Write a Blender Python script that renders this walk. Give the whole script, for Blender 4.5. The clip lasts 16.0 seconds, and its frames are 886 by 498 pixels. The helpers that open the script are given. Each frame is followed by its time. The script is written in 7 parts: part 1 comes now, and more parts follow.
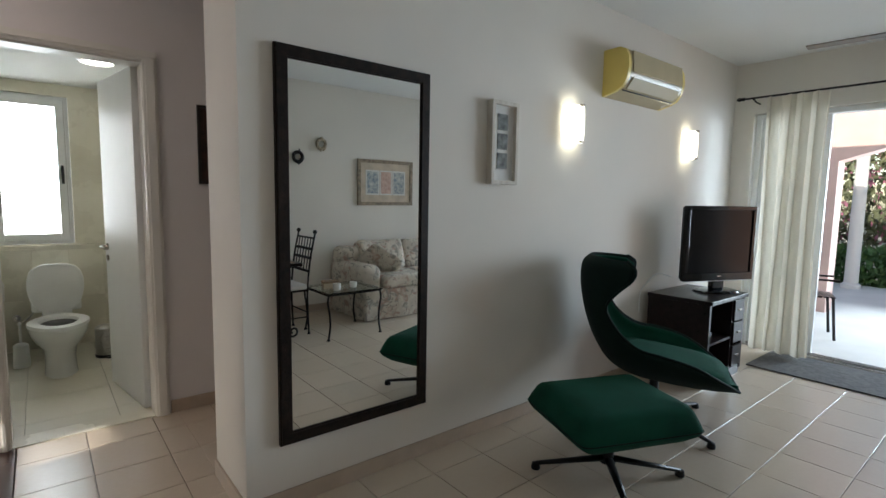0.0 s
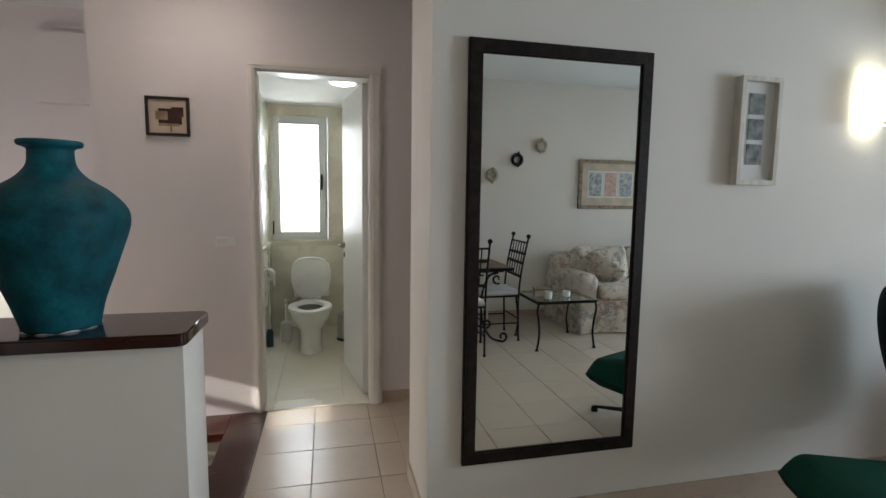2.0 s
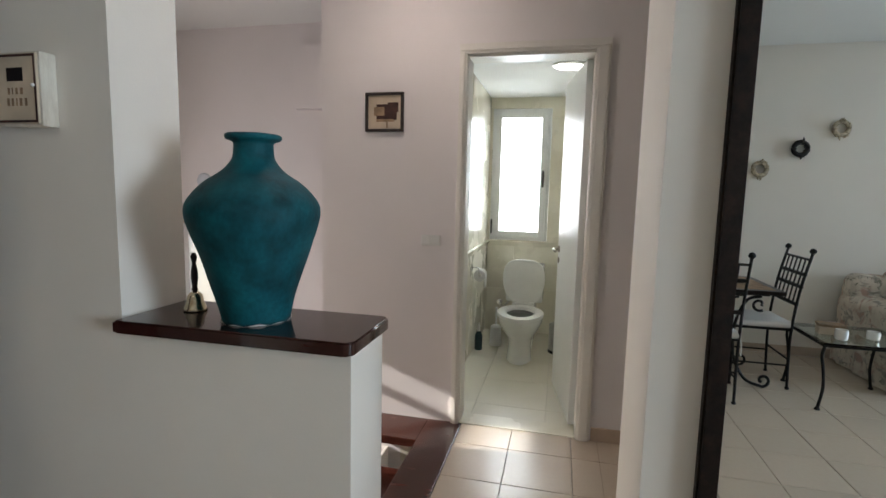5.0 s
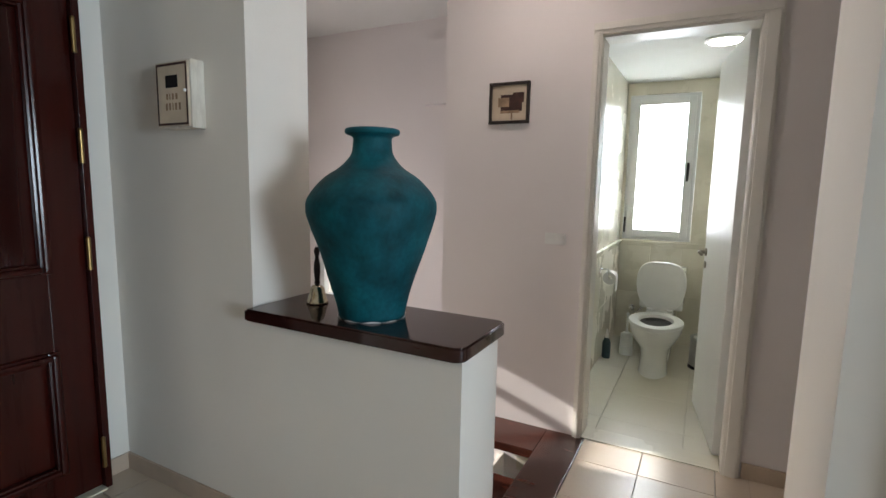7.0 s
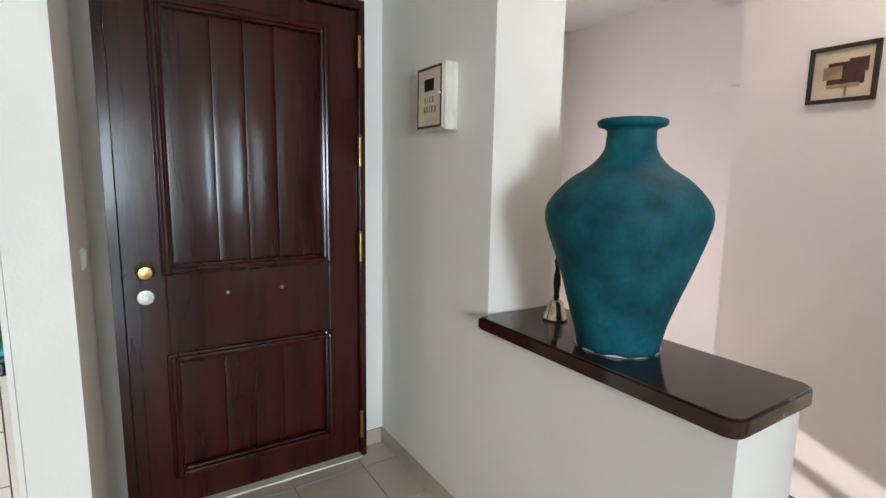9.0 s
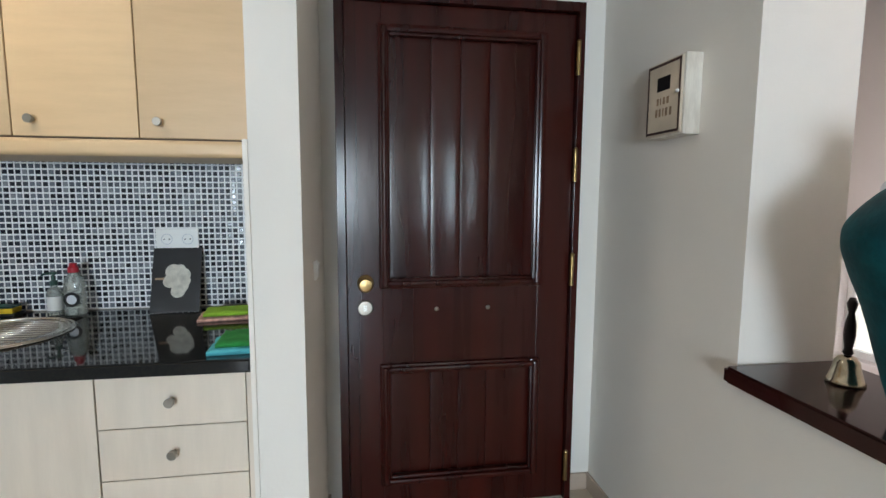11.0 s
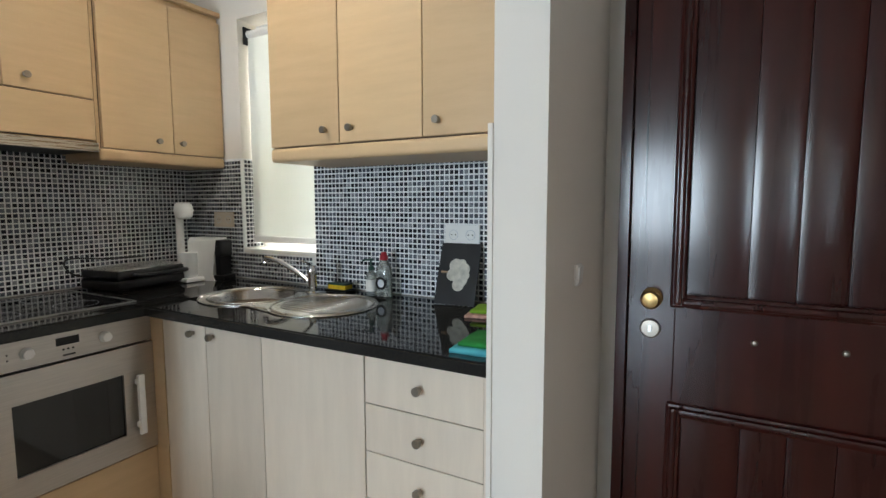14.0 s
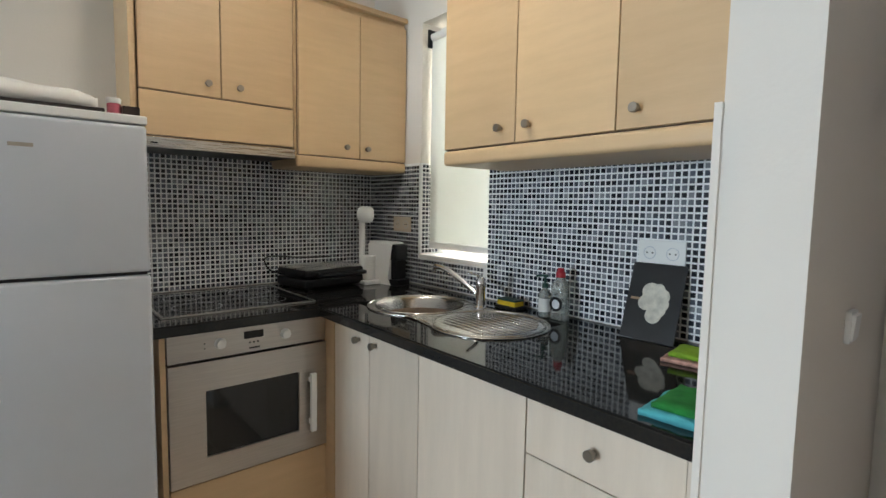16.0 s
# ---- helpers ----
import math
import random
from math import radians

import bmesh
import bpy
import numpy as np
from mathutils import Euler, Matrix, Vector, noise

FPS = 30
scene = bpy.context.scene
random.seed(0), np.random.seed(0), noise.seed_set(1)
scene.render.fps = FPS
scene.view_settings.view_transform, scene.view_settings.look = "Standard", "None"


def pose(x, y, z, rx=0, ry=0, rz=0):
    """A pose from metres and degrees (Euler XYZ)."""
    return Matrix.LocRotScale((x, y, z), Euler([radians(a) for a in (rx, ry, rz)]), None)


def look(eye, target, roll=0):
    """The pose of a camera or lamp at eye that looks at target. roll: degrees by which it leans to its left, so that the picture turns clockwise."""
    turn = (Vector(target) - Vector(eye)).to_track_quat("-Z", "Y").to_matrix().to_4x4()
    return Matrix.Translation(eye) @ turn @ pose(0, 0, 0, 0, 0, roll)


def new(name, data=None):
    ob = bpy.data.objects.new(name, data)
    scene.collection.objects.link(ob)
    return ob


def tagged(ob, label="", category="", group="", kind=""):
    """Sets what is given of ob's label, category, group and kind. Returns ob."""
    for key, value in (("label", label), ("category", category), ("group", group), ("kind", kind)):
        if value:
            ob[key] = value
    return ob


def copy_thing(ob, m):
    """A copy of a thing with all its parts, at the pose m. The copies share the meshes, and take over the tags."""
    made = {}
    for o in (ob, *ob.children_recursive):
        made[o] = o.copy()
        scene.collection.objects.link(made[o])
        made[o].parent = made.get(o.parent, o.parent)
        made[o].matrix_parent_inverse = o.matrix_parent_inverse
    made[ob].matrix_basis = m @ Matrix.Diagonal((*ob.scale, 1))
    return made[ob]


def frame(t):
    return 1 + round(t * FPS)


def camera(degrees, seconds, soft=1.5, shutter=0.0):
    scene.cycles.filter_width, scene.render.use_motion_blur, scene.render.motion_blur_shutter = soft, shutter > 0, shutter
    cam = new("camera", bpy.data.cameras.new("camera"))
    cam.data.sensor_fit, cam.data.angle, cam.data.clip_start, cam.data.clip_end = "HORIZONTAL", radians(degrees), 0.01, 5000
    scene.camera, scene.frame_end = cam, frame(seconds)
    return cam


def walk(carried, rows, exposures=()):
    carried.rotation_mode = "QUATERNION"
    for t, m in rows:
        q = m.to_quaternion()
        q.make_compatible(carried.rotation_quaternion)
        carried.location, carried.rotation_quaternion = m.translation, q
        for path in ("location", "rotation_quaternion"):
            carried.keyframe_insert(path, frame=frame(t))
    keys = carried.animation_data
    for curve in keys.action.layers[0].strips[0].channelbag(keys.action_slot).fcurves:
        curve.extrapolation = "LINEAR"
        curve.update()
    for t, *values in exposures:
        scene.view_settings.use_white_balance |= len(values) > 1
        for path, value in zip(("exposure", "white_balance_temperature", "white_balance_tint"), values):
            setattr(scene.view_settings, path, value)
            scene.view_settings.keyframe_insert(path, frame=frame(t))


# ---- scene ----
cam = camera(83.6, 16.0)
PATH = [
    (0, (0.246, 0.138, 1.392), (1.505, 1.679, 1.188), 1.0),
    (0.5, (0.309, 0.203, 1.412), (1.456, 1.829, 1.215), 1.3),
    (1, (0.351, 0.246, 1.408), (1.338, 1.974, 1.207), 1.3),
    (1.5, (0.425, 0.283, 1.41), (1.122, 2.145, 1.194), 0.8),
    (2, (0.484, 0.304, 1.406), (0.937, 2.24, 1.196), 0.8),
    (2.5, (0.518, 0.319, 1.403), (0.784, 2.291, 1.201), 0.8),
    (3, (0.515, 0.351, 1.393), (0.624, 2.338, 1.185), 0.7),
    (3.5, (0.534, 0.465, 1.39), (0.425, 2.45, 1.172), 1.4),
    (6, (0.631, 0.816, 1.405), (0.048, 2.715, 1.171), 1.0),
    (6.5, (0.624, 0.823, 1.406), (-0.081, 2.678, 1.163), 1.2),
    (7, (0.589, 0.885, 1.396), (-0.334, 2.64, 1.137), 1.1),
    (7.5, (0.546, 0.981, 1.393), (-0.579, 2.614, 1.131), 1.4),
    (8, (0.504, 1.029, 1.406), (-0.763, 2.553, 1.139), 1.8),
    (8.5, (0.483, 1.056, 1.41), (-0.989, 2.38, 1.134), 1.1),
    (9, (0.477, 1.105, 1.411), (-1.193, 2.167, 1.124), 1.0),
    (9.5, (0.49, 1.13, 1.416), (-1.304, 1.969, 1.138), 0.6),
    (12, (0.147, 1.149, 1.368), (-1.841, 1.025, 1.182), -0.3),
    (12.5, (0.103, 1.189, 1.357), (-1.848, 0.788, 1.179), -0.8),
    (13, (0.073, 1.237, 1.361), (-1.817, 0.612, 1.171), -0.3),
    (13.5, (0.058, 1.29, 1.352), (-1.76, 0.477, 1.166), 0.0),
    (14, (0.035, 1.314, 1.348), (-1.712, 0.359, 1.162), -0.1),
    (14.5, (-0.031, 1.293, 1.331), (-1.707, 0.215, 1.157), 0.5),
    (15, (-0.11, 1.258, 1.34), (-1.641, -0.017, 1.161), 0.9),
    (15.5, (-0.165, 1.216, 1.356), (-1.581, -0.187, 1.188), 1.2),
    (16, (-0.189, 1.183, 1.355), (-1.477, -0.338, 1.187), 1.0),
]
walk(cam, [(t, look(eye, target, roll)) for t, eye, target, roll in PATH],
     exposures=[(0, 0.52), (1, 0.62), (1.5, 0.64), (2.5, 0.80), (3.5, 0.90), (6, 0.98), (7.5, 1.05), (8, 1.17), (8.5, 1.50), (9, 1.72), (9.7, 1.72), (12, 1.28), (14, 1.28), (16, 1.28)])

# ---- light ----
world = bpy.data.worlds.new("world")
scene.world = world
world.use_nodes = True
wn = world.node_tree
sky = wn.nodes.new("ShaderNodeTexSky")
sky.sky_type = "NISHITA"
sky.sun_disc = False
sky.sun_elevation, sky.sun_rotation = radians(20), radians(-98)
wn.links.new(sky.outputs[0], wn.nodes["Background"].inputs[0])
wn.nodes["Background"].inputs[1].default_value = 0.15


def lamp(name, kind, m, energy, colour, **more):
    data = bpy.data.lights.new(name, kind)
    data.energy, data.color = energy, colour
    for k, v in more.items():
        if k == "size":
            data.size = v
        if k == "size_y":
            data.shape = "RECTANGLE"
            data.size_y = v
        if k == "angle":
            data.angle = v
    ob = new(name, data)
    ob.matrix_world = m
    return ob


lamp("sun", "SUN", look((0, 0, 0), (0.9, 0.135, -0.31)), 4.0, (1, 0.95, 0.88), angle=radians(0.6))
lamp("patio_daylight", "AREA", look((9.0, -0.5, 1.6), (0, 1.0, 1.5)), 228, (0.69, 0.85, 1.0), size=2.4, size_y=2.1)
lamp("bathroom_window_daylight", "AREA", look((0.2, 6.1, 1.6), (0.2, 0, 1.5)), 13, (0.84, 0.94, 1.0), size=0.8, size_y=1.5)
lamp("kitchen_window_daylight", "AREA", look((-2.15, -0.64, 1.7), (0, -0.64, 1.6)), 0.9, (0.92, 1.0, 0.95), size=0.7, size_y=1.4)
# stairwell daylight, standing in an assumed west opening that is out of view
lamp("stair_window_daylight", "AREA", look((-2.95, 3.2, 0.75), (0, 3.3, 0.75)), 8, (1.0, 0.94, 0.97), size=0.7, size_y=0.9)


# ---- materials ----
def mat(name, colour, rough=0.5, metal=0.0, vary=0.06, scale=6.0, bump=0.0, bump_scale=60.0, second=None, spec=0.5, coat=0.0, emit=0.0, emit_colour=None, stretch=None, mottle=0.0, per_object=0.0, sheen=0.0, rough_vary=0.06):
    """A surface with variation at two scales, and fine relief."""
    m = bpy.data.materials.new(name)
    m.use_nodes = True
    nt = m.node_tree
    b = nt.nodes["Principled BSDF"]
    b.inputs["Roughness"].default_value = rough
    b.inputs["Metallic"].default_value = metal
    b.inputs["Specular IOR Level"].default_value = spec
    b.inputs["Coat Weight"].default_value = coat
    b.inputs["Sheen Weight"].default_value = sheen
    co = nt.nodes.new("ShaderNodeTexCoord")
    mp = nt.nodes.new("ShaderNodeMapping")
    nt.links.new(co.outputs["Object"], mp.inputs[0])
    if stretch:
        mp.inputs["Scale"].default_value = stretch
    big = nt.nodes.new("ShaderNodeTexNoise")
    big.inputs["Scale"].default_value, big.inputs["Detail"].default_value = scale, 6
    fine = nt.nodes.new("ShaderNodeTexNoise")
    fine.inputs["Scale"].default_value, fine.inputs["Detail"].default_value = bump_scale, 4
    nt.links.new(mp.outputs[0], big.inputs[0])
    nt.links.new(mp.outputs[0], fine.inputs[0])
    ramp = nt.nodes.new("ShaderNodeValToRGB")
    lo = second or tuple(c * (1 - vary * 2) for c in colour)
    hi = tuple(min(1, c * (1 + vary)) for c in colour)
    ramp.color_ramp.elements[0].position, ramp.color_ramp.elements[1].position = 0.3, 0.7
    ramp.color_ramp.elements[0].color, ramp.color_ramp.elements[1].color = (*lo, 1), (*hi, 1)
    nt.links.new(big.outputs[0], ramp.inputs[0])
    out = ramp.outputs[0]
    if mottle:
        mix = nt.nodes.new("ShaderNodeMix")
        mix.data_type, mix.blend_type = "RGBA", "MULTIPLY"
        mix.inputs[0].default_value = mottle
        r2 = nt.nodes.new("ShaderNodeValToRGB")
        r2.color_ramp.elements[0].position, r2.color_ramp.elements[1].position = 0.35, 0.65
        r2.color_ramp.elements[0].color = (0.45, 0.45, 0.45, 1)
        nt.links.new(fine.outputs[0], r2.inputs[0])
        nt.links.new(out, mix.inputs[6])
        nt.links.new(r2.outputs[0], mix.inputs[7])
        out = mix.outputs[2]
    if per_object:
        info = nt.nodes.new("ShaderNodeObjectInfo")
        mr = nt.nodes.new("ShaderNodeMapRange")
        mr.inputs["To Min"].default_value, mr.inputs["To Max"].default_value = 1 - per_object, 1 + per_object
        nt.links.new(info.outputs["Random"], mr.inputs[0])
        shift = nt.nodes.new("ShaderNodeMath")
        shift.operation = "MULTIPLY"
        shift.inputs[1].default_value = 40.0
        nt.links.new(info.outputs["Random"], shift.inputs[0])
        nt.links.new(shift.outputs[0], mp.inputs["Location"])
        hs = nt.nodes.new("ShaderNodeHueSaturation")
        nt.links.new(mr.outputs[0], hs.inputs["Value"])
        nt.links.new(out, hs.inputs["Color"])
        out = hs.outputs[0]
    nt.links.new(out, b.inputs["Base Color"])
    rr = nt.nodes.new("ShaderNodeMapRange")
    rr.inputs["To Min"].default_value, rr.inputs["To Max"].default_value = max(0.0, rough - rough_vary), min(1.0, rough + rough_vary)
    nt.links.new(big.outputs[0], rr.inputs[0])
    nt.links.new(rr.outputs[0], b.inputs["Roughness"])
    if bump:
        bp = nt.nodes.new("ShaderNodeBump")
        bp.inputs["Strength"].default_value, bp.inputs["Distance"].default_value = bump, 0.004
        nt.links.new(fine.outputs[0], bp.inputs["Height"])
        nt.links.new(bp.outputs[0], b.inputs["Normal"])
    if emit:
        b.inputs["Emission Color"].default_value = (*(emit_colour or colour), 1)
        b.inputs["Emission Strength"].default_value = emit
    return m


def wood(name, dark, light, rough=0.4, grain=(1, 1, 1), scale=6.0, coat=0.0, bump=0.05, mottle=0.12):
    """Timber with drawn-out grain; grain scales each axis, small along the fibres."""
    m = mat(name, light, rough, scale=scale, second=dark, stretch=grain, bump=bump, bump_scale=scale * 9, coat=coat, mottle=mottle, per_object=0.08)
    return m


PLASTER = mat("white_plaster", (0.80, 0.758, 0.695), 0.85, vary=0.02, scale=1.2, bump=0.12, bump_scale=90)
PLASTER_PINK = mat("warm_white_plaster", (0.80, 0.755, 0.752), 0.85, vary=0.02, scale=1.2, bump=0.1, bump_scale=90)
CEILING = mat("ceiling_paint", (0.82, 0.82, 0.80), 0.9, vary=0.015, scale=0.8, bump=0.05, bump_scale=70)
GROUT = mat("grout", (0.50, 0.46, 0.41), 0.9, vary=0.1, scale=14)
FLOOR_TILE = mat("beige_floor_tile", (0.60, 0.505, 0.405), 0.25, vary=0.008, scale=45.0, second=(0.59, 0.493, 0.393), per_object=0.035, rough_vary=0.0)
SKIRT = mat("beige_skirting_tile", (0.52, 0.41, 0.32), 0.35, vary=0.06, scale=8)
MARBLE = mat("cream_marble", (0.77, 0.735, 0.62), 0.27, vary=0.04, scale=3.0, second=(0.69, 0.645, 0.52), per_object=0.04)
BATH_TILE = mat("cream_bathroom_floor_tile", (0.74, 0.70, 0.585), 0.27, vary=0.01, scale=3.0, second=(0.725, 0.684, 0.565), per_object=0.02, rough_vary=0.0)
TRIM_WHITE = mat("white_painted_wood", (0.80, 0.77, 0.72), 0.4, vary=0.03, scale=5, bump=0.03, bump_scale=40)
DOOR_WHITE = mat("white_door_paint", (0.80, 0.81, 0.80), 0.35, vary=0.02, scale=3)
ALU_WHITE = mat("white_aluminium", (0.80, 0.81, 0.80), 0.35, vary=0.02, scale=9)
MAHOGANY = wood("mahogany", (0.020, 0.0026, 0.0018), (0.042, 0.0052, 0.0032), 0.28, (4, 4, 0.3), 2.5, coat=0.65, bump=0.010, mottle=0.04)
gloss = MAHOGANY.node_tree.nodes["Principled BSDF"].inputs
gloss["Specular IOR Level"].default_value, gloss["Coat Roughness"].default_value = 0.06, 0.17
STAIR_WOOD = wood("red_brown_stair_wood", (0.040, 0.011, 0.007), (0.075, 0.021, 0.013), 0.25, (1.2, 6, 6), 4, coat=0.2, bump=0.01, mottle=0.04)
LEDGE_WOOD = wood("dark_polished_ledge", (0.018, 0.005, 0.004), (0.036, 0.010, 0.008), 0.12, (1, 7, 7), 5, coat=0.2, bump=0.02)
MAPLE = wood("maple_veneer", (0.585, 0.41, 0.235), (0.60, 0.425, 0.245), 0.42, (0.8, 0.8, 6.0), 6, bump=0.01, mottle=0.03)
BIRCH = wood("pale_birch_veneer", (0.675, 0.58, 0.475), (0.695, 0.60, 0.495), 0.42, (5, 5, 0.6), 5, bump=0.01, mottle=0.03)
BACKING_BROWN = mat("dark_brown_backing", (0.12, 0.075, 0.045), 0.6, vary=0.1)
GRANITE = mat("black_granite", (0.012, 0.012, 0.013), 0.05, vary=0.3, scale=120, second=(0.022, 0.021, 0.019), spec=0.35)
STEEL = mat("brushed_steel", (0.56, 0.55, 0.53), 0.28, 1.0, vary=0.05, scale=8, stretch=(1, 30, 30))
SINK_STEEL = mat("satin_sink_steel", (0.56, 0.54, 0.51), 0.24, 1.0, vary=0.015, scale=3, rough_vary=0.03)
STEEL_OVEN = mat("oven_steel", (0.52, 0.49, 0.46), 0.33, 1.0, vary=0.05, scale=8, stretch=(1, 30, 30))
CHROME = mat("chrome", (0.75, 0.75, 0.76), 0.1, 1.0, vary=0.02)
BRASS = mat("brass", (0.36, 0.24, 0.10), 0.32, 1.0, vary=0.08, scale=20)
NICKEL = mat("satin_nickel", (0.32, 0.285, 0.24), 0.36, 1.0, vary=0.05, scale=20)
BLACK = mat("black_plastic", (0.009, 0.009, 0.010), 0.35, vary=0.1, scale=12, spec=0.3)
BLACK_GLOSS = mat("black_gloss", (0.006, 0.006, 0.007), 0.08, vary=0.1, scale=12, spec=0.35)
IRON = mat("black_wrought_iron", (0.010, 0.009, 0.008), 0.5, vary=0.2, scale=30, bump=0.2, bump_scale=120, spec=0.3)
WHITE_PLASTIC = mat("white_plastic", (0.84, 0.84, 0.82), 0.35, vary=0.02, scale=8)
CERAMIC = mat("white_ceramic", (0.83, 0.83, 0.80), 0.08, vary=0.015, scale=4)
FRIDGE_GREY = mat("silver_grey_enamel", (0.56, 0.59, 0.64), 0.34, vary=0.02, scale=3, bump=0.03, bump_scale=200)
GREEN_FABRIC = mat("dark_green_velvet", (0.008, 0.070, 0.045), 0.9, vary=0.12, scale=5, bump=0.25, bump_scale=400, spec=0.15)
GREEN_DARK = mat("green_black_felt", (0.004, 0.016, 0.013), 0.8, vary=0.12, scale=9, bump=0.2, bump_scale=300, spec=0.2)
ESPRESSO = wood("espresso_wood", (0.010, 0.006, 0.006), (0.018, 0.010, 0.010), 0.3, (1, 6, 6), 5)
ESPRESSO.node_tree.nodes["Principled BSDF"].inputs["Specular IOR Level"].default_value = 0.25
TEAL = mat("teal_terracotta", (0.0035, 0.105, 0.132), 0.65, vary=0.2, scale=9, second=(0.0012, 0.038, 0.052), bump=0.35, bump_scale=70, mottle=0.3, spec=0.25)
CURTAIN = mat("cream_curtain_cloth", (0.74, 0.70, 0.60), 0.9, vary=0.05, scale=3, bump=0.2, bump_scale=300)
# dark brown backing that colours the lines between cabinet fronts
AC_YELLOW = mat("yellowed_plastic", (0.74, 0.58, 0.17), 0.4, vary=0.04, scale=4)
# front cream darkened in its colour, since that face turns down from the light
AC_SHADED_CREAM = mat("shaded_cream_plastic", (0.46, 0.385, 0.235), 0.25, vary=0.04, scale=4)


# ---- mesh helpers ----
def link_mesh(name, bm, material, smooth=False, auto=False):
    me = bpy.data.meshes.new(name)
    bm.normal_update()
    if smooth:
        for f in bm.faces:
            f.smooth = True
        if auto:
            for e in bm.edges:
                e.smooth = len(e.link_faces) == 2 and e.calc_face_angle(0.0) < radians(38)
    bm.to_mesh(me)
    bm.free()
    for m in material if isinstance(material, (list, tuple)) else [material]:
        me.materials.append(m)
    return new(name, me)


def part(name, bm, material, parent, label="", smooth=False, auto=False):
    """Links a bmesh, made in the parent's own space, as one part of a thing."""
    ob = link_mesh(name, bm, material, smooth, auto)
    ob.parent = parent
    if label:
        ob["label"] = label
    return ob


def thing(name, m, label, category, group=""):
    ob = new(name)
    ob.empty_display_size = 0.1
    ob.matrix_world = m
    return tagged(ob, label, category, group)


def structure(name, bm, material, label="", smooth=False):
    return tagged(link_mesh(name, bm, material, smooth), label, kind="structure")


def add_box(bm, x0, x1, y0, y1, z0, z1, bevel=0.0, seg=2, m=None):
    sx, sy, sz = abs(x1 - x0), abs(y1 - y0), abs(z1 - z0)
    mm = Matrix.Translation(((x0 + x1) / 2, (y0 + y1) / 2, (z0 + z1) / 2)) @ Matrix.Diagonal((sx, sy, sz, 1))
    made = bmesh.ops.create_cube(bm, size=1.0, matrix=(m @ mm) if m else mm)["verts"]
    if bevel:
        edges = list({e for v in made for e in v.link_edges})
        bmesh.ops.bevel(bm, geom=edges, offset=bevel, segments=seg, affect="EDGES", profile=0.6)
    return bm


def box(*a, **k):
    return add_box(bmesh.new(), *a, **k)


def boxes(rows, bevel=0.0):
    bm = bmesh.new()
    for r in rows:
        add_box(bm, *r, bevel=bevel)
    return bm


def add_lathe(bm, profile, n=32, m=None, closed=True):
    """A body of revolution about z from (radius, height) pairs."""
    m = m or Matrix()
    rings = []
    for r, z in profile:
        rings.append([bm.verts.new(m @ Vector((r * math.cos(2 * math.pi * i / n), r * math.sin(2 * math.pi * i / n), z))) for i in range(n)])
    for a, b in zip(rings, rings[1:]):
        for i in range(n):
            bm.faces.new((a[i], a[(i + 1) % n], b[(i + 1) % n], b[i]))
    if closed:
        bm.faces.new(list(reversed(rings[0])))
        bm.faces.new(rings[-1])
    return bm


def lathe(profile, n=32, m=None, closed=True):
    return add_lathe(bmesh.new(), profile, n, m, closed)


def add_tube(bm, pts, r, n=8, flat=1.0, cyclic=False):
    """A bar swept along points."""
    pts = [Vector(p) for p in pts]
    rings = []
    count = len(pts)
    up = Vector((0, 0, 1))
    for i, p in enumerate(pts):
        d = (pts[min(i + 1, count - 1)] - pts[max(i - 1, 0)]).normalized()
        ref = up if abs(d.dot(up)) < 0.97 else Vector((0, 1, 0))
        s = d.cross(ref).normalized()
        t = s.cross(d).normalized()
        rr = r[i] if isinstance(r, (list, tuple)) else r
        rings.append([bm.verts.new(p + s * math.cos(2 * math.pi * k / n) * rr + t * math.sin(2 * math.pi * k / n) * rr * flat) for k in range(n)])
    for a, b in zip(rings, rings[1:]):
        for k in range(n):
            bm.faces.new((a[k], a[(k + 1) % n], b[(k + 1) % n], b[k]))
    bm.faces.new(list(reversed(rings[0])))
    bm.faces.new(rings[-1])
    return bm


def tube(pts, r, n=8, flat=1.0):
    return add_tube(bmesh.new(), pts, r, n, flat)


def loft(rings, caps=True):
    """A skin over rings of equal count."""
    bm = bmesh.new()
    made = [[bm.verts.new(p) for p in ring] for ring in rings]
    for a, b in zip(made, made[1:]):
        n = len(a)
        for i in range(n):
            bm.faces.new((a[i], a[(i + 1) % n], b[(i + 1) % n], b[i]))
    if caps:
        bm.faces.new(list(reversed(made[0])))
        bm.faces.new(made[-1])
    return bm


def oval(cx, cy, z, rx, ry, n=28, power=2.0):
    out = []
    for i in range(n):
        a = 2 * math.pi * i / n
        c, s = math.cos(a), math.sin(a)
        out.append((cx + rx * math.copysign(abs(c) ** (2 / power), c), cy + ry * math.copysign(abs(s) ** (2 / power), s), z))
    return out


def spline(points, n=8):
    """A smooth line through points (Catmull-Rom)."""
    p = [Vector(q) for q in points]
    p = [p[0] * 2 - p[1]] + p + [p[-1] * 2 - p[-2]]
    out = []
    for i in range(1, len(p) - 2):
        for k in range(n):
            t = k / n
            a, b, c, d = p[i - 1], p[i], p[i + 1], p[i + 2]
            out.append(0.5 * (2 * b + (c - a) * t + (2 * a - 5 * b + 4 * c - d) * t * t + (3 * b - a - 3 * c + d) * t ** 3))
    out.append(p[-2])
    return out


# ---- the shell ----
XW, XE, YS, YN, H = -1.80, 5.60, -1.37, 2.20, 2.72
YB = 3.58        # wall of the bathroom door
XF = 0.875       # end of the mirror wall

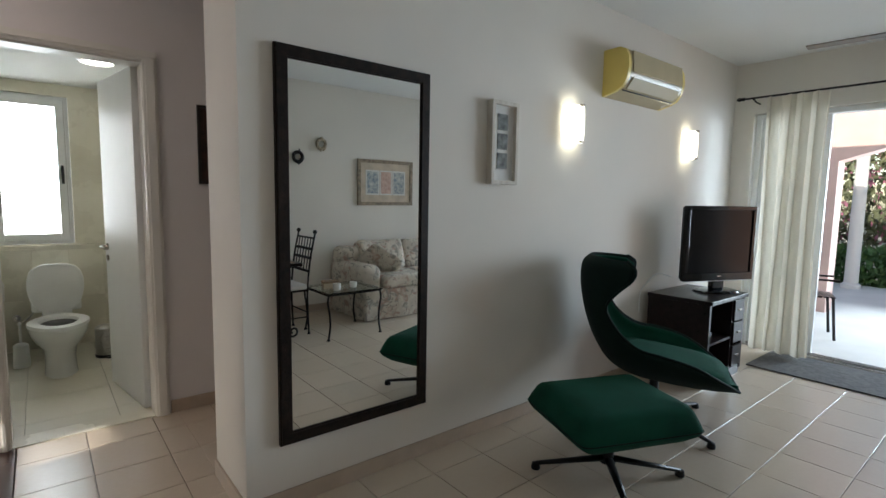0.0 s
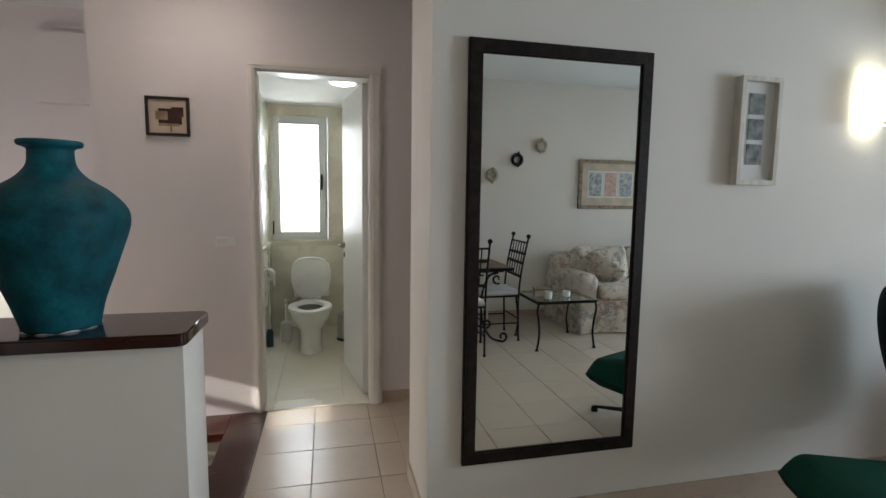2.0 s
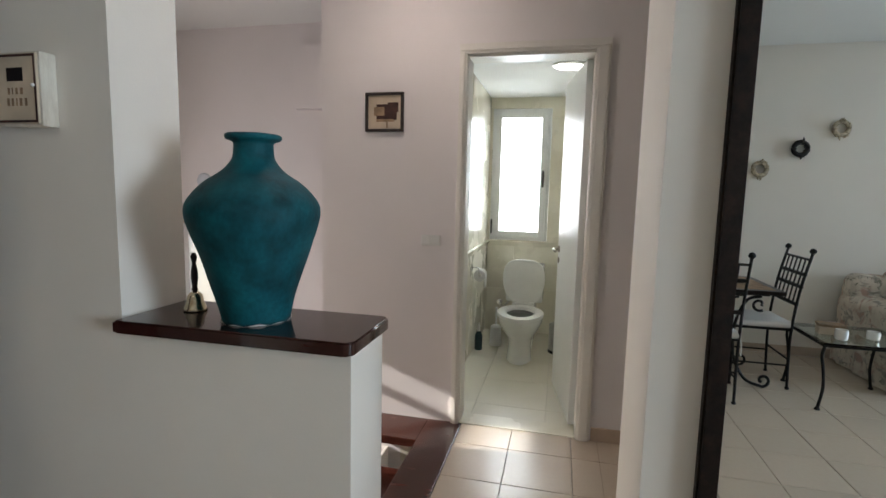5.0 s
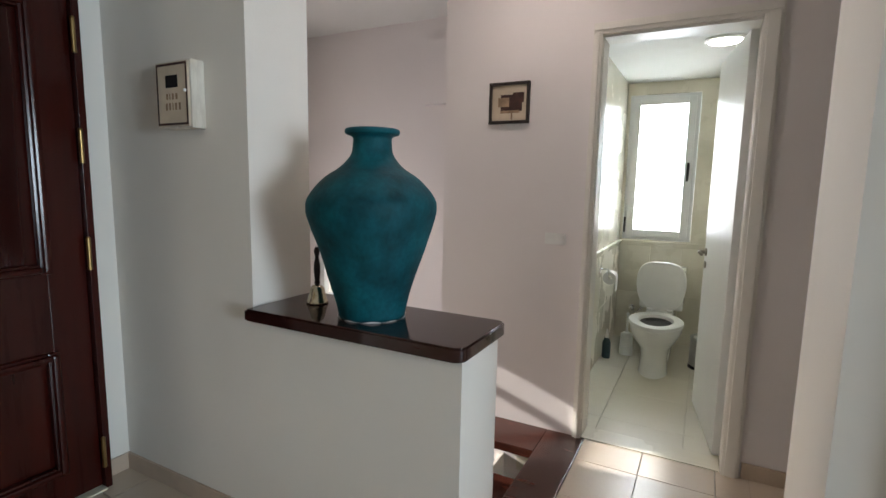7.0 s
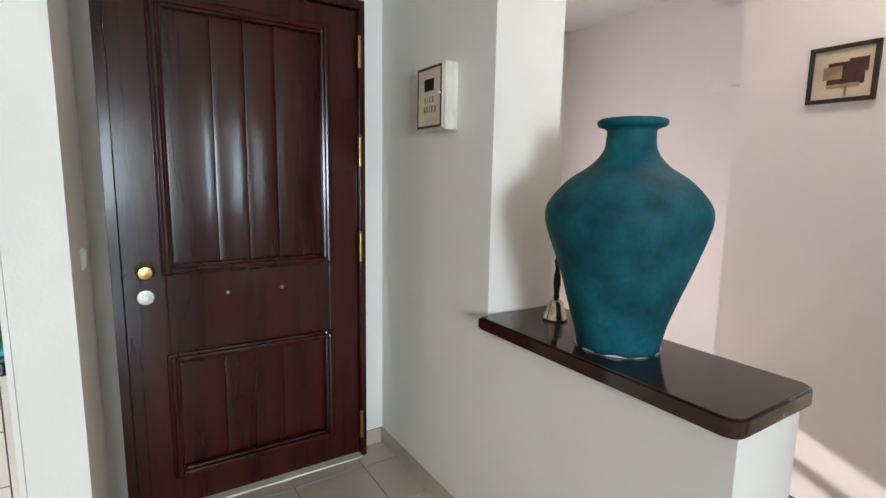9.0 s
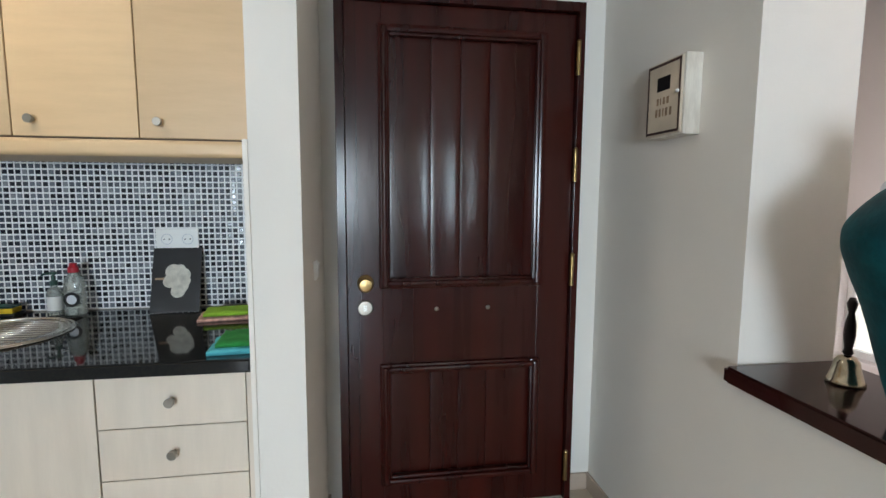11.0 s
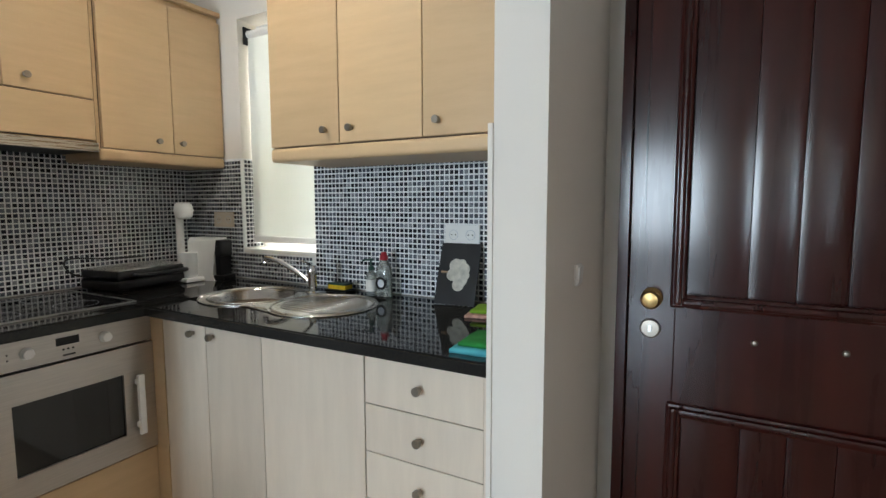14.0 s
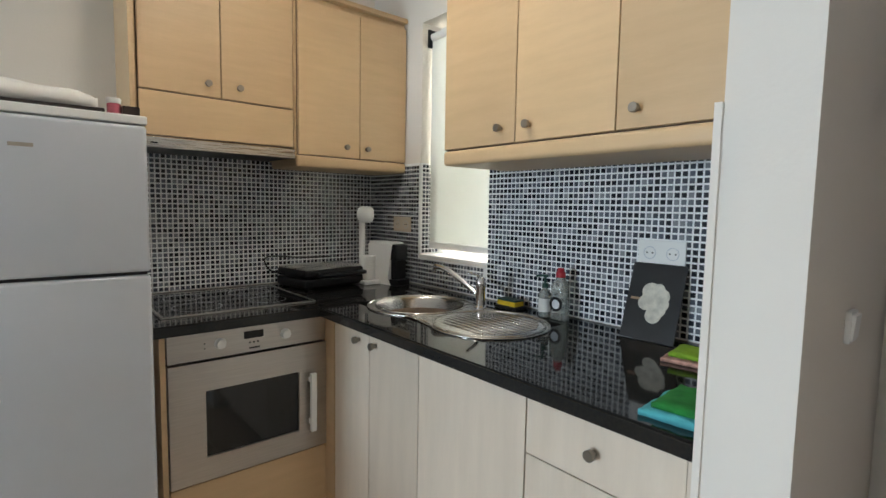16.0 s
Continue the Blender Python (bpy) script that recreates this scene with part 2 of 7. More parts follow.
structure("subfloor", boxes([(XW - 0.3, XE + 0.3, YS - 0.3, 2.47, -0.3, -0.012), (0.06, 3.2, 2.47, YB, -0.3, -0.012)]), GROUT, "grey grout bed under the tiles")
structure("bathroom_subfloor", box(-0.3, 1.2, YB, 5.9, -0.3, -0.012), BATH_TILE, "grout bed of the bathroom floor")
structure("ceiling", box(XW - 0.3, XE + 0.3, YS - 0.3, 6.0, H, H + 0.2), CEILING, "plain white painted ceiling")
structure("wall_south", box(XW - 0.3, XE + 0.3, YS - 0.25, YS, -0.3, H), PLASTER, "plain white plastered wall behind the sofa")
# west wall with the kitchen window and the entrance door
structure("wall_west", boxes([
    (XW - 0.25, XW, YS, -0.91, -0.3, H), (XW - 0.25, XW, -0.91, -0.40, -0.3, 1.09), (XW - 0.25, XW, -0.91, -0.40, 2.30, H),
    (XW - 0.25, XW, -0.40, 1.03, -0.3, H), (XW - 0.25, XW, 1.03, 2.06, 2.19, H), (XW - 0.25, XW, 2.06, 2.185, -0.3, H)]), PLASTER, "white plastered wall of the kitchen and entrance")
structure("wall_fin", boxes([(XW, -1.10, 0.835, 0.97, 0, H), (XW, -1.093, 0.822, 0.835, 0, 1.54)]), PLASTER, "white plastered wall end between kitchen and door")
structure("wall_hall", boxes([(XW - 0.25, -0.91, 2.185, 2.50, -1.8, H), (-0.91, -0.022, 2.185, 2.475, -1.8, 0.872)]), PLASTER, "white plastered wall with a low part by the stairs")
structure("wall_north", box(XF, XE + 0.3, YN, 2.66, -0.3, H), PLASTER, "white plastered wall that carries mirror and lamps")
structure("wall_bathroom", boxes([(-0.83, 0.055, YB, YB + 0.14, -1.8, H), (0.055, 0.765, YB, YB + 0.14, 2.165, H), (0.765, 3.2, YB, YB + 0.14, -0.3, H)]), PLASTER_PINK, "white plastered wall around the bathroom door")
structure("wall_corridor_end", box(3.2, 3.4, 2.66, YB + 0.14, -0.3, H), PLASTER, "white wall closing the corridor")
# stairwell
structure("wall_stair_back", boxes([(-3.1, -2.75, 4.55, 4.75, -1.8, H), (-1.75, -0.69, 4.55, 4.75, -1.8, H), (-2.75, -1.75, 4.55, 4.75, -1.8, 0.25), (-2.75, -1.75, 4.55, 4.75, 1.06, H), (-1.525, -0.83, 4.47, 4.55, 2.035, 2.53)]), PLASTER_PINK, "warm white stairwell wall with a boxed recess")
structure("wall_stair_side", box(-0.83, -0.69, YB + 0.14, 4.55, -1.8, H), PLASTER_PINK, "white stairwell side wall")
# unseen opening and bars, set to throw the banded sun patch in the hall
structure("wall_stair_west", boxes([(-3.1, -2.9, 2.49, 2.80, -1.8, H), (-3.1, -2.9, 3.50, 4.55, -1.8, H), (-3.1, -2.9, 2.80, 3.50, -1.8, 0.30), (-3.1, -2.9, 2.80, 3.50, 1.24, H),
    (-3.02, -2.98, 2.80, 3.50, 1.02, 1.07), (-3.02, -2.98, 2.80, 3.50, 0.80, 0.86)]), PLASTER, "stairwell wall with an assumed, unseen barred opening that shapes the sun patch")
structure("wall_stair_south", box(-3.1, XW - 0.25, 2.29, 2.49, -1.8, H), PLASTER, "stairwell wall")
structure("stair_floor", box(-3.1, 0.05, 2.47, 4.55, -1.85, -1.75), STAIR_WOOD, "lower landing of the stairs")
structure("stair_ceiling", box(-3.3, XW - 0.3, 2.2, 4.75, H, H + 0.2), CEILING, "stairwell ceiling")
structure("wall_stair_head", box(0.056, 0.06, 2.475, YB, -1.8, -0.05), PLASTER, "wall under the top step")
# east wall with the patio opening
structure("wall_east", boxes([(XE, XE + 0.28, YS, -1.0, -0.3, H), (XE, XE + 0.28, -1.0, 2.02, 2.24, H), (XE, XE + 0.28, 2.02, YN, -0.3, H)]), PLASTER, "white wall around the patio door")
# bathroom
structure("wall_bathroom_west", box(-0.30, -0.10, YB + 0.14, 5.95, -0.3, H), MARBLE, "cream tiled bathroom wall")
structure("wall_bathroom_east", box(0.95, 1.15, YB + 0.14, 5.95, -0.3, H), MARBLE, "cream tiled bathroom wall")
structure("wall_bathroom_back", boxes([(-0.10, -0.078, 5.72, 5.95, -0.3, H), (0.492, 0.95, 5.72, 5.95, -0.3, H), (-0.078, 0.492, 5.72, 5.95, -0.3, 0.928), (-0.078, 0.492, 5.72, 5.95, 2.217, H)]), MARBLE, "cream tiled bathroom back wall with the window")
structure("bathroom_ceiling", box(-0.10, 0.95, YB + 0.14, 5.72, 2.32, 2.42), CEILING, "lowered white bathroom ceiling")
# outdoors
GRASS = mat("lawn", (0.07, 0.10, 0.03), 0.9, vary=0.2, scale=2, bump=0.4, bump_scale=60)
TERRACE = mat("pale_terrace_tile", (0.82, 0.79, 0.73), 0.5, vary=0.05, scale=2)
structure("ground", box(-300, 300, -300, 300, -2.2, -1.9), GRASS, "ground around the house")
structure("terrace", box(XE + 0.28, 11.5, -6, 6, -1.9, -0.02), TERRACE, "pale tiled terrace in the sun")
ROSE = mat("rose_render", (0.62, 0.42, 0.36), 0.8, vary=0.05, scale=3, bump=0.15)


def skirting(rows):
    for i, r in enumerate(rows):
        structure("baseboard", box(*r, bevel=0.002, seg=1), SKIRT, "beige tile skirting along the wall")


skirting([(XF, 4.2, YN - 0.012, YN - 0.001, 0, 0.08), (XF - 0.012, XF, YN - 0.012, 2.66, 0, 0.08), (XW, -0.025, 2.186 - 0.013, 2.186, 0, 0.08),
          (XW + 0.001, XW + 0.012, 2.06, 2.173, 0, 0.08), (0.84, 3.2, YB - 0.012, YB, 0, 0.08), (0.1, XE, YS, YS + 0.012, 0, 0.08), (XW, -1.10, 0.97, 0.982, 0, 0.08)])


def basis(ob):
    m = ob.matrix_basis.copy()
    while ob.parent:
        ob = ob.parent
        m = ob.matrix_basis @ m
    return m


def wpart(name, bm, material, parent, label="", smooth=False, auto=False):
    """As part(), with the bmesh given in the room's space."""
    bmesh.ops.transform(bm, matrix=basis(parent).inverted(), verts=bm.verts)
    return part(name, bm, material, parent, label, smooth, auto)


def turned(bm, m):
    bmesh.ops.transform(bm, matrix=m, verts=bm.verts)
    return bm


# ---- hall: bathroom door, pictures, ledge, vase ----
def casing():
    t = tagged(new("door_1"), "white moulded wooden casing of the bathroom door", kind="structure")
    t.matrix_basis = pose(0.41, YB, 0)
    for x0, x1 in ((0.022, 0.068), (0.755, 0.832)):
        wpart("jamb", boxes([(x0, x1, YB - 0.022, YB - 0.001, 0, 2.165), (x0 + 0.014, x1 - 0.014, YB - 0.03, YB - 0.022, 0, 2.165)], bevel=0.003), TRIM_WHITE, t)
    wpart("jamb", boxes([(0.068, 0.755, YB - 0.022, YB - 0.001, 2.16, 2.165), (0.022, 0.832, YB - 0.0221, YB - 0.001, 2.165, 2.215), (0.03, 0.824, YB - 0.03, YB - 0.022, 2.178, 2.204)], bevel=0.002), TRIM_WHITE, t)
    wpart("lining", boxes([(0.056, 0.072, YB - 0.001, YB + 0.145, 0, 2.16), (0.752, 0.764, YB - 0.001, YB + 0.145, 0, 2.16), (0.056, 0.764, YB - 0.001, YB + 0.145, 2.148, 2.164)]), TRIM_WHITE, t)
    wpart("threshold", box(0.072, 0.752, YB - 0.005, YB + 0.14, -0.012, 0.006, bevel=0.002), MARBLE, t, "pale marble threshold")


casing()


def bathroom_door():
    t = tagged(new("door_2"), "white flush bathroom door standing open inwards", kind="structure")
    t.matrix_basis = pose(0.758, YB + 0.15, 0.01, 0, 0, 9)
    part("leaf", box(-0.042, 0, 0, 0.70, 0, 2.14, bevel=0.003), DOOR_WHITE, t)
    h = part("door_handle", lathe([(0.024, 0), (0.024, 0.008), (0.012, 0.01), (0.009, 0.045)], 20, pose(-0.042, 0.64, 1.0, 0, -90, 0)), NICKEL, t, "dull metal lever handle", True, True)
    part("lever", tube([(-0.085, 0.64, 1.0), (-0.088, 0.60, 1.0), (-0.085, 0.53, 0.995)], 0.009), NICKEL, h, "", True)
    part("keyhole_plate", lathe([(0.022, 0), (0.022, 0.006), (0.006, 0.007)], 20, pose(-0.042, 0.64, 0.92, 0, -90, 0)), NICKEL, t, "", True, True)
    for z in (0.25, 1.1, 1.95):
        part("hinge", lathe([(0.007, -0.05), (0.007, 0.05)], 10, pose(0.004, 0.0, z)), NICKEL, t, "", True, True)


bathroom_door()


def picture(name, m, w, h, depth, frame_w, frame_mat, mat_mat, label, art, group=""):
    """A framed picture, hung on a wall whose face is local y = 0, the picture looking along -y."""
    t = thing(name, m, label, "picture", group)
    part("frame", boxes([(-w / 2, w / 2, -depth, 0, h / 2 - frame_w, h / 2), (-w / 2, w / 2, -depth, 0, -h / 2, -h / 2 + frame_w),
                         (-w / 2, -w / 2 + frame_w, -depth + 0.001, 0, -h / 2 + frame_w, h / 2 - frame_w), (w / 2 - frame_w, w / 2, -depth + 0.001, 0, -h / 2 + frame_w, h / 2 - frame_w)], bevel=0.002), frame_mat, t)
    part("mount", box(-w / 2 + frame_w, w / 2 - frame_w, -depth * 0.45, -0.001, -h / 2 + frame_w, h / 2 - frame_w), mat_mat, t)
    for i, (x0, x1, z0, z1, mm, rise) in enumerate(art):
        part("print", box(x0, x1, -depth * 0.45 - 0.002 - rise, -depth * 0.45 + 0.001, z0, z1), mm, t)
    return t


DARK_FRAME = mat("dark_brown_frame", (0.022, 0.012, 0.009), 0.4, vary=0.2, scale=30)
CREAM_CARD = mat("cream_card", (0.62, 0.52, 0.40), 0.8, vary=0.12, scale=6)
UMBER = mat("umber_ink", (0.055, 0.02, 0.014), 0.7, vary=0.35, scale=20)
TAN_INK = mat("tan_ink", (0.36, 0.24, 0.15), 0.7, vary=0.25, scale=15)
WHITE_CARD = mat("white_card", (0.74, 0.73, 0.70), 0.8, vary=0.03, scale=6)
WHITEWASH = wood("whitewashed_wood", (0.58, 0.52, 0.44), (0.72, 0.68, 0.60), 0.6, (5, 5, 0.8), 8)
GREY_PRINT = mat("grey_print", (0.20, 0.21, 0.20), 0.7, vary=0.5, scale=30, second=(0.05, 0.05, 0.05))
picture("picture", pose(-0.423, YB, 1.852), 0.235, 0.225, 0.022, 0.016, DARK_FRAME, CREAM_CARD, "small square picture with a brown abstract print in a dark frame",
        [(-0.05, 0.075, -0.045, 0.045, UMBER, 0), (-0.065, 0.0, -0.02, 0.03, TAN_INK, 0.0005), (0.02, 0.085, 0.0, 0.055, UMBER, 0.001), (0.012, 0.02, -0.09, -0.04, TAN_INK, 0.0003), (-0.05, 0.06, -0.055, -0.04, TAN_INK, 0.0008)])
picture("picture", pose(1.18, YB, 1.70), 0.27, 0.49, 0.022, 0.016, DARK_FRAME, UMBER, "tall dark brown picture in a thin dark frame", [(-0.08, 0.08, -0.17, 0.17, DARK_FRAME, 0), (-0.03, 0.05, -0.08, 0.03, TAN_INK, 0.001)])


def wall_switch(m, label, n=2):
    t = thing("light_switch", m, label, "switch")
    part("plate", box(-0.029 * n, 0.029 * n, -0.010, 0, -0.031, 0.031, bevel=0.003), WHITE_PLASTIC, t)
    for i in range(n):
        c = -0.029 * (n - 1) + 0.058 * i
        part("rocker", turned(box(-0.024, 0.024, -0.006, 0.004, -0.025, 0.025, bevel=0.002), pose(c, -0.009, 0, 4, 0, 0)), WHITE_PLASTIC, t)
    return t


wall_switch(pose(-0.128, YB, 1.11), "white double light switch beside the bathroom door")
wall_switch(pose(-1.40, 0.97, 1.14, 0, 0, 180), "white light switch beside the entrance door", 1)


def ledge():
    t = thing("ledge", pose(-0.44, 2.325, 0.872), "dark polished wooden ledge on the low wall", "ledge")
    bm = bmesh.new()
    pts = [(-0.905, 2.14), (-0.04, 2.14)]
    pts += [(-0.04 + 0.04 * math.sin(a), 2.18 - 0.04 * math.cos(a)) for a in [radians(q) for q in (15, 30, 45, 60, 75, 90)]]
    pts += [(0.0, 2.475), (-0.01, 2.495), (-0.03, 2.505), (-0.905, 2.505)]
    vs = [bm.verts.new((x, y, 0.873)) for x, y in pts]
    f = bm.faces.new(vs)
    top = bmesh.ops.extrude_face_region(bm, geom=[f])["geom"]
    bmesh.ops.translate(bm, vec=(0, 0, 0.047), verts=[g for g in top if isinstance(g, bmesh.types.BMVert)])
    bmesh.ops.recalc_face_normals(bm, faces=bm.faces)
    bmesh.ops.bevel(bm, geom=[e for e in bm.edges if abs(e.verts[0].co.z - e.verts[1].co.z) < 1e-4], offset=0.006, segments=2, affect="EDGES")
    wpart("board", bm, LEDGE_WOOD, t, "", True, True)


ledge()


def vase():
    t = thing("vase", pose(-0.455, 2.325, 0.921), "large teal terracotta vase standing on the dark ledge", "vase")
    prof = spline([(0.118, 0, 0), (0.134, 0, 0.07), (0.177, 0, 0.21), (0.216, 0, 0.33), (0.228, 0, 0.385), (0.218, 0, 0.43), (0.170, 0, 0.487), (0.108, 0, 0.53), (0.074, 0, 0.572), (0.067, 0, 0.615), (0.070, 0, 0.632), (0.092, 0, 0.641)], 5)
    outer = [(p.x, p.z) for p in prof] + [(0.096, 0.648), (0.095, 0.656), (0.089, 0.66), (0.07, 0.654), (0.055, 0.63), (0.055, 0.56), (0.02, 0.5)]
    bm = lathe(outer, 64)
    for v in bm.verts:
        d = noise.noise(v.co * 7) * 0.0035 + noise.noise(v.co * 26) * 0.0012
        r = Vector((v.co.x, v.co.y, 0))
        if r.length > 0.03:
            v.co += r.normalized() * d
    part("body", bm, TEAL, t, "", True)
    bm = bmesh.new()
    rows = [[], []]
    for i in range(72):
        a = 2 * math.pi * i / 72
        c, d = math.cos(a), math.sin(a)
        up = max(0.0006, 0.003 + 0.012 * noise.noise(Vector((c * 2.2, d * 2.2, 4.0))))
        rows[0].append(bm.verts.new((0.1225 * c, 0.1225 * d, 0.0)))
        rows[1].append(bm.verts.new((0.1235 * c, 0.1235 * d, up)))
    for i in range(72):
        bm.faces.new((rows[0][i], rows[0][(i + 1) % 72], rows[1][(i + 1) % 72], rows[1][i]))
    part("chipped_foot", bm, WHITE_CARD, t, "pale bare foot where the glaze ends", True)


vase()


BELL_SILVER = mat("worn_silver_plate", (0.62, 0.54, 0.40), 0.2, 1.0, vary=0.15, scale=30)


def bell():
    t = thing("hand_bell", pose(-0.742, 2.355, 0.921) @ Matrix.Diagonal((1.1, 1.1, 1.14, 1)), "small silvery metal hand bell with a dark turned handle", "bell")
    part("cup", lathe([(0.038, 0), (0.04, 0.003), (0.036, 0.01), (0.029, 0.03), (0.025, 0.05), (0.018, 0.06), (0.006, 0.065)], 28), BELL_SILVER, t, "", True)
    part("handle", lathe([(0.007, 0.064), (0.011, 0.07), (0.008, 0.08), (0.012, 0.11), (0.011, 0.135), (0.006, 0.16), (0.009, 0.172), (0.011, 0.182), (0.006, 0.195)], 18), ESPRESSO, t, "dark turned wooden handle", True)
    part("clapper", lathe([(0.004, 0.004), (0.007, 0.012), (0.003, 0.04)], 10), BELL_SILVER, t, "", True)


bell()


def key_box():
    t = thing("key_cabinet", pose(-1.235, 2.185, 1.715), "small white wooden key cabinet with an aged printed front", "cabinet")
    part("body", boxes([(-0.10, 0.10, -0.058, -0.0005, -0.125, 0.125)], bevel=0.003), WHITEWASH, t)
    d = part("door", box(-0.093, 0.093, -0.067, -0.0585, -0.118, 0.118, bevel=0.001), CREAM_CARD, t, "cream printed door")
    part("border", boxes([(-0.090, 0.090, -0.0685, -0.0668, 0.106, 0.114), (-0.090, 0.090, -0.0685, -0.0668, -0.114, -0.106), (-0.090, -0.083, -0.0685, -0.0668, -0.106, 0.106), (0.083, 0.090, -0.0685, -0.0668, -0.106, 0.106)]), UMBER, d)
    part("vignette", box(-0.035, 0.035, -0.0682, -0.0668, 0.025, 0.07), BLACK, d)
    for x, w, z, hh in ((-0.035, 0.013, -0.008, 0.022), (-0.016, 0.006, -0.008, 0.022), (0.0, 0.012, -0.008, 0.022), (0.02, 0.015, -0.008, 0.022),
                        (-0.04, 0.014, -0.045, 0.026), (-0.02, 0.012, -0.045, 0.026), (0.0, 0.007, -0.045, 0.026), (0.015, 0.014, -0.045, 0.026), (0.038, 0.013, -0.045, 0.026)):
        part("letter_bar", box(x, x + w * 0.8, -0.0678, -0.0668, z - hh / 2, z + hh / 2), TAN_INK, d)
    part("knob", lathe([(0.004, 0), (0.007, 0.006), (0.004, 0.011)], 12, pose(0.082, -0.066, 0.01, 90)), WHITE_PLASTIC, d, "", True)


key_box()


# ---- stairs ----
def stairs():
    t = tagged(new("stairs"), "dark red-brown wooden stairs leading down", kind="structure")
    t.matrix_basis = pose(0, 3, 0)
    wpart("nosing", box(-0.12, 0.09, 2.476, YB - 0.002, -0.045, 0.003, bevel=0.006), STAIR_WOOD, t)
    wpart("stringer", box(-0.82, -0.121, YB - 0.28, YB - 0.002, -0.045, 0.002, bevel=0.005), STAIR_WOOD, t)
    for i in range(1, 9):
        x1 = -0.115 - 0.27 * (i - 1)
        z = -0.178 * i
        wpart("tread", box(x1 - 0.30, x1, 2.502, YB - 0.29 if i < 3 else YB - 0.002, z - 0.04, z, bevel=0.005), STAIR_WOOD, t)
        wpart("riser", box(x1 - 0.012, x1 + 0.004, 2.502, YB - 0.002, z - 0.001, z + 0.137), PLASTER, t, "white riser")


stairs()


def stair_window():
    # assumed window, opened to give the bright patch beside the bell
    t = tagged(new("window_3"), "assumed low stairwell window giving a bright patch, with a wooden head trim", kind="structure")
    t.matrix_basis = pose(-2.25, 4.6, 0.25)
    wpart("frame", boxes([(-2.75, -2.70, 4.62, 4.67, 0.25, 1.06), (-1.80, -1.75, 4.62, 4.67, 0.25, 1.06), (-2.70, -1.80, 4.62, 4.67, 0.25, 0.30), (-2.70, -1.80, 4.62, 4.67, 1.01, 1.06)], bevel=0.003), ALU_WHITE, t)
    wpart("head_trim", box(-2.78, -1.72, 4.530, 4.549, 1.062, 1.085, bevel=0.003), CREAM_CARD, t, "pale wooden trim")
    p = wpart("pane", box(-2.70, -1.80, 4.642, 4.648, 0.30, 1.01), GLASS, t)
    p.visible_shadow = False


def wall_disc():
    t = thing("wall_socket", pose(-2.45, 4.55, 1.44), "small round grey fitting on the stairwell wall", "socket")
    part("ring", lathe([(0.07, 0), (0.07, 0.012), (0.055, 0.02), (0.04, 0.016), (0.02, 0.022)], 28, pose(0, 0, 0, 90)), FRIDGE_GREY, t, "", True, True)


wall_disc()


def downlight(m, label, r=0.09, strength=14, colour=(1, 0.97, 0.9)):
    t = thing("ceiling_light", m, label, "lamp")
    part("ring", lathe([(r * 1.18, 0), (r * 1.2, -0.008), (r * 1.02, -0.016), (r, -0.012), (r, 0)], 40, closed=False), WHITE_PLASTIC, t, "", True, True)
    part("diffuser", lathe([(r, -0.006), (r * 0.8, -0.016), (0.01, -0.02)], 40), mat("lit_diffuser", (1, 1, 1), 0.5, emit=strength, emit_colour=colour), t, "glowing diffuser", True)
    return t


downlight(pose(0.622, 4.53, 2.32), "round recessed ceiling light, switched on, in the bathroom", 0.10, 9)
# assumed kitchen fitting, added to warm the cabinets and brighten the hall wall
downlight(pose(-0.85, -0.15, H), "assumed round ceiling light over the kitchen, unseen, switched on", 0.11, 37, (1, 0.92, 0.80))
downlight(pose(-0.2, 3.0, H), "round ceiling light over the stair head, switched on", 0.10, 26, (1, 0.85, 0.78))


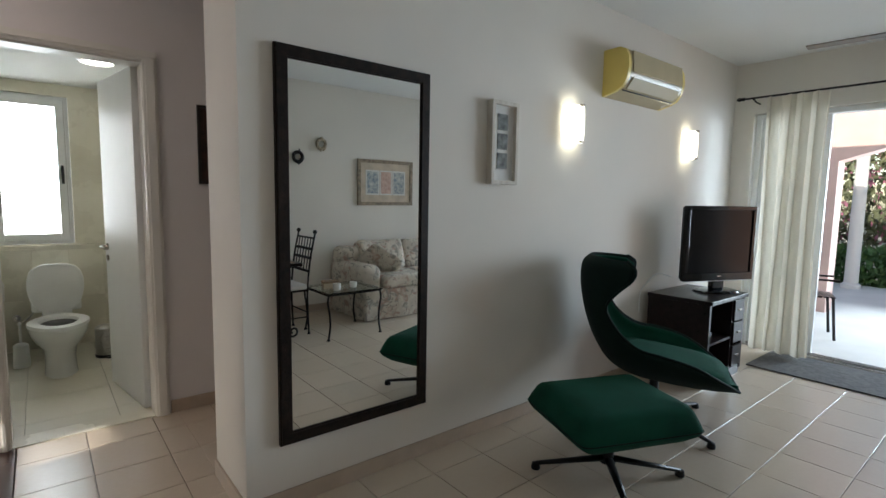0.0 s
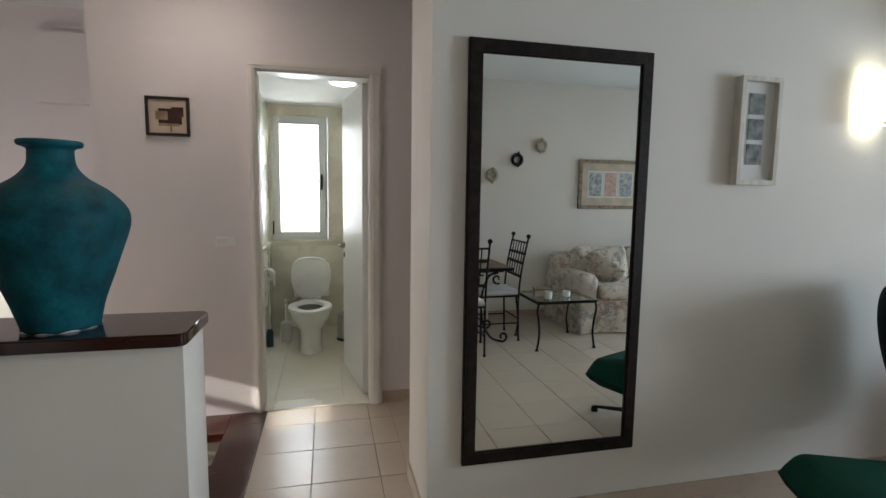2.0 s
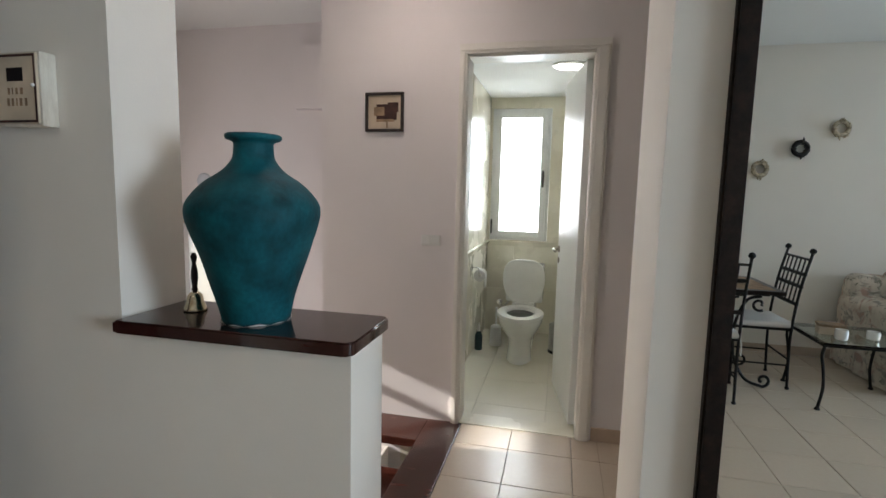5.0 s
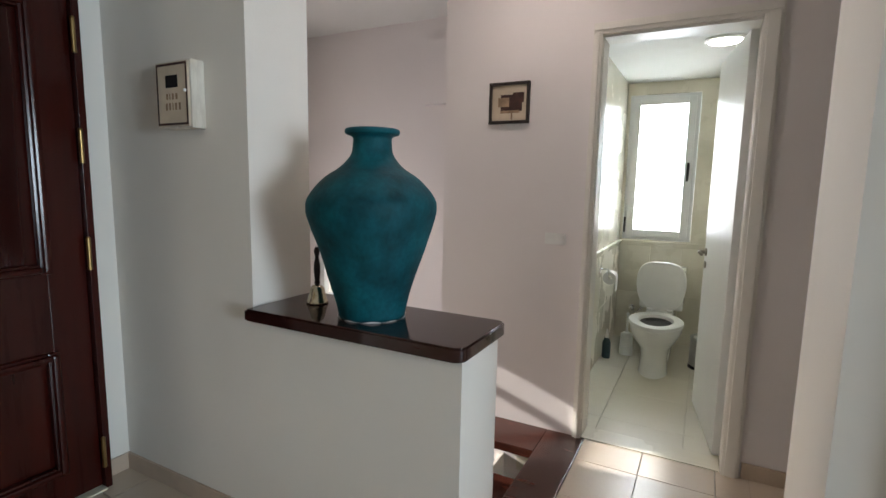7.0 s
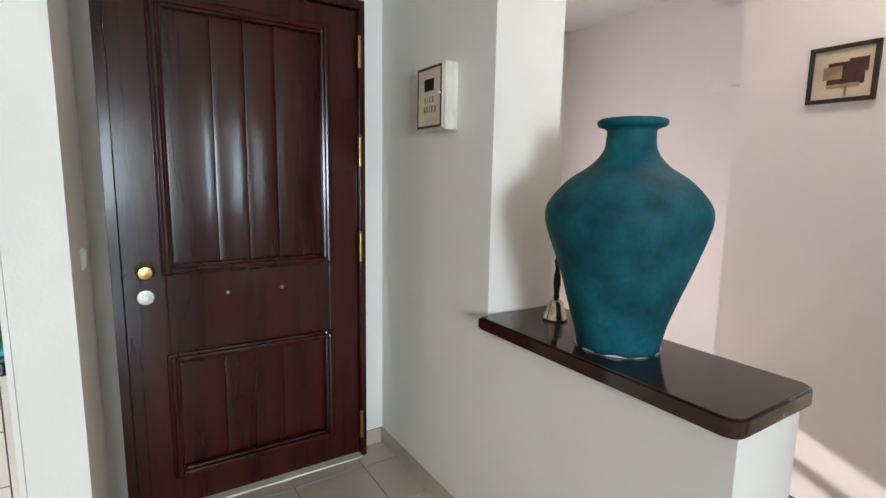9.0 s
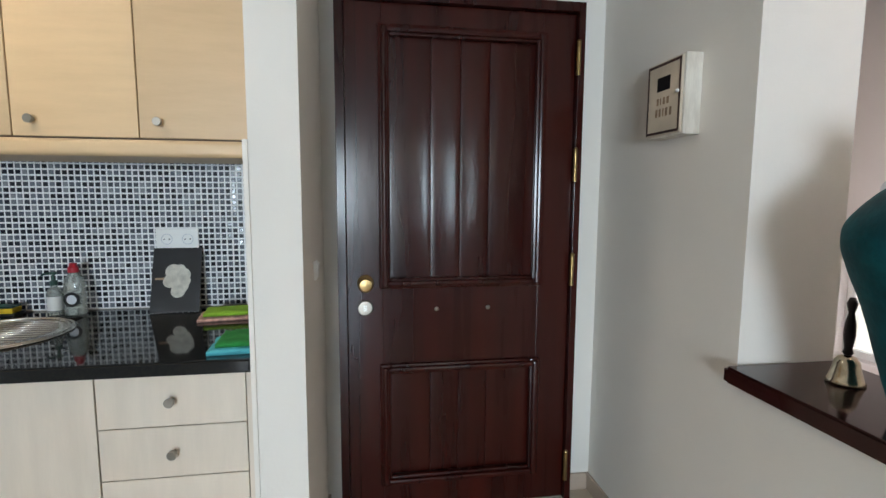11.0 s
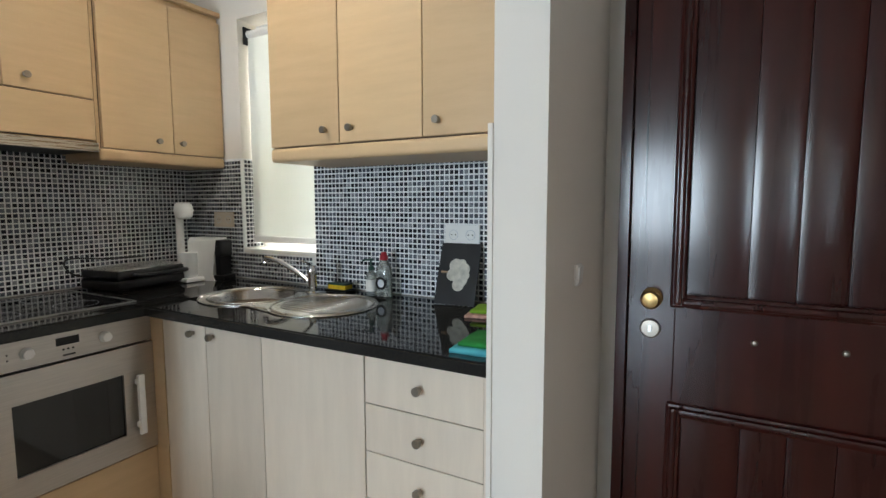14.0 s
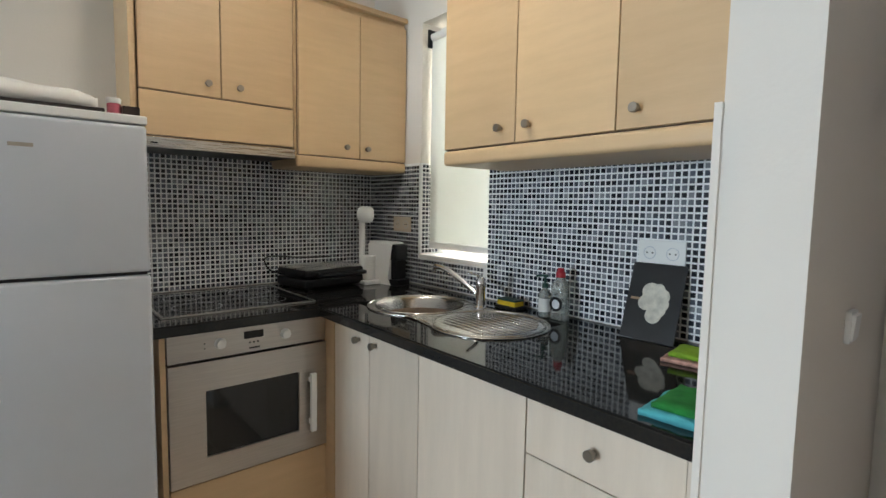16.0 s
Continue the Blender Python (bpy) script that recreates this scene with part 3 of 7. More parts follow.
# ---- entrance door ----
def entrance_door():
    t = tagged(new("door_3"), "closed dark mahogany panelled entrance door", kind="structure")
    t.matrix_basis = pose(-1.75, 1.545, 0)
    x = -1.745
    for y0, y1, z0, z1 in ((1.032, 1.066, 0, 2.188), (2.030, 2.058, 0, 2.188), (1.066, 2.030, 2.15, 2.188)):
        wpart("frame", box(-1.86, -1.715, y0, y1, z0, z1, bevel=0.0015), MAHOGANY, t)
    wpart("stop", boxes([(-1.86, -1.8065, 1.0665, 1.092, 0.008, 2.149), (-1.86, -1.8065, 2.004, 2.0295, 0.008, 2.149), (-1.86, -1.8065, 1.092, 2.004, 2.125, 2.1495)]), MAHOGANY, t)
    leaf = wpart("leaf", boxes([(x - 0.045, x, 1.068, 1.214, 0.008, 2.148), (x - 0.045, x, 1.886, 2.028, 0.008, 2.148), (x - 0.045, x, 1.214, 1.886, 2.05, 2.148),
                         (x - 0.045, x, 1.214, 1.886, 0.665, 1.02), (x - 0.045, x, 1.214, 1.886, 0.008, 0.152)], bevel=0.002), MAHOGANY, t)
    wpart("core", box(x - 0.06, x - 0.0455, 1.068, 2.028, 0.008, 2.148), MAHOGANY, t)
    wpart("edge_bead", box(x - 0.01, x + 0.004, 1.108, 1.114, 0.01, 2.145), MAHOGANY, t)
    for z0, z1 in ((0.152, 0.665), (1.02, 2.05)):
        for k in range(4):
            a, b = (1.214 + 0.672 * f for f in ((0, 0.30, 0.485, 0.67)[k], (0.30, 0.485, 0.67, 1)[k]))
            a, b = a + 0.0012, b - 0.0012
            face = [(x - 0.013 - 0.012 * (b - a) * (2 * q / 10 - 1) ** 2 * (1 if 0 < q < 10 else 1.6), a + (b - a) * q / 10) for q in range(11)]
            outline = [(x - 0.04, a)] + face + [(x - 0.04, b)]
            wpart("board", loft([[(u, v, z) for u, v in outline] for z in (z0, z1)]), MAHOGANY, t, "", True, True)
        # bolection moulding around the panel, in two steps
        for w, o, d in ((0.046, 0.0, 0.018), (0.024, 0.011, 0.034)):
            for (a0, a1, b0, b1) in ((1.214 - 0.016 + o, 1.214 - 0.016 + o + w, z0 - 0.016 + o, z1 + 0.016 - o), (1.886 + 0.016 - o - w, 1.886 + 0.016 - o, z0 - 0.016 + o, z1 + 0.016 - o),
                                     (1.214 - 0.016 + o + w, 1.886 + 0.016 - o - w, z0 - 0.016 + o, z0 - 0.016 + o + w), (1.214 - 0.016 + o + w, 1.886 + 0.016 - o - w, z1 + 0.016 - o - w, z1 + 0.016 - o)):
                wpart("moulding", box(x - 0.013, x + d, a0, a1, b0, b1, bevel=0.009), MAHOGANY, t)
    k = wpart("door_knob", lathe([(0.034, 0), (0.034, 0.005), (0.028, 0.01), (0.014, 0.012), (0.013, 0.03), (0.027, 0.04), (0.031, 0.052), (0.024, 0.064), (0.008, 0.067)], 28, pose(x, 1.142, 1.03, 0, 90, 0)), BRASS, t, "round brass door knob", True, True)
    c = wpart("lock_plate", lathe([(0.033, 0), (0.033, 0.005), (0.028, 0.011), (0.012, 0.012)], 28, pose(x, 1.14, 0.925, 0, 90, 0)), NICKEL, t, "round satin lock rosette", True, True)
    wpart("cylinder", boxes([(x + 0.011, x + 0.016, 1.133, 1.147, 0.913, 0.938)], bevel=0.002), STEEL, c)
    for y in (1.44, 1.665):
        wpart("screw_cap", lathe([(0.010, 0), (0.009, 0.004), (0.003, 0.005)], 14, pose(x, y, 0.912, 0, 90, 0)), NICKEL, t, "", True)
    for z in (0.17, 1.07, 1.52, 1.96):
        h = wpart("hinge", lathe([(0.009, -0.065), (0.009, 0.065)], 12, pose(-1.712, 2.029, z)), BRASS, t, "brass hinge", True, True)
        wpart("pin_cap", lathe([(0.010, 0.0655), (0.0105, 0.07), (0.005, 0.078)], 12, pose(-1.712, 2.029, z)), BRASS, h, "", True)
    wpart("sill", box(-1.86, -1.70, 1.066, 2.030, -0.012, 0.007, bevel=0.002), MARBLE, t, "pale stone door sill")


entrance_door()


# ---- kitchen ----
def knob(parent, m):
    return wpart("knob", lathe([(0.007, 0), (0.006, 0.012), (0.0125, 0.014), (0.0135, 0.026), (0.012, 0.028), (0.002, 0.028)], 18, m), NICKEL, parent, "small satin metal knob", True, True)


def mosaic_mat(single=False):
    m = bpy.data.materials.new("glass_mosaic")
    m.use_nodes = True
    nt = m.node_tree
    b = nt.nodes["Principled BSDF"]
    geo = nt.nodes.new("ShaderNodeNewGeometry")
    ramp = nt.nodes.new("ShaderNodeValToRGB")
    ramp.color_ramp.interpolation = "CONSTANT"
    els = ramp.color_ramp.elements
    els[0].position, els[0].color = 0, (0.014, 0.015, 0.021, 1)
    els[1].position, els[1].color = 0.26, (0.06, 0.066, 0.084, 1)
    for p, c in ((0.48, (0.11, 0.12, 0.148)), (0.64, (0.026, 0.028, 0.038)), (0.78, (0.17, 0.182, 0.21)), (0.91, (0.25, 0.26, 0.28))):
        e = els.new(p)
        e.color = (*c, 1)
    info = nt.nodes.new("ShaderNodeObjectInfo")
    nt.links.new(info.outputs["Random"] if single else geo.outputs["Random Per Island"], ramp.inputs[0])
    nt.links.new(ramp.outputs[0], b.inputs["Base Color"])
    b.inputs["Roughness"].default_value = 0.12
    return m


MOSAIC, MOSAIC_PIECE = mosaic_mat(), mosaic_mat(True)
WHITE_GROUT = mat("white_grout", (0.86, 0.87, 0.87), 0.9, vary=0.05, scale=20)
BLIND = mat("white_roller_blind", (0.85, 0.85, 0.80), 0.8, vary=0.015, scale=3, bump=0.05, bump_scale=200)
nb = BLIND.node_tree
tr = nb.nodes.new("ShaderNodeBsdfTranslucent")
tr.inputs[0].default_value = (0.80, 0.92, 0.84, 1)
mx = nb.nodes.new("ShaderNodeMixShader")
mx.inputs[0].default_value = 0.05
nb.links.new(nb.nodes["Principled BSDF"].outputs[0], mx.inputs[1])
nb.links.new(tr.outputs[0], mx.inputs[2])
nb.links.new(mx.outputs[0], nb.nodes["Material Output"].inputs[0])


def glass_mat(name, colour=(1, 1, 1), rough=0.0):
    m = bpy.data.materials.new(name)
    m.use_nodes = True
    b = m.node_tree.nodes["Principled BSDF"]
    b.inputs["Base Color"].default_value = (*colour, 1)
    b.inputs["Transmission Weight"].default_value = 1
    b.inputs["Roughness"].default_value = rough
    b.inputs["IOR"].default_value = 1.45
    return m


GLASS = glass_mat("clear_glass")
stair_window()
GLASS_GREEN = glass_mat("greenish_glass", (0.80, 0.90, 0.86))
PITCH = 0.0225


def mosaic(name, axis, face, spans, parent):
    """Small square glass tiles on a grout bed. axis: the wall's normal; spans: along, from, to, z from, z to."""
    verts, faces = [], []
    t, r = 0.0035, 0.0082
    rnd = random.Random(name + axis)
    for a0, a1, z0, z1 in spans:
        na, nz = int((a1 - a0) / PITCH), int((z1 - z0) / PITCH)
        for i in range(na):
            for j in range(nz):
                a, z = a0 + (i + 0.5) * PITCH, z0 + (j + 0.5) * PITCH
                n = len(verts)
                ta, tz = rnd.uniform(-0.02, 0.02), rnd.uniform(-0.02, 0.02)
                for rr, d in ((r, 0.0005), (r - 0.0012, t)):
                    for da, dz in ((-rr, -rr), (rr, -rr), (rr, rr), (-rr, rr)):
                        lift = d + (ta * da + tz * dz if d == t else 0)
                        verts.append((face + lift, a + da, z + dz) if axis == "x" else (a + da, face + lift, z + dz))
                q = [(n + 4, n + 5, n + 6, n + 7)] + [(n + k, n + (k + 1) % 4, n + 4 + (k + 1) % 4, n + 4 + k) for k in range(4)]
                faces += q if axis == "x" else [tuple(reversed(f)) for f in q]
    me = bpy.data.meshes.new(name)
    me.from_pydata(verts, [], faces)
    me.materials.append(MOSAIC)
    ob = new(name, me)
    ob.parent = parent
    return tagged(ob, "small square grey and black glass mosaic tiles", kind="stuff")


def splashback():
    t = tagged(new("splashback_west"), "grey and black glass mosaic splashback with white grout", kind="structure")
    spans = [(-1.366, -0.915, 0.945, 1.585), (-0.915, -0.398, 0.945, 1.085), (-0.398, 0.820, 0.945, 1.60)]
    wpart("grout", boxes([(XW + 0.0005, XW + 0.006, a, b, c, d) for a, b, c, d in spans]), WHITE_GROUT, t)
    mosaic("mosaic_tiles", "x", XW + 0.006, [(-1.366, -0.915, 0.945, 1.585), (-0.915, -0.398, 0.945, 1.085), (-0.398, 0.592, 0.945, 1.60)], t)
    # the tiles nearest the camera, one by one
    piece = None
    for i in range(10):
        for j in range(29):
            if piece is None:
                bm = loft([[(d, a * r, b * r) for a, b in ((-1, -1), (1, -1), (1, 1), (-1, 1))] for d, r in ((0.0005, 0.0082), (0.0035, 0.007))])
                piece = bpy.data.meshes.new("tile")
                bm.to_mesh(piece)
                bm.free()
                piece.materials.append(MOSAIC_PIECE)
            ob = new("tile", piece)
            ob.parent = t
            ob.rotation_euler = (0, 0.02 * math.sin(i * 7.3 + j * 3.1), 0.02 * math.sin(i * 2.7 + j * 5.9))
            ob.location = (XW + 0.006, 0.592 + (i + 0.5) * PITCH, 0.945 + (j + 0.5) * PITCH)
    wpart("grout", box(XW - 0.118, XW + 0.006, -0.9098, -0.905, 1.108, 1.585), WHITE_GROUT, t)
    mosaic("mosaic_tiles", "y", -0.905, [(XW - 0.118, XW + 0.004, 1.108, 1.585)], t)
    u = tagged(new("splashback_south"), "grey and black glass mosaic splashback with white grout", kind="structure")
    spans = [(-1.793, 0.16, 0.945, 1.64)]
    wpart("grout", boxes([(a, b, YS + 0.0005, YS + 0.006, c, d) for a, b, c, d in spans]), WHITE_GROUT, u)
    mosaic("mosaic_tiles", "y", YS + 0.006, spans, u)


splashback()


def kitchen_window():
    t = tagged(new("window_1"), "white aluminium kitchen window behind a lowered roller blind", kind="structure")
    t.matrix_basis = pose(XW, -0.655, 1.09)
    y0, y1, z0, z1, x = -0.908, -0.402, 1.092, 2.298, XW - 0.12
    wpart("frame", boxes([(x - 0.05, x, y0, y0 + 0.05, z0, z1), (x - 0.05, x, y1 - 0.05, y1, z0, z1), (x - 0.05, x, y0 + 0.05, y1 - 0.05, z0, z0 + 0.05), (x - 0.05, x, y0 + 0.05, y1 - 0.05, z1 - 0.05, z1)], bevel=0.003), ALU_WHITE, t)
    p = wpart("pane", box(x - 0.03, x - 0.024, y0 + 0.05, y1 - 0.05, z0 + 0.05, z1 - 0.05), GLASS, t)
    p.visible_shadow = False
    wpart("sill", box(XW - 0.12, XW + 0.004, y0, y1, z0 - 0.004, z0 + 0.012, bevel=0.003), WHITE_PLASTIC, t)
    b = thing("roller_blind", pose(XW - 0.05, -0.66, 2.25), "white roller blind pulled almost all the way down", "blind")
    bm = bmesh.new()
    rows = []
    for i in range(2):
        rows.append([bm.verts.new((XW - 0.055 + 0.0015 * math.sin(k * 0.9), (-0.899, -0.445)[i], 1.17 + k * 0.055)) for k in range(20)])
    for k in range(19):
        bm.faces.new((rows[0][k], rows[1][k], rows[1][k + 1], rows[0][k + 1]))
    wpart("cloth", bm, BLIND, b, "", True)
    wpart("bottom_bar", box(XW - 0.062, XW - 0.048, -0.896, -0.448, 1.135, 1.17, bevel=0.004), WHITE_PLASTIC, b)
    wpart("roller", lathe([(0.02, -0.215), (0.02, 0.215)], 20, pose(XW - 0.06, -0.68, 2.235, 90)), WHITE_PLASTIC, b, "", True, True)
    wpart("bracket", box(XW - 0.085, XW - 0.03, -0.906, -0.897, 2.18, 2.27, bevel=0.002), BLACK, b, "black end bracket")


kitchen_window()


def base_unit(y0, y1, doors, label, drawers=False):
    t = thing("base_cabinet", pose(-1.45, (y0 + y1) / 2, 0), label, "cabinet", "base cabinets under the granite worktop")
    x = -1.135
    wpart("body", boxes([(XW + 0.01, x - 0.022, y0 + 0.001, y1 - 0.001, 0.10, 0.897)]), BACKING_BROWN, t)
    wpart("plinth", box(XW + 0.05, x - 0.06, y0 + 0.001, y1 - 0.001, 0, 0.10), BIRCH, t)
    if drawers:
        zs = [(0.742, 0.893), (0.590, 0.739), (0.438, 0.587), (0.105, 0.435)]
        for z0, z1 in zs:
            d = wpart("drawer_front", box(x - 0.02, x, y0 + 0.003, y1 - 0.003, z0, z1, bevel=0.0015), BIRCH, t)
            knob(d, pose(x, (y0 + y1) / 2 - 0.002, (z0 + z1) / 2, 0, 90, 0))
    else:
        for a, b, ky in doors:
            d = wpart("door", box(x - 0.02, x, a + 0.0015, b - 0.0015, 0.105, 0.893, bevel=0.0015), BIRCH, t)
            if ky is not None:
                knob(d, pose(x, ky, 0.855, 0, 90, 0))
    return t


base_unit(-0.615, -0.045, [(-0.605, -0.342, -0.412), (-0.342, -0.045, -0.298)], "pale birch base cabinet with two doors under the sink")
base_unit(-0.045, 0.400, [(-0.045, 0.400, None)], "pale birch panel front of a built-in appliance")
base_unit(0.400, 0.800, [], "pale birch drawer unit with four drawers", True)
t = thing("filler_panel", pose(-1.12, 0.81, 0), "pale birch filler strip beside the wall", "panel")
wpart("strip", box(-1.16, -1.125, 0.802, 0.819, 0, 0.896, bevel=0.001), BIRCH, t)
t = thing("corner_post", pose(-1.13, -0.65, 0), "maple corner strip between the cabinets", "panel")
wpart("strip", boxes([(-1.175, -1.139, -0.71, -0.618, 0.0, 0.896)], bevel=0.002), MAPLE, t)


def worktop():
    t = thing("worktop", pose(-1.4, -0.5, 0.9), "L-shaped black polished granite worktop", "worktop")
    cx, cy = -1.465, -0.465
    # one slab over a grid of cells, with the sink's cut-out left open
    bm = bmesh.new()
    xs, ys = (XW + 0.001, -1.665, -1.26, -1.10, -0.50), (YS + 0.001, -0.66, 0.12, 0.819)
    pts = {(i, j): bm.verts.new((x, y, 0.9)) for i, x in enumerate(xs) for j, y in enumerate(ys)}
    for i in range(4):
        for j in range(3):
            if (i, j) != (1, 1) and (i < 3 or j == 0):
                bm.faces.new((pts[i, j], pts[i + 1, j], pts[i + 1, j + 1], pts[i, j + 1]))
    bmesh.ops.delete(bm, geom=[v for v in bm.verts if not v.link_faces], context="VERTS")
    up = bmesh.ops.extrude_face_region(bm, geom=list(bm.faces))["geom"]
    bmesh.ops.translate(bm, vec=(0, 0, 0.04), verts=[g for g in up if isinstance(g, bmesh.types.BMVert)])
    bmesh.ops.recalc_face_normals(bm, faces=bm.faces)
    wpart("slab", bm, GRANITE, t)
    wpart("edge_profile", boxes([(-1.1, -1.093, -0.655, 0.819, 0.904, 0.936), (-1.093, -0.5, -0.66, -0.653, 0.904, 0.936)], bevel=0.003), GRANITE, t)


worktop()


def sink():
    t = thing("sink", pose(-1.46, -0.27, 0.941), "oval stainless steel sink with a round bowl and ribbed drainer", "sink")
    # rim plate with the bowl sunk into it
    bm = bmesh.new()
    n = 96
    cx, cy, br = -1.455, -0.45, 0.185
    dx, dy, dr = -1.45, -0.045, 0.20

    def outline(a, grow=0.0):
        """Two overlapping discs, bowl and drainer, joined by a straight-sided neck."""
        c, s = math.cos(a), math.sin(a)
        best = 1 / math.sqrt((c / 0.175) ** 2 + (s / 0.39) ** 2)
        for ox, oy, rr in ((cx, cy + 0.2475, 0.222), (dx, dy + 0.2475, 0.215)):
            ox, oy = ox + 1.455, oy
            along = c * ox + s * oy
            inside = along * along - (ox * ox + oy * oy - rr * rr)
            if inside > 0:
                best = max(best, along + math.sqrt(inside))
        return (-1.455 + (best + grow) * c, -0.2475 + (best + grow) * s, 0.9425)
    plate, bowl, wall_r, bottom = [], [], [], []
    for i in range(n):
        a = 2 * math.pi * i / n
        c, s = math.cos(a), math.sin(a)
        plate.append(bm.verts.new(outline(a)))
        bowl.append(bm.verts.new((cx + br * c, cy + br * s, 0.9445)))
        wall_r.append(bm.verts.new((cx + (br - 0.012) * c, cy + (br - 0.012) * s, 0.93)))
        bottom.append(bm.verts.new((cx + (br - 0.035) * c, cy + (br - 0.035) * s, 0.80)))
    for a, b in ((plate, bowl), (bowl, wall_r), (wall_r, bottom)):
        for i in range(n):
            bm.faces.new((a[i], a[(i + 1) % n], b[(i + 1) % n], b[i]))
    bm.faces.new(bottom)
    bmesh.ops.recalc_face_normals(bm, faces=bm.faces)
    wpart("basin", bm, SINK_STEEL, t, "", True, True)
    wpart("rim", tube([outline(2 * math.pi * i / n, 0.001) for i in range(n + 1)], 0.004, 6), SINK_STEEL, t, "", True)
    ring = [(dx + dr * math.cos(2 * math.pi * i / 64), dy + dr * math.sin(2 * math.pi * i / 64), 0.9435) for i in range(65)]
    wpart("drainer_rim", tube(ring, 0.0045, 6), SINK_STEEL, t, "", True)
    ring = [(cx + (br + 0.002) * math.cos(2 * math.pi * i / 48), cy + (br + 0.002) * math.sin(2 * math.pi * i / 48), 0.9445) for i in range(49)]
    wpart("bowl_rim", tube(ring, 0.004, 6), SINK_STEEL, t, "", True)
    wpart("drain", lathe([(0.035, 0.8005), (0.033, 0.804), (0.02, 0.8025)], 24, pose(cx, cy, 0)), CHROME, t, "", True)
    for k in range(11):
        x = -1.60 + k * 0.028
        reach = 0.165 * math.sqrt(max(0.05, 1 - ((k - 5) / 6.2) ** 2))
        wpart("rib", tube([(x, dy - reach, 0.9435), (x, dy, 0.945), (x, dy + reach, 0.9435)], 0.0035, 6, 0.7), SINK_STEEL, t, "", True)
    f = thing("tap", pose(-1.615, -0.255, 0.943), "chrome single-lever kitchen mixer tap", "tap")
    wpart("base", lathe([(0.026, 0.943), (0.026, 0.948), (0.019, 0.955), (0.019, 1.025), (0.022, 1.03), (0.022, 1.055), (0.016, 1.07), (0.004, 1.073)], 24, pose(-1.615, -0.255, 0)), CHROME, f, "", True, True)
    wpart("spout", tube(spline([(-1.615, -0.27, 0.995), (-1.605, -0.34, 1.035), (-1.592, -0.43, 1.078), (-1.584, -0.49, 1.092), (-1.581, -0.515, 1.088), (-1.580, -0.522, 1.065)], 5), [0.0115] * 20 + [0.0125] * 6, 12), CHROME, f, "", True)
    wpart("lever", tube([(-1.615, -0.255, 1.062), (-1.585, -0.25, 1.085), (-1.53, -0.24, 1.10)], [0.010, 0.008, 0.006], 10, 0.6), CHROME, f, "", True)


sink()


def hob():
    t = thing("hob", pose(-0.84, -1.03, 0.941), "black ceramic hob with a steel trim edge", "hob")
    wpart("glass", box(-1.125, -0.555, -1.285, -0.785, 0.9405, 0.945, bevel=0.001), BLACK_GLOSS, t)
    wpart("trim", boxes([(-1.135, -0.545, -0.785, -0.777, 0.9405, 0.947), (-1.135, -0.545, -1.293, -1.285, 0.9405, 0.947), (-1.135, -1.125, -1.285, -0.785, 0.9405, 0.947), (-0.555, -0.545, -1.285, -0.785, 0.9405, 0.947)], bevel=0.001), STEEL, t, "steel trim")
    for x, y, r in ((-0.98, -0.92, 0.075), (-0.70, -0.92, 0.09), (-0.98, -1.15, 0.09), (-0.70, -1.15, 0.075)):
        ring = [(x + r * math.cos(2 * math.pi * i / 40), y + r * math.sin(2 * math.pi * i / 40), 0.9452) for i in range(41)]
        wpart("cooking_zone", tube(ring, 0.0011, 4, 0.4), FRIDGE_GREY, t)


hob()


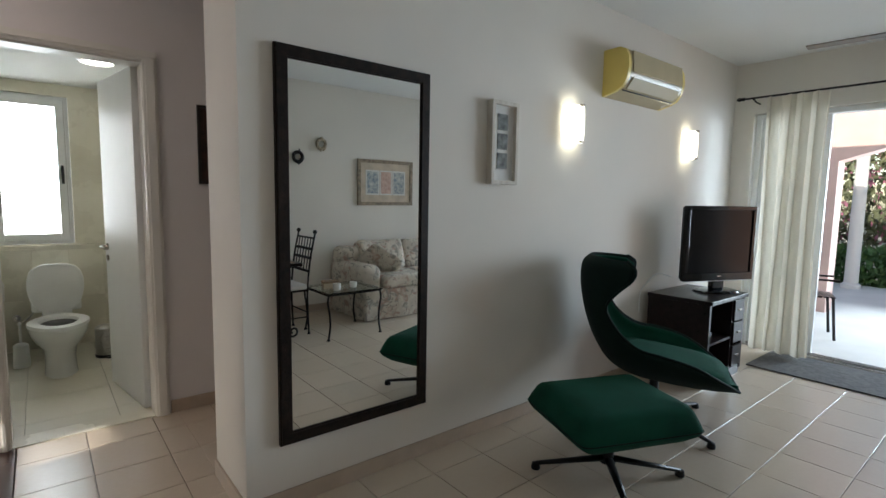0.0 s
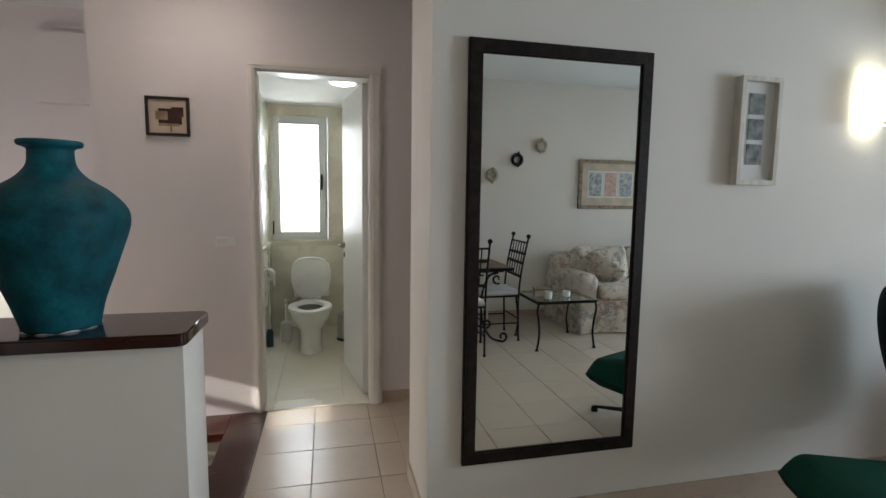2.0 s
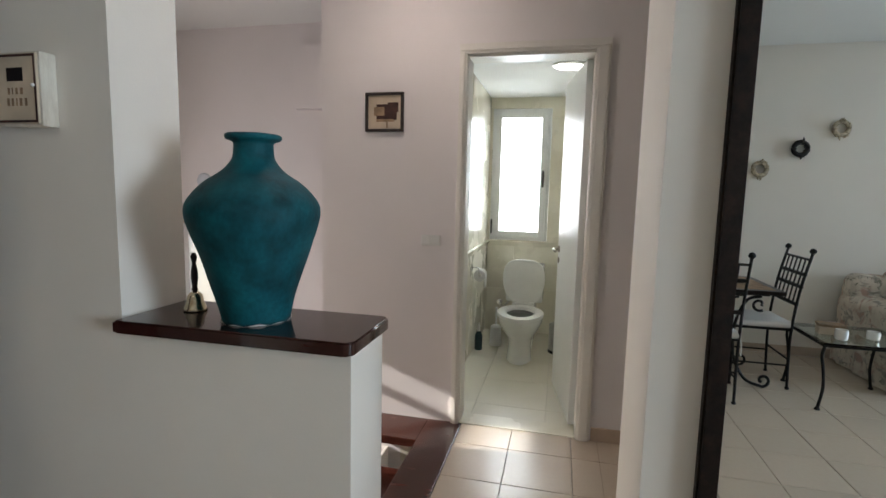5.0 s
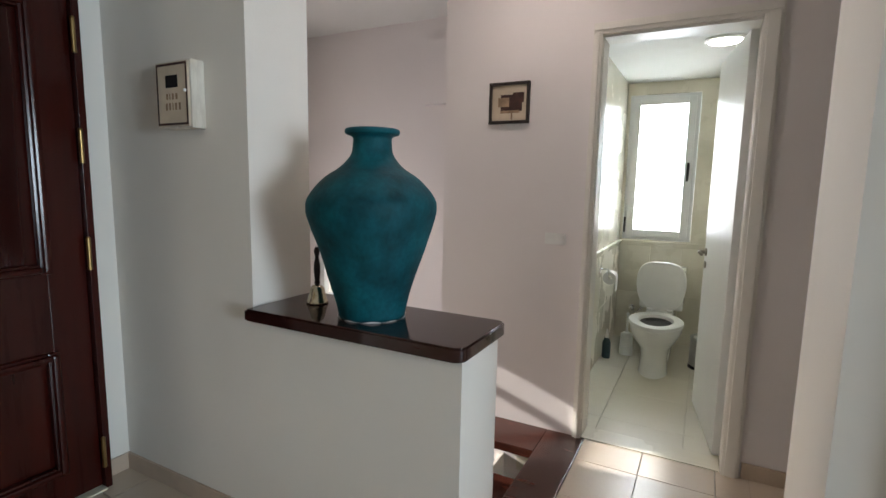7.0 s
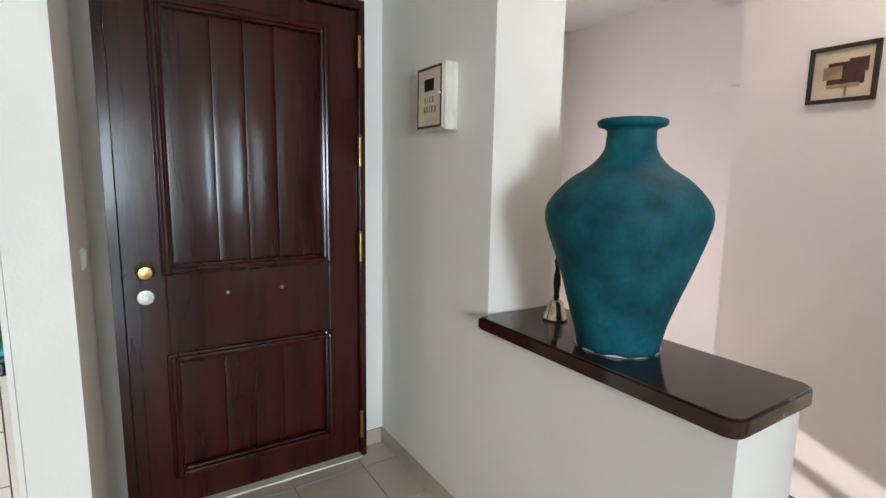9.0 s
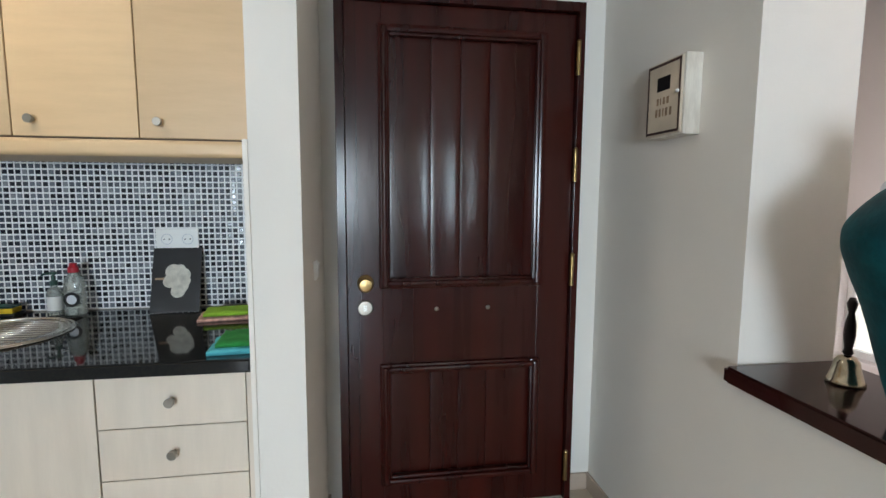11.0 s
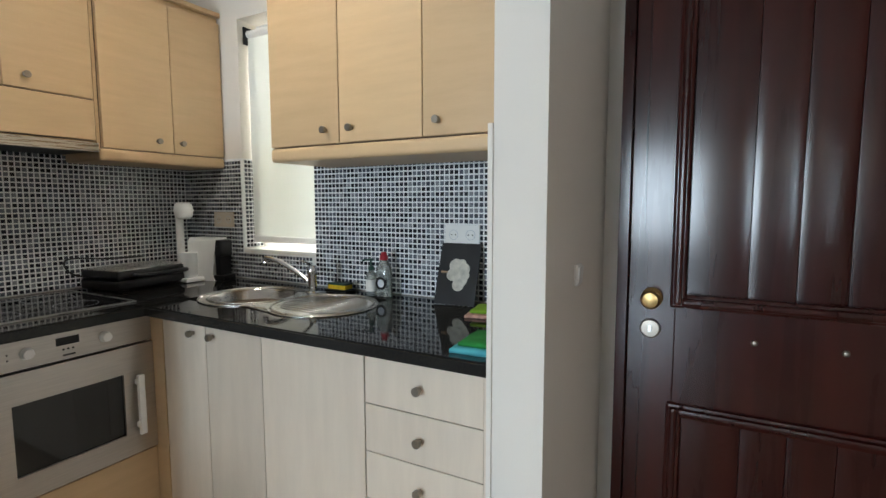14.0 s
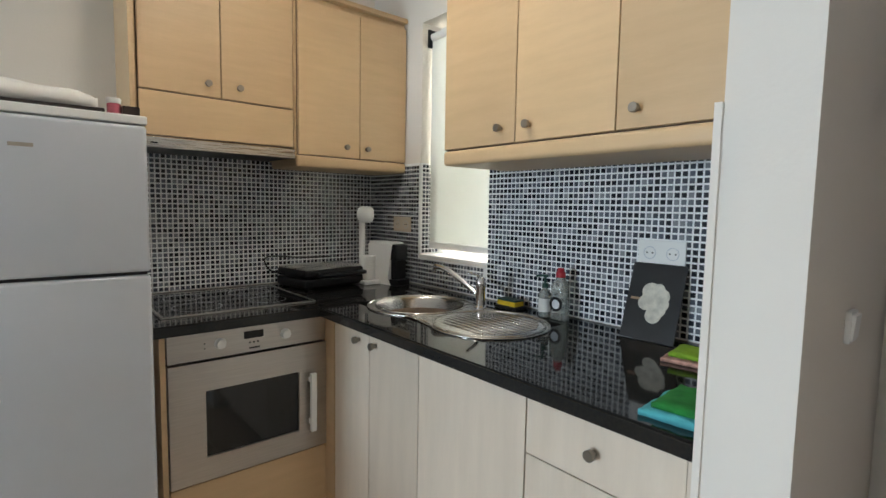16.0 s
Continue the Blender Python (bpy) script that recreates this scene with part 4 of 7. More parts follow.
def oven():
    t = thing("oven", pose(-0.84, -0.70, 0.34), "built-in stainless steel oven with a black glass door", "oven")
    y = -0.69
    wpart("body", box(-1.13, -0.55, -1.25, y - 0.024, 0.345, 0.885), BLACK, t)
    p = wpart("control_panel", box(-1.136, -0.544, y - 0.022, y, 0.795, 0.899, bevel=0.002), STEEL_OVEN, t, "brushed steel control panel")
    wpart("display", box(-0.876, -0.803, y - 0.001, y + 0.0015, 0.848, 0.876), BLACK_GLOSS, p)
    for x in (-0.718, -0.963):
        wpart("knob", lathe([(0.021, 0), (0.021, 0.004), (0.017, 0.006), (0.016, 0.02), (0.004, 0.021)], 24, pose(x, y, 0.846, -90)), WHITE_PLASTIC, p, "pale rotary knob", True, True)
    for x in (-0.825, -0.84, -0.855):
        wpart("button", lathe([(0.004, 0), (0.003, 0.003)], 10, pose(x, y, 0.832, -90)), BLACK, p)
    for z in (0.835, 0.853):
        wpart("indicator", lathe([(0.003, 0), (0.002, 0.002)], 8, pose(-0.665, y, z, -90)), BLACK, p)
    wpart("name_bar", box(-0.862, -0.822, y - 0.001, y + 0.0008, 0.808, 0.814), BLACK, p)
    d = wpart("door", boxes([(-1.136, -0.544, y - 0.022, y + 0.006, 0.345, 0.432), (-1.136, -0.544, y - 0.022, y + 0.006, 0.680, 0.787), (-1.136, -1.017, y - 0.022, y + 0.006, 0.432, 0.680), (-0.664, -0.544, y - 0.022, y + 0.006, 0.432, 0.680)]), STEEL_OVEN, t, "brushed steel door")
    wpart("window", box(-1.018, -0.657, y - 0.014, y - 0.004, 0.429, 0.683), OVEN_GLASS, d, "dark glass pane")
    wpart("rack", boxes([(-1.0, -0.67, y - 0.08, y - 0.075, 0.58, 0.584)]), STEEL, d)
    wpart("handle", boxes([(-1.076, -1.052, y + 0.028, y + 0.045, 0.43, 0.672), (-1.072, -1.056, y + 0.005, y + 0.029, 0.455, 0.475), (-1.072, -1.056, y + 0.005, y + 0.029, 0.63, 0.65)], bevel=0.003), WHITE_PLASTIC, d, "upright pale bar handle")
    u = thing("oven_housing", pose(-0.84, -0.8, 0), "maple housing and plinth around the oven", "cabinet")
    wpart("side", box(-0.540, -0.522, -1.30, y - 0.003, 0.0, 0.897), MAPLE, u)
    wpart("front_panel", box(-1.136, -0.544, y - 0.02, y - 0.001, 0.10, 0.338, bevel=0.001), MAPLE, u)
    wpart("plinth", box(-1.136, -0.544, y - 0.06, y - 0.04, 0.0, 0.098), MAPLE, u)


OVEN_GLASS = mat("oven_glass", (0.012, 0.012, 0.012), 0.05, vary=0.1, scale=3)
oven()


def fridge():
    t = thing("fridge", pose(-0.18, -0.9, 0), "silver-grey two-door fridge freezer", "fridge")
    x0, x1, y = -0.470, 0.10, -0.475
    wpart("body", box(x0 + 0.004, x1 - 0.004, -1.22, y - 0.058, 0.03, 1.575, bevel=0.004), FRIDGE_GREY, t)
    a = wpart("freezer_door", box(x0, x1, y - 0.055, y, 1.152, 1.572, bevel=0.012, seg=3), FRIDGE_GREY, t, "", True, True)
    wpart("badge", box(-0.215, -0.165, y - 0.001, y + 0.0015, 1.49, 1.50), NICKEL, a)
    wpart("fridge_door", box(x0, x1, y - 0.055, y, 0.07, 1.143, bevel=0.012, seg=3), FRIDGE_GREY, t, "", True, True)
    wpart("gasket", box(x0 + 0.008, x1 - 0.008, y - 0.056, y - 0.012, 1.14, 1.155), BLACK, t)
    wpart("top_panel", box(x0 - 0.002, x1 + 0.002, -1.225, y - 0.002, 1.576, 1.60, bevel=0.004), WHITE_PLASTIC, t, "pale plastic top")
    for dx in (0.05, 0.5):
        wpart("foot", box(x0 + dx, x0 + dx + 0.04, -0.62, -0.56, 0, 0.031), BLACK, t)


fridge()


def upper_unit(label, body, doors, axis, bottom, top, valance):
    """A wall cabinet. doors: (from, to, knob) along the front."""
    x0, x1, y0, y1 = body
    t = thing("wall_cabinet", pose((x0 + x1) / 2, (y0 + y1) / 2, bottom), label, "cabinet", "maple wall cabinets of the kitchen")
    wpart("body", box(x0, x1, y0, y1, bottom + 0.004, top), MAPLE, t)
    for a, b, k, z0, z1 in doors:
        # a dark sheet behind each door colours the line around it
        if axis == "x":
            wpart("gap_backing", box(x1, x1 + 0.003, a - 0.0005, b + 0.0005, z0 - 0.003, z1 + 0.003), BACKING_BROWN, t)
            d = wpart("door", box(x1 + 0.002, x1 + 0.021, a + 0.002, b - 0.002, z0, z1, bevel=0.0025), MAPLE, t)
            if k is not None:
                knob(d, pose(x1 + 0.021, k, z0 + 0.05, 0, 90, 0))
        else:
            wpart("gap_backing", box(a - 0.0005, b + 0.0005, y1, y1 + 0.003, z0 - 0.003, z1 + 0.003), BACKING_BROWN, t)
            d = wpart("door", box(a + 0.002, b - 0.002, y1 + 0.002, y1 + 0.021, z0, z1, bevel=0.0025), MAPLE, t)
            if k is not None:
                knob(d, pose(k, y1 + 0.021, z0 + 0.05, -90, 0, 0))
    if valance:
        if axis == "x":
            v = box(x0 + 0.02, x1 + 0.026, y0, y1, bottom - 0.032, bottom + 0.022, bevel=0.016, seg=4)
        else:
            v = box(x0, x1, y0 + 0.02, y1 + 0.026, bottom - 0.032, bottom + 0.022, bevel=0.016, seg=4)
        wpart("valance", v, MAPLE, t, "rounded light rail", True, True)
    return t


TOPZ, TOPL = 2.36, 2.322
upper_unit("maple wall cabinet with three flat doors and metal knobs", (XW + 0.007, -1.441, -0.275, 0.832), [(-0.275, 0.080, 0.018, 1.570, TOPZ), (0.080, 0.440, 0.140, 1.570, TOPZ), (0.440, 0.826, 0.502, 1.570, TOPZ)], "x", 1.543, TOPZ, True)
upper_unit("maple corner wall cabinet with two flat doors", (XW + 0.007, -1.166, YS + 0.007, -1.061), [(-1.793, -1.507, -1.545, 1.592, TOPL - 0.03), (-1.507, -1.180, -1.425, 1.592, TOPL - 0.03)], "y", 1.566, TOPL, True)
upper_unit("maple wall cabinet with two doors above the cooker hood", (-1.160, -0.535, YS + 0.007, -1.061), [(-1.156, -0.842, -0.914, 1.792, TOPL - 0.03), (-0.842, -0.540, -0.788, 1.792, TOPL - 0.03), (-1.156, -0.540, None, 1.618, 1.786)], "y", 1.60, TOPL, False)
t = thing("end_panel", pose(-0.52, -1.2, 1.6), "maple side panel of the wall cabinets", "panel")
wpart("panel", box(-0.533, -0.512, YS + 0.002, -1.036, 1.595, TOPL + 0.01, bevel=0.002), MAPLE, t)
t = thing("cornice", pose(-1.1, -1.03, 2.323), "maple cornice strip on top of the cabinets", "trim")
wpart("strip", boxes([(XW + 0.007, -0.512, -1.10, -1.030, 2.323, 2.347)], bevel=0.004), MAPLE, t)


def hood():
    t = thing("cooker_hood", pose(-0.84, -1.2, 1.57), "slim built-in cooker hood with a steel front", "hood")
    wpart("body", box(-1.158, -0.54, YS + 0.008, -1.045, 1.572, 1.599), BLACK, t)
    f = wpart("front", box(-1.158, -0.54, -1.045, -1.030, 1.568, 1.608, bevel=0.002), STEEL, t, "steel front strip")
    wpart("button_strip", box(-0.60, -0.575, -1.031, -1.0285, 1.583, 1.589), BLACK, f)


hood()


def socket(m, label, colour, n=2):
    t = thing("power_socket", m, label, "socket", "power sockets in the splashback")
    part("plate", box(-0.0385 * n - 0.002, 0.0385 * n + 0.002, -0.009, 0, -0.041, 0.041, bevel=0.002), colour, t)
    for i in range(n):
        c = -0.0385 * (n - 1) + 0.077 * i
        part("well", tube([(c + 0.020 * math.cos(2 * math.pi * k / 24), -0.0092, 0.020 * math.sin(2 * math.pi * k / 24)) for k in range(25)], 0.0012, 5), FRIDGE_GREY, t)
        for dx in (-0.0095, 0.0095):
            part("pin_hole", lathe([(0.003, 0.0092), (0.0028, 0.0098)], 8, pose(c + dx, 0, 0, 90)), BLACK, t)
    return t


SOCKET_CREAM = mat("cream_socket_plastic", (0.62, 0.52, 0.40), 0.4, vary=0.03)
socket(pose(XW + 0.006, 0.408, 1.216, 0, 0, 90), "white double power socket in the mosaic", WHITE_PLASTIC)
socket(pose(XW + 0.006, -1.06, 1.258, 0, 0, 90), "cream double power socket in the mosaic", SOCKET_CREAM)


# things on the worktop
def worktop_clutter():
    WT = 0.941
    t = thing("placemat", pose(-1.70, 0.42, WT, 0, 0, 0), "dark placemat with a white flower leaning on the splashback", "placemat")
    tilt = pose(-1.688, 0.418, WT + 0.002, 0, -20, 3)
    wpart("board", turned(box(-0.006, 0.0, -0.088, 0.088, 0, 0.255, bevel=0.002), tilt), SLATE, t)
    bm = bmesh.new()
    # a petalled white bloom printed on the board
    for cx, cz, r in ((0.0, 0.132, 0.040), (-0.012, 0.160, 0.029), (0.016, 0.104, 0.030), (0.024, 0.146, 0.027), (-0.022, 0.122, 0.026), (0.008, 0.082, 0.026), (0.012, 0.168, 0.020), (0.030, 0.122, 0.022)):
        add_lathe(bm, [(r, 0.0), (r * 0.9, 0.0012), (0.002, 0.0016)], 18, tilt @ pose(0.0003 + r * 0.01, cx, cz, 0, 90, 0))
    wpart("flower", bm, PETAL, t, "white flower print")
    wpart("stem", turned(box(0.0002, 0.0012, -0.075, -0.03, 0.128, 0.136), tilt), TAN_INK, t)
    b = thing("soap_bottle", pose(-1.715, -0.005, WT), "small clear soap bottle with a dark green pump", "bottle")
    part("bottle", lathe([(0.022, 0), (0.024, 0.004), (0.024, 0.085), (0.018, 0.10), (0.011, 0.106), (0.011, 0.115)], 24), PALE_SOAP, b, "", True, True)
    part("label", lathe([(0.0243, 0.02), (0.0245, 0.022), (0.0245, 0.07), (0.0243, 0.072)], 24, closed=False), WHITE_CARD, b)
    part("pump", lathe([(0.0125, 0.113), (0.0125, 0.13), (0.005, 0.132), (0.005, 0.152), (0.012, 0.154), (0.012, 0.163)], 16), DARK_GREEN, b, "dark green pump head", True, True)
    part("nozzle", tube([(0, 0, 0.158), (0.02, -0.02, 0.158), (0.026, -0.026, 0.152)], 0.004), DARK_GREEN, b)
    b = thing("detergent_bottle", pose(-1.72, 0.062, WT), "clear washing-up liquid bottle with a red cap", "bottle")
    part("bottle", loft([oval(0, 0, z, rx, ry, 24, 2.4) for z, rx, ry in ((0, 0.022, 0.034), (0.006, 0.025, 0.037), (0.10, 0.025, 0.036), (0.135, 0.023, 0.032), (0.155, 0.015, 0.017), (0.162, 0.014, 0.015))]), PALE_SOAP, b, "", True, True)
    part("label", turned(lathe([(0.028, 0), (0.028, 0.0015), (0.003, 0.002)], 24), pose(0.0245, 0, 0.06, 0, 90, 0)), BLACK, b, "round dark label")
    part("label_ring", turned(lathe([(0.018, 0), (0.017, 0.002), (0.003, 0.0025)], 24), pose(0.0246, 0, 0.06, 0, 90, 0)), FRIDGE_GREY, b)
    part("cap", lathe([(0.0175, 0.16), (0.018, 0.163), (0.018, 0.178), (0.014, 0.182), (0.012, 0.193), (0.010, 0.195)], 18), RED_PLASTIC, b, "red cap", True, True)
    s = thing("sponge_dish", pose(-1.725, -0.19, WT), "yellow sponge with a dark scouring side in a dish", "sponge")
    part("dish", box(-0.035, 0.035, -0.06, 0.06, 0, 0.012, bevel=0.004), BLACK, s, "dark dish", True, True)
    part("sponge", box(-0.028, 0.028, -0.05, 0.05, 0.0125, 0.032, bevel=0.004), SPONGE_YELLOW, s, "", True, True)
    part("scourer", box(-0.028, 0.028, -0.05, 0.05, 0.0325, 0.040, bevel=0.002), DARK_GREEN, s)
    p = thing("pot_holder", pose(-1.60, 0.64, WT, 0, 0, 8), "stack of lime green pot holders with a pink frilled edge", "cloth")
    part("cloth", cloth(0.13, 0.20, 0.016, 3), PINK_CLOTH, p, "pink frilled cloth", True)
    part("top_cloth", turned(cloth(0.12, 0.18, 0.016, 5), pose(0.005, 0.01, 0.018)), LIME, p, "lime green cloth", True)
    p = thing("folded_towel", pose(-1.215, 0.755, WT, 0, 0, 4), "folded turquoise and green kitchen towels", "towel")
    part("lower_towel", cloth(0.16, 0.13, 0.018, 8), TURQUOISE, p, "turquoise towel", True)
    part("upper_towel", turned(cloth(0.155, 0.115, 0.016, 9), pose(-0.008, 0.014, 0.019)), GREEN_CLOTH, p, "green towel", True)
    # appliances in the corner
    g = thing("sandwich_grill", pose(-1.38, -1.18, WT, 0, 0, 8), "flat black electric sandwich grill with a steel lid", "grill")
    part("base", box(-0.20, 0.20, -0.13, 0.13, 0.008, 0.055, bevel=0.015, seg=3), BLACK, g, "", True, True)
    part("lid", box(-0.195, 0.20, -0.125, 0.13, 0.058, 0.098, bevel=0.016, seg=3), BLACK, g, "", True, True)
    part("lid_plate", box(-0.18, 0.19, -0.115, 0.12, 0.0975, 0.103, bevel=0.002), STEEL, g, "brushed steel plate")
    part("handle", tube(spline([(-0.12, 0.12, 0.07), (-0.11, 0.185, 0.075), (0.11, 0.185, 0.075), (0.12, 0.12, 0.07)], 5), 0.011), BLACK, g, "", True)
    for dx in (-0.16, 0.16):
        for dy in (-0.1, 0.1):
            part("foot", box(dx - 0.015, dx + 0.015, dy - 0.015, dy + 0.015, 0, 0.009), BLACK, g)
    part("cord", tube(spline([(0.18, -0.05, 0.06), (0.26, -0.09, 0.09), (0.25, -0.13, 0.15), (0.05, -0.14, 0.135), (-0.12, -0.12, 0.13)], 6), 0.004), BLACK, g, "", True)
    c = thing("stand_mixer", pose(-1.585, -1.10, WT), "white stand mixer with a round head on a slim post", "mixer")
    part("base", box(-0.055, 0.055, -0.075, 0.07, 0, 0.022, bevel=0.008), WHITE_PLASTIC, c, "", True, True)
    part("post", loft([oval(0.0, -0.045, z, 0.018, 0.02, 16) for z in (0.02, 0.19, 0.345)]), WHITE_PLASTIC, c, "", True)
    part("head", loft([oval(0.0, -0.01, z, r, r * 1.2, 24) for z, r in ((0.325, 0.025), (0.337, 0.038), (0.368, 0.044), (0.398, 0.039), (0.412, 0.022))]), WHITE_PLASTIC, c, "", True)
    part("cup", lathe([(0.036, 0.023), (0.041, 0.03), (0.043, 0.15), (0.041, 0.152), (0.038, 0.148)], 28, pose(0, 0.012, 0)), WHITE_PLASTIC, c, "", True, True)
    k = thing("coffee_machine", pose(-1.685, -1.02, WT, 0, 0, 12), "slim white and black capsule coffee machine", "coffee machine")
    part("body", loft([[(-0.05, -0.11, 0), (0.05, -0.11, 0), (0.05, 0.045, 0), (-0.05, 0.045, 0)], [(-0.05, -0.115, 0.03), (0.05, -0.115, 0.03), (0.05, 0.03, 0.03), (-0.05, 0.03, 0.03)], [(-0.048, -0.12, 0.21), (0.048, -0.12, 0.21), (0.048, 0.055, 0.21), (-0.048, 0.055, 0.21)], [(-0.042, -0.112, 0.225), (0.042, -0.112, 0.225), (0.042, 0.048, 0.225), (-0.042, 0.048, 0.225)]]), WHITE_PLASTIC, k)
    part("front", box(-0.046, 0.046, 0.04, 0.085, 0.13, 0.212, bevel=0.01, seg=3), BLACK, k, "black head", True, True)
    part("drip_tray", box(-0.045, 0.045, 0.03, 0.10, 0, 0.03, bevel=0.005), BLACK, k, "", True, True)
    part("column", box(-0.044, 0.044, 0.046, 0.075, 0.03, 0.215, bevel=0.006), BLACK, k)
    # on the fridge
    FT = 1.6005
    q = thing("tray", pose(-0.14, -0.69, FT, 0, 0, -2), "thin dark serving tray lying on the fridge", "tray")
    part("plate", box(-0.24, 0.24, -0.19, 0.19, 0, 0.012, bevel=0.004), DARK_FRAME, q)
    r = thing("plastic_bag", pose(-0.22, -0.64, FT + 0.0125, 0, 0, 6), "crumpled white plastic bag with papers", "bag")
    bm = cloth(0.26, 0.24, 0.05, 21, 0.014)
    part("bag", bm, WHITE_CARD, r, "", True)
    y = thing("yellow_cloth", pose(-0.03, -0.60, FT + 0.0125, 0, 0, 0), "bright yellow folded cloth on the fridge", "cloth")
    part("cloth", cloth(0.12, 0.14, 0.055, 30, 0.012), SPONGE_YELLOW, y, "", True)
    j = thing("pill_tub", pose(-0.407, -0.60, FT), "small pink tub with a white lid", "tub")
    part("tub", lathe([(0.017, 0), (0.018, 0.003), (0.018, 0.042), (0.016, 0.044)], 20), PINK_PLASTIC, j, "", True, True)
    part("lid", lathe([(0.019, 0.044), (0.0195, 0.046), (0.0195, 0.058), (0.018, 0.06)], 20), WHITE_PLASTIC, j, "", True, True)
    j = thing("small_box", pose(-0.446, -0.585, FT), "small dark brown box on the fridge", "box")
    part("box", box(-0.022, 0.022, -0.025, 0.025, 0, 0.036, bevel=0.002), DARK_FRAME, j)


def cloth(w, d, h, seed, wave=0.004):
    """A folded cloth with rounded folds and an uneven top."""
    bm = bmesh.new()
    bmesh.ops.create_grid(bm, x_segments=14, y_segments=14, size=0.5)
    top = list(bm.verts)
    for v in top:
        x, y = v.co.x * 2, v.co.y * 2
        edge = max(abs(x), abs(y))
        n = noise.noise(Vector((x * 2.1 + seed, y * 2.1, seed))) * wave
        v.co = Vector((v.co.x * w + n * 0.6, v.co.y * d - n * 0.6, h * (1 - max(0, edge - 0.75) * 1.6) + n))
    low = bmesh.ops.extrude_face_region(bm, geom=list(bm.faces))["geom"]
    for g in low:
        if isinstance(g, bmesh.types.BMVert):
            g.co.z = 0.0
    bmesh.ops.recalc_face_normals(bm, faces=bm.faces)
    return bm


SLATE = mat("charcoal_board", (0.018, 0.018, 0.020), 0.4, vary=0.2, scale=10)
PETAL = mat("white_petal_print", (0.66, 0.63, 0.55), 0.6, vary=0.15, scale=40)
PALE_SOAP = mat("clear_bottle_plastic", (0.72, 0.76, 0.72), 0.12, vary=0.05, scale=9)
PALE_SOAP.node_tree.nodes["Principled BSDF"].inputs["Transmission Weight"].default_value = 0.75
DARK_GREEN = mat("dark_green_plastic", (0.006, 0.05, 0.035), 0.4, vary=0.1)
RED_PLASTIC = mat("red_plastic", (0.42, 0.015, 0.03), 0.35, vary=0.05)
PINK_PLASTIC = mat("pink_plastic", (0.65, 0.15, 0.20), 0.4, vary=0.05)
SPONGE_YELLOW = mat("yellow_sponge", (0.68, 0.46, 0.02), 0.9, vary=0.1, scale=40, bump=0.4, bump_scale=200)
LIME = mat("lime_cloth", (0.22, 0.40, 0.025), 0.9, vary=0.1, scale=30, bump=0.4, bump_scale=300)
PINK_CLOTH = mat("pink_cloth", (0.60, 0.34, 0.27), 0.9, vary=0.25, scale=50, bump=0.4, bump_scale=300)
GREEN_CLOTH = mat("green_cloth", (0.012, 0.20, 0.035), 0.9, vary=0.15, scale=30, bump=0.4, bump_scale=300)
TURQUOISE = mat("turquoise_cloth", (0.08, 0.42, 0.48), 0.9, vary=0.1, scale=30, bump=0.4, bump_scale=300)
worktop_clutter()


# ---- bathroom ----
def bathroom_window():
    t = tagged(new("window_2"), "white aluminium bathroom window, tilted casement with a bright pane", kind="structure")
    t.matrix_basis = pose(0.21, 5.75, 0.96)
    x0, x1, z0, z1, y = -0.076, 0.490, 0.930, 2.215, 5.735
    wpart("frame", boxes([(x0, x0 + 0.045, y, y + 0.06, z0, z1), (x1 - 0.045, x1, y, y + 0.06, z0, z1), (x0 + 0.045, x1 - 0.045, y, y + 0.06, z0, z0 + 0.045), (x0 + 0.045, x1 - 0.045, y, y + 0.06, z1 - 0.045, z1)], bevel=0.003), ALU_WHITE, t)
    a0, a1, b0, b1 = x0 + 0.03, x1 - 0.03, z0 + 0.03, z1 - 0.03
    s = wpart("casement", boxes([(a0, a0 + 0.06, y - 0.022, y - 0.001, b0, b1), (a1 - 0.06, a1, y - 0.022, y - 0.001, b0, b1), (a0 + 0.06, a1 - 0.06, y - 0.022, y - 0.001, b0, b0 + 0.06), (a0 + 0.06, a1 - 0.06, y - 0.022, y - 0.001, b1 - 0.06, b1)], bevel=0.004), ALU_WHITE, t)
    p = wpart("pane", box(a0 + 0.055, a1 - 0.055, y - 0.014, y - 0.008, b0 + 0.055, b1 - 0.055), GLASS, s)
    p.visible_shadow = False
    wpart("handle", boxes([(a1 - 0.042, a1 - 0.018, y - 0.028, y - 0.0215, 1.50, 1.60), (a1 - 0.040, a1 - 0.020, y - 0.055, y - 0.045, 1.46, 1.62), (a1 - 0.036, a1 - 0.024, y - 0.046, y - 0.027, 1.535, 1.565)], bevel=0.003), BLACK, s, "black window handle")
    wpart("stay", box(x0 + 0.005, x0 + 0.02, y - 0.012, y - 0.001, z0 + 0.06, z0 + 0.2), BLACK, t, "black stay")


BATH_SKY = bpy.data.materials.new("bright_frosted_daylight")
BATH_SKY.use_nodes = True
nt = BATH_SKY.node_tree
em = nt.nodes.new("ShaderNodeEmission")
tc, nz, rp = nt.nodes.new("ShaderNodeTexCoord"), nt.nodes.new("ShaderNodeTexNoise"), nt.nodes.new("ShaderNodeValToRGB")
nz.inputs["Scale"].default_value = 1.1
rp.color_ramp.elements[0].position, rp.color_ramp.elements[1].position = 0.36, 0.46
rp.color_ramp.elements[0].color, rp.color_ramp.elements[1].color = (0.55, 0.80, 0.90, 1), (1, 1, 1, 1)
nt.links.new(tc.outputs["Object"], nz.inputs[0])
nt.links.new(nz.outputs[0], rp.inputs[0])
nt.links.new(rp.outputs[0], em.inputs[0])
em.inputs[1].default_value = 3.0
nt.links.new(em.outputs[0], nt.nodes["Material Output"].inputs[0])
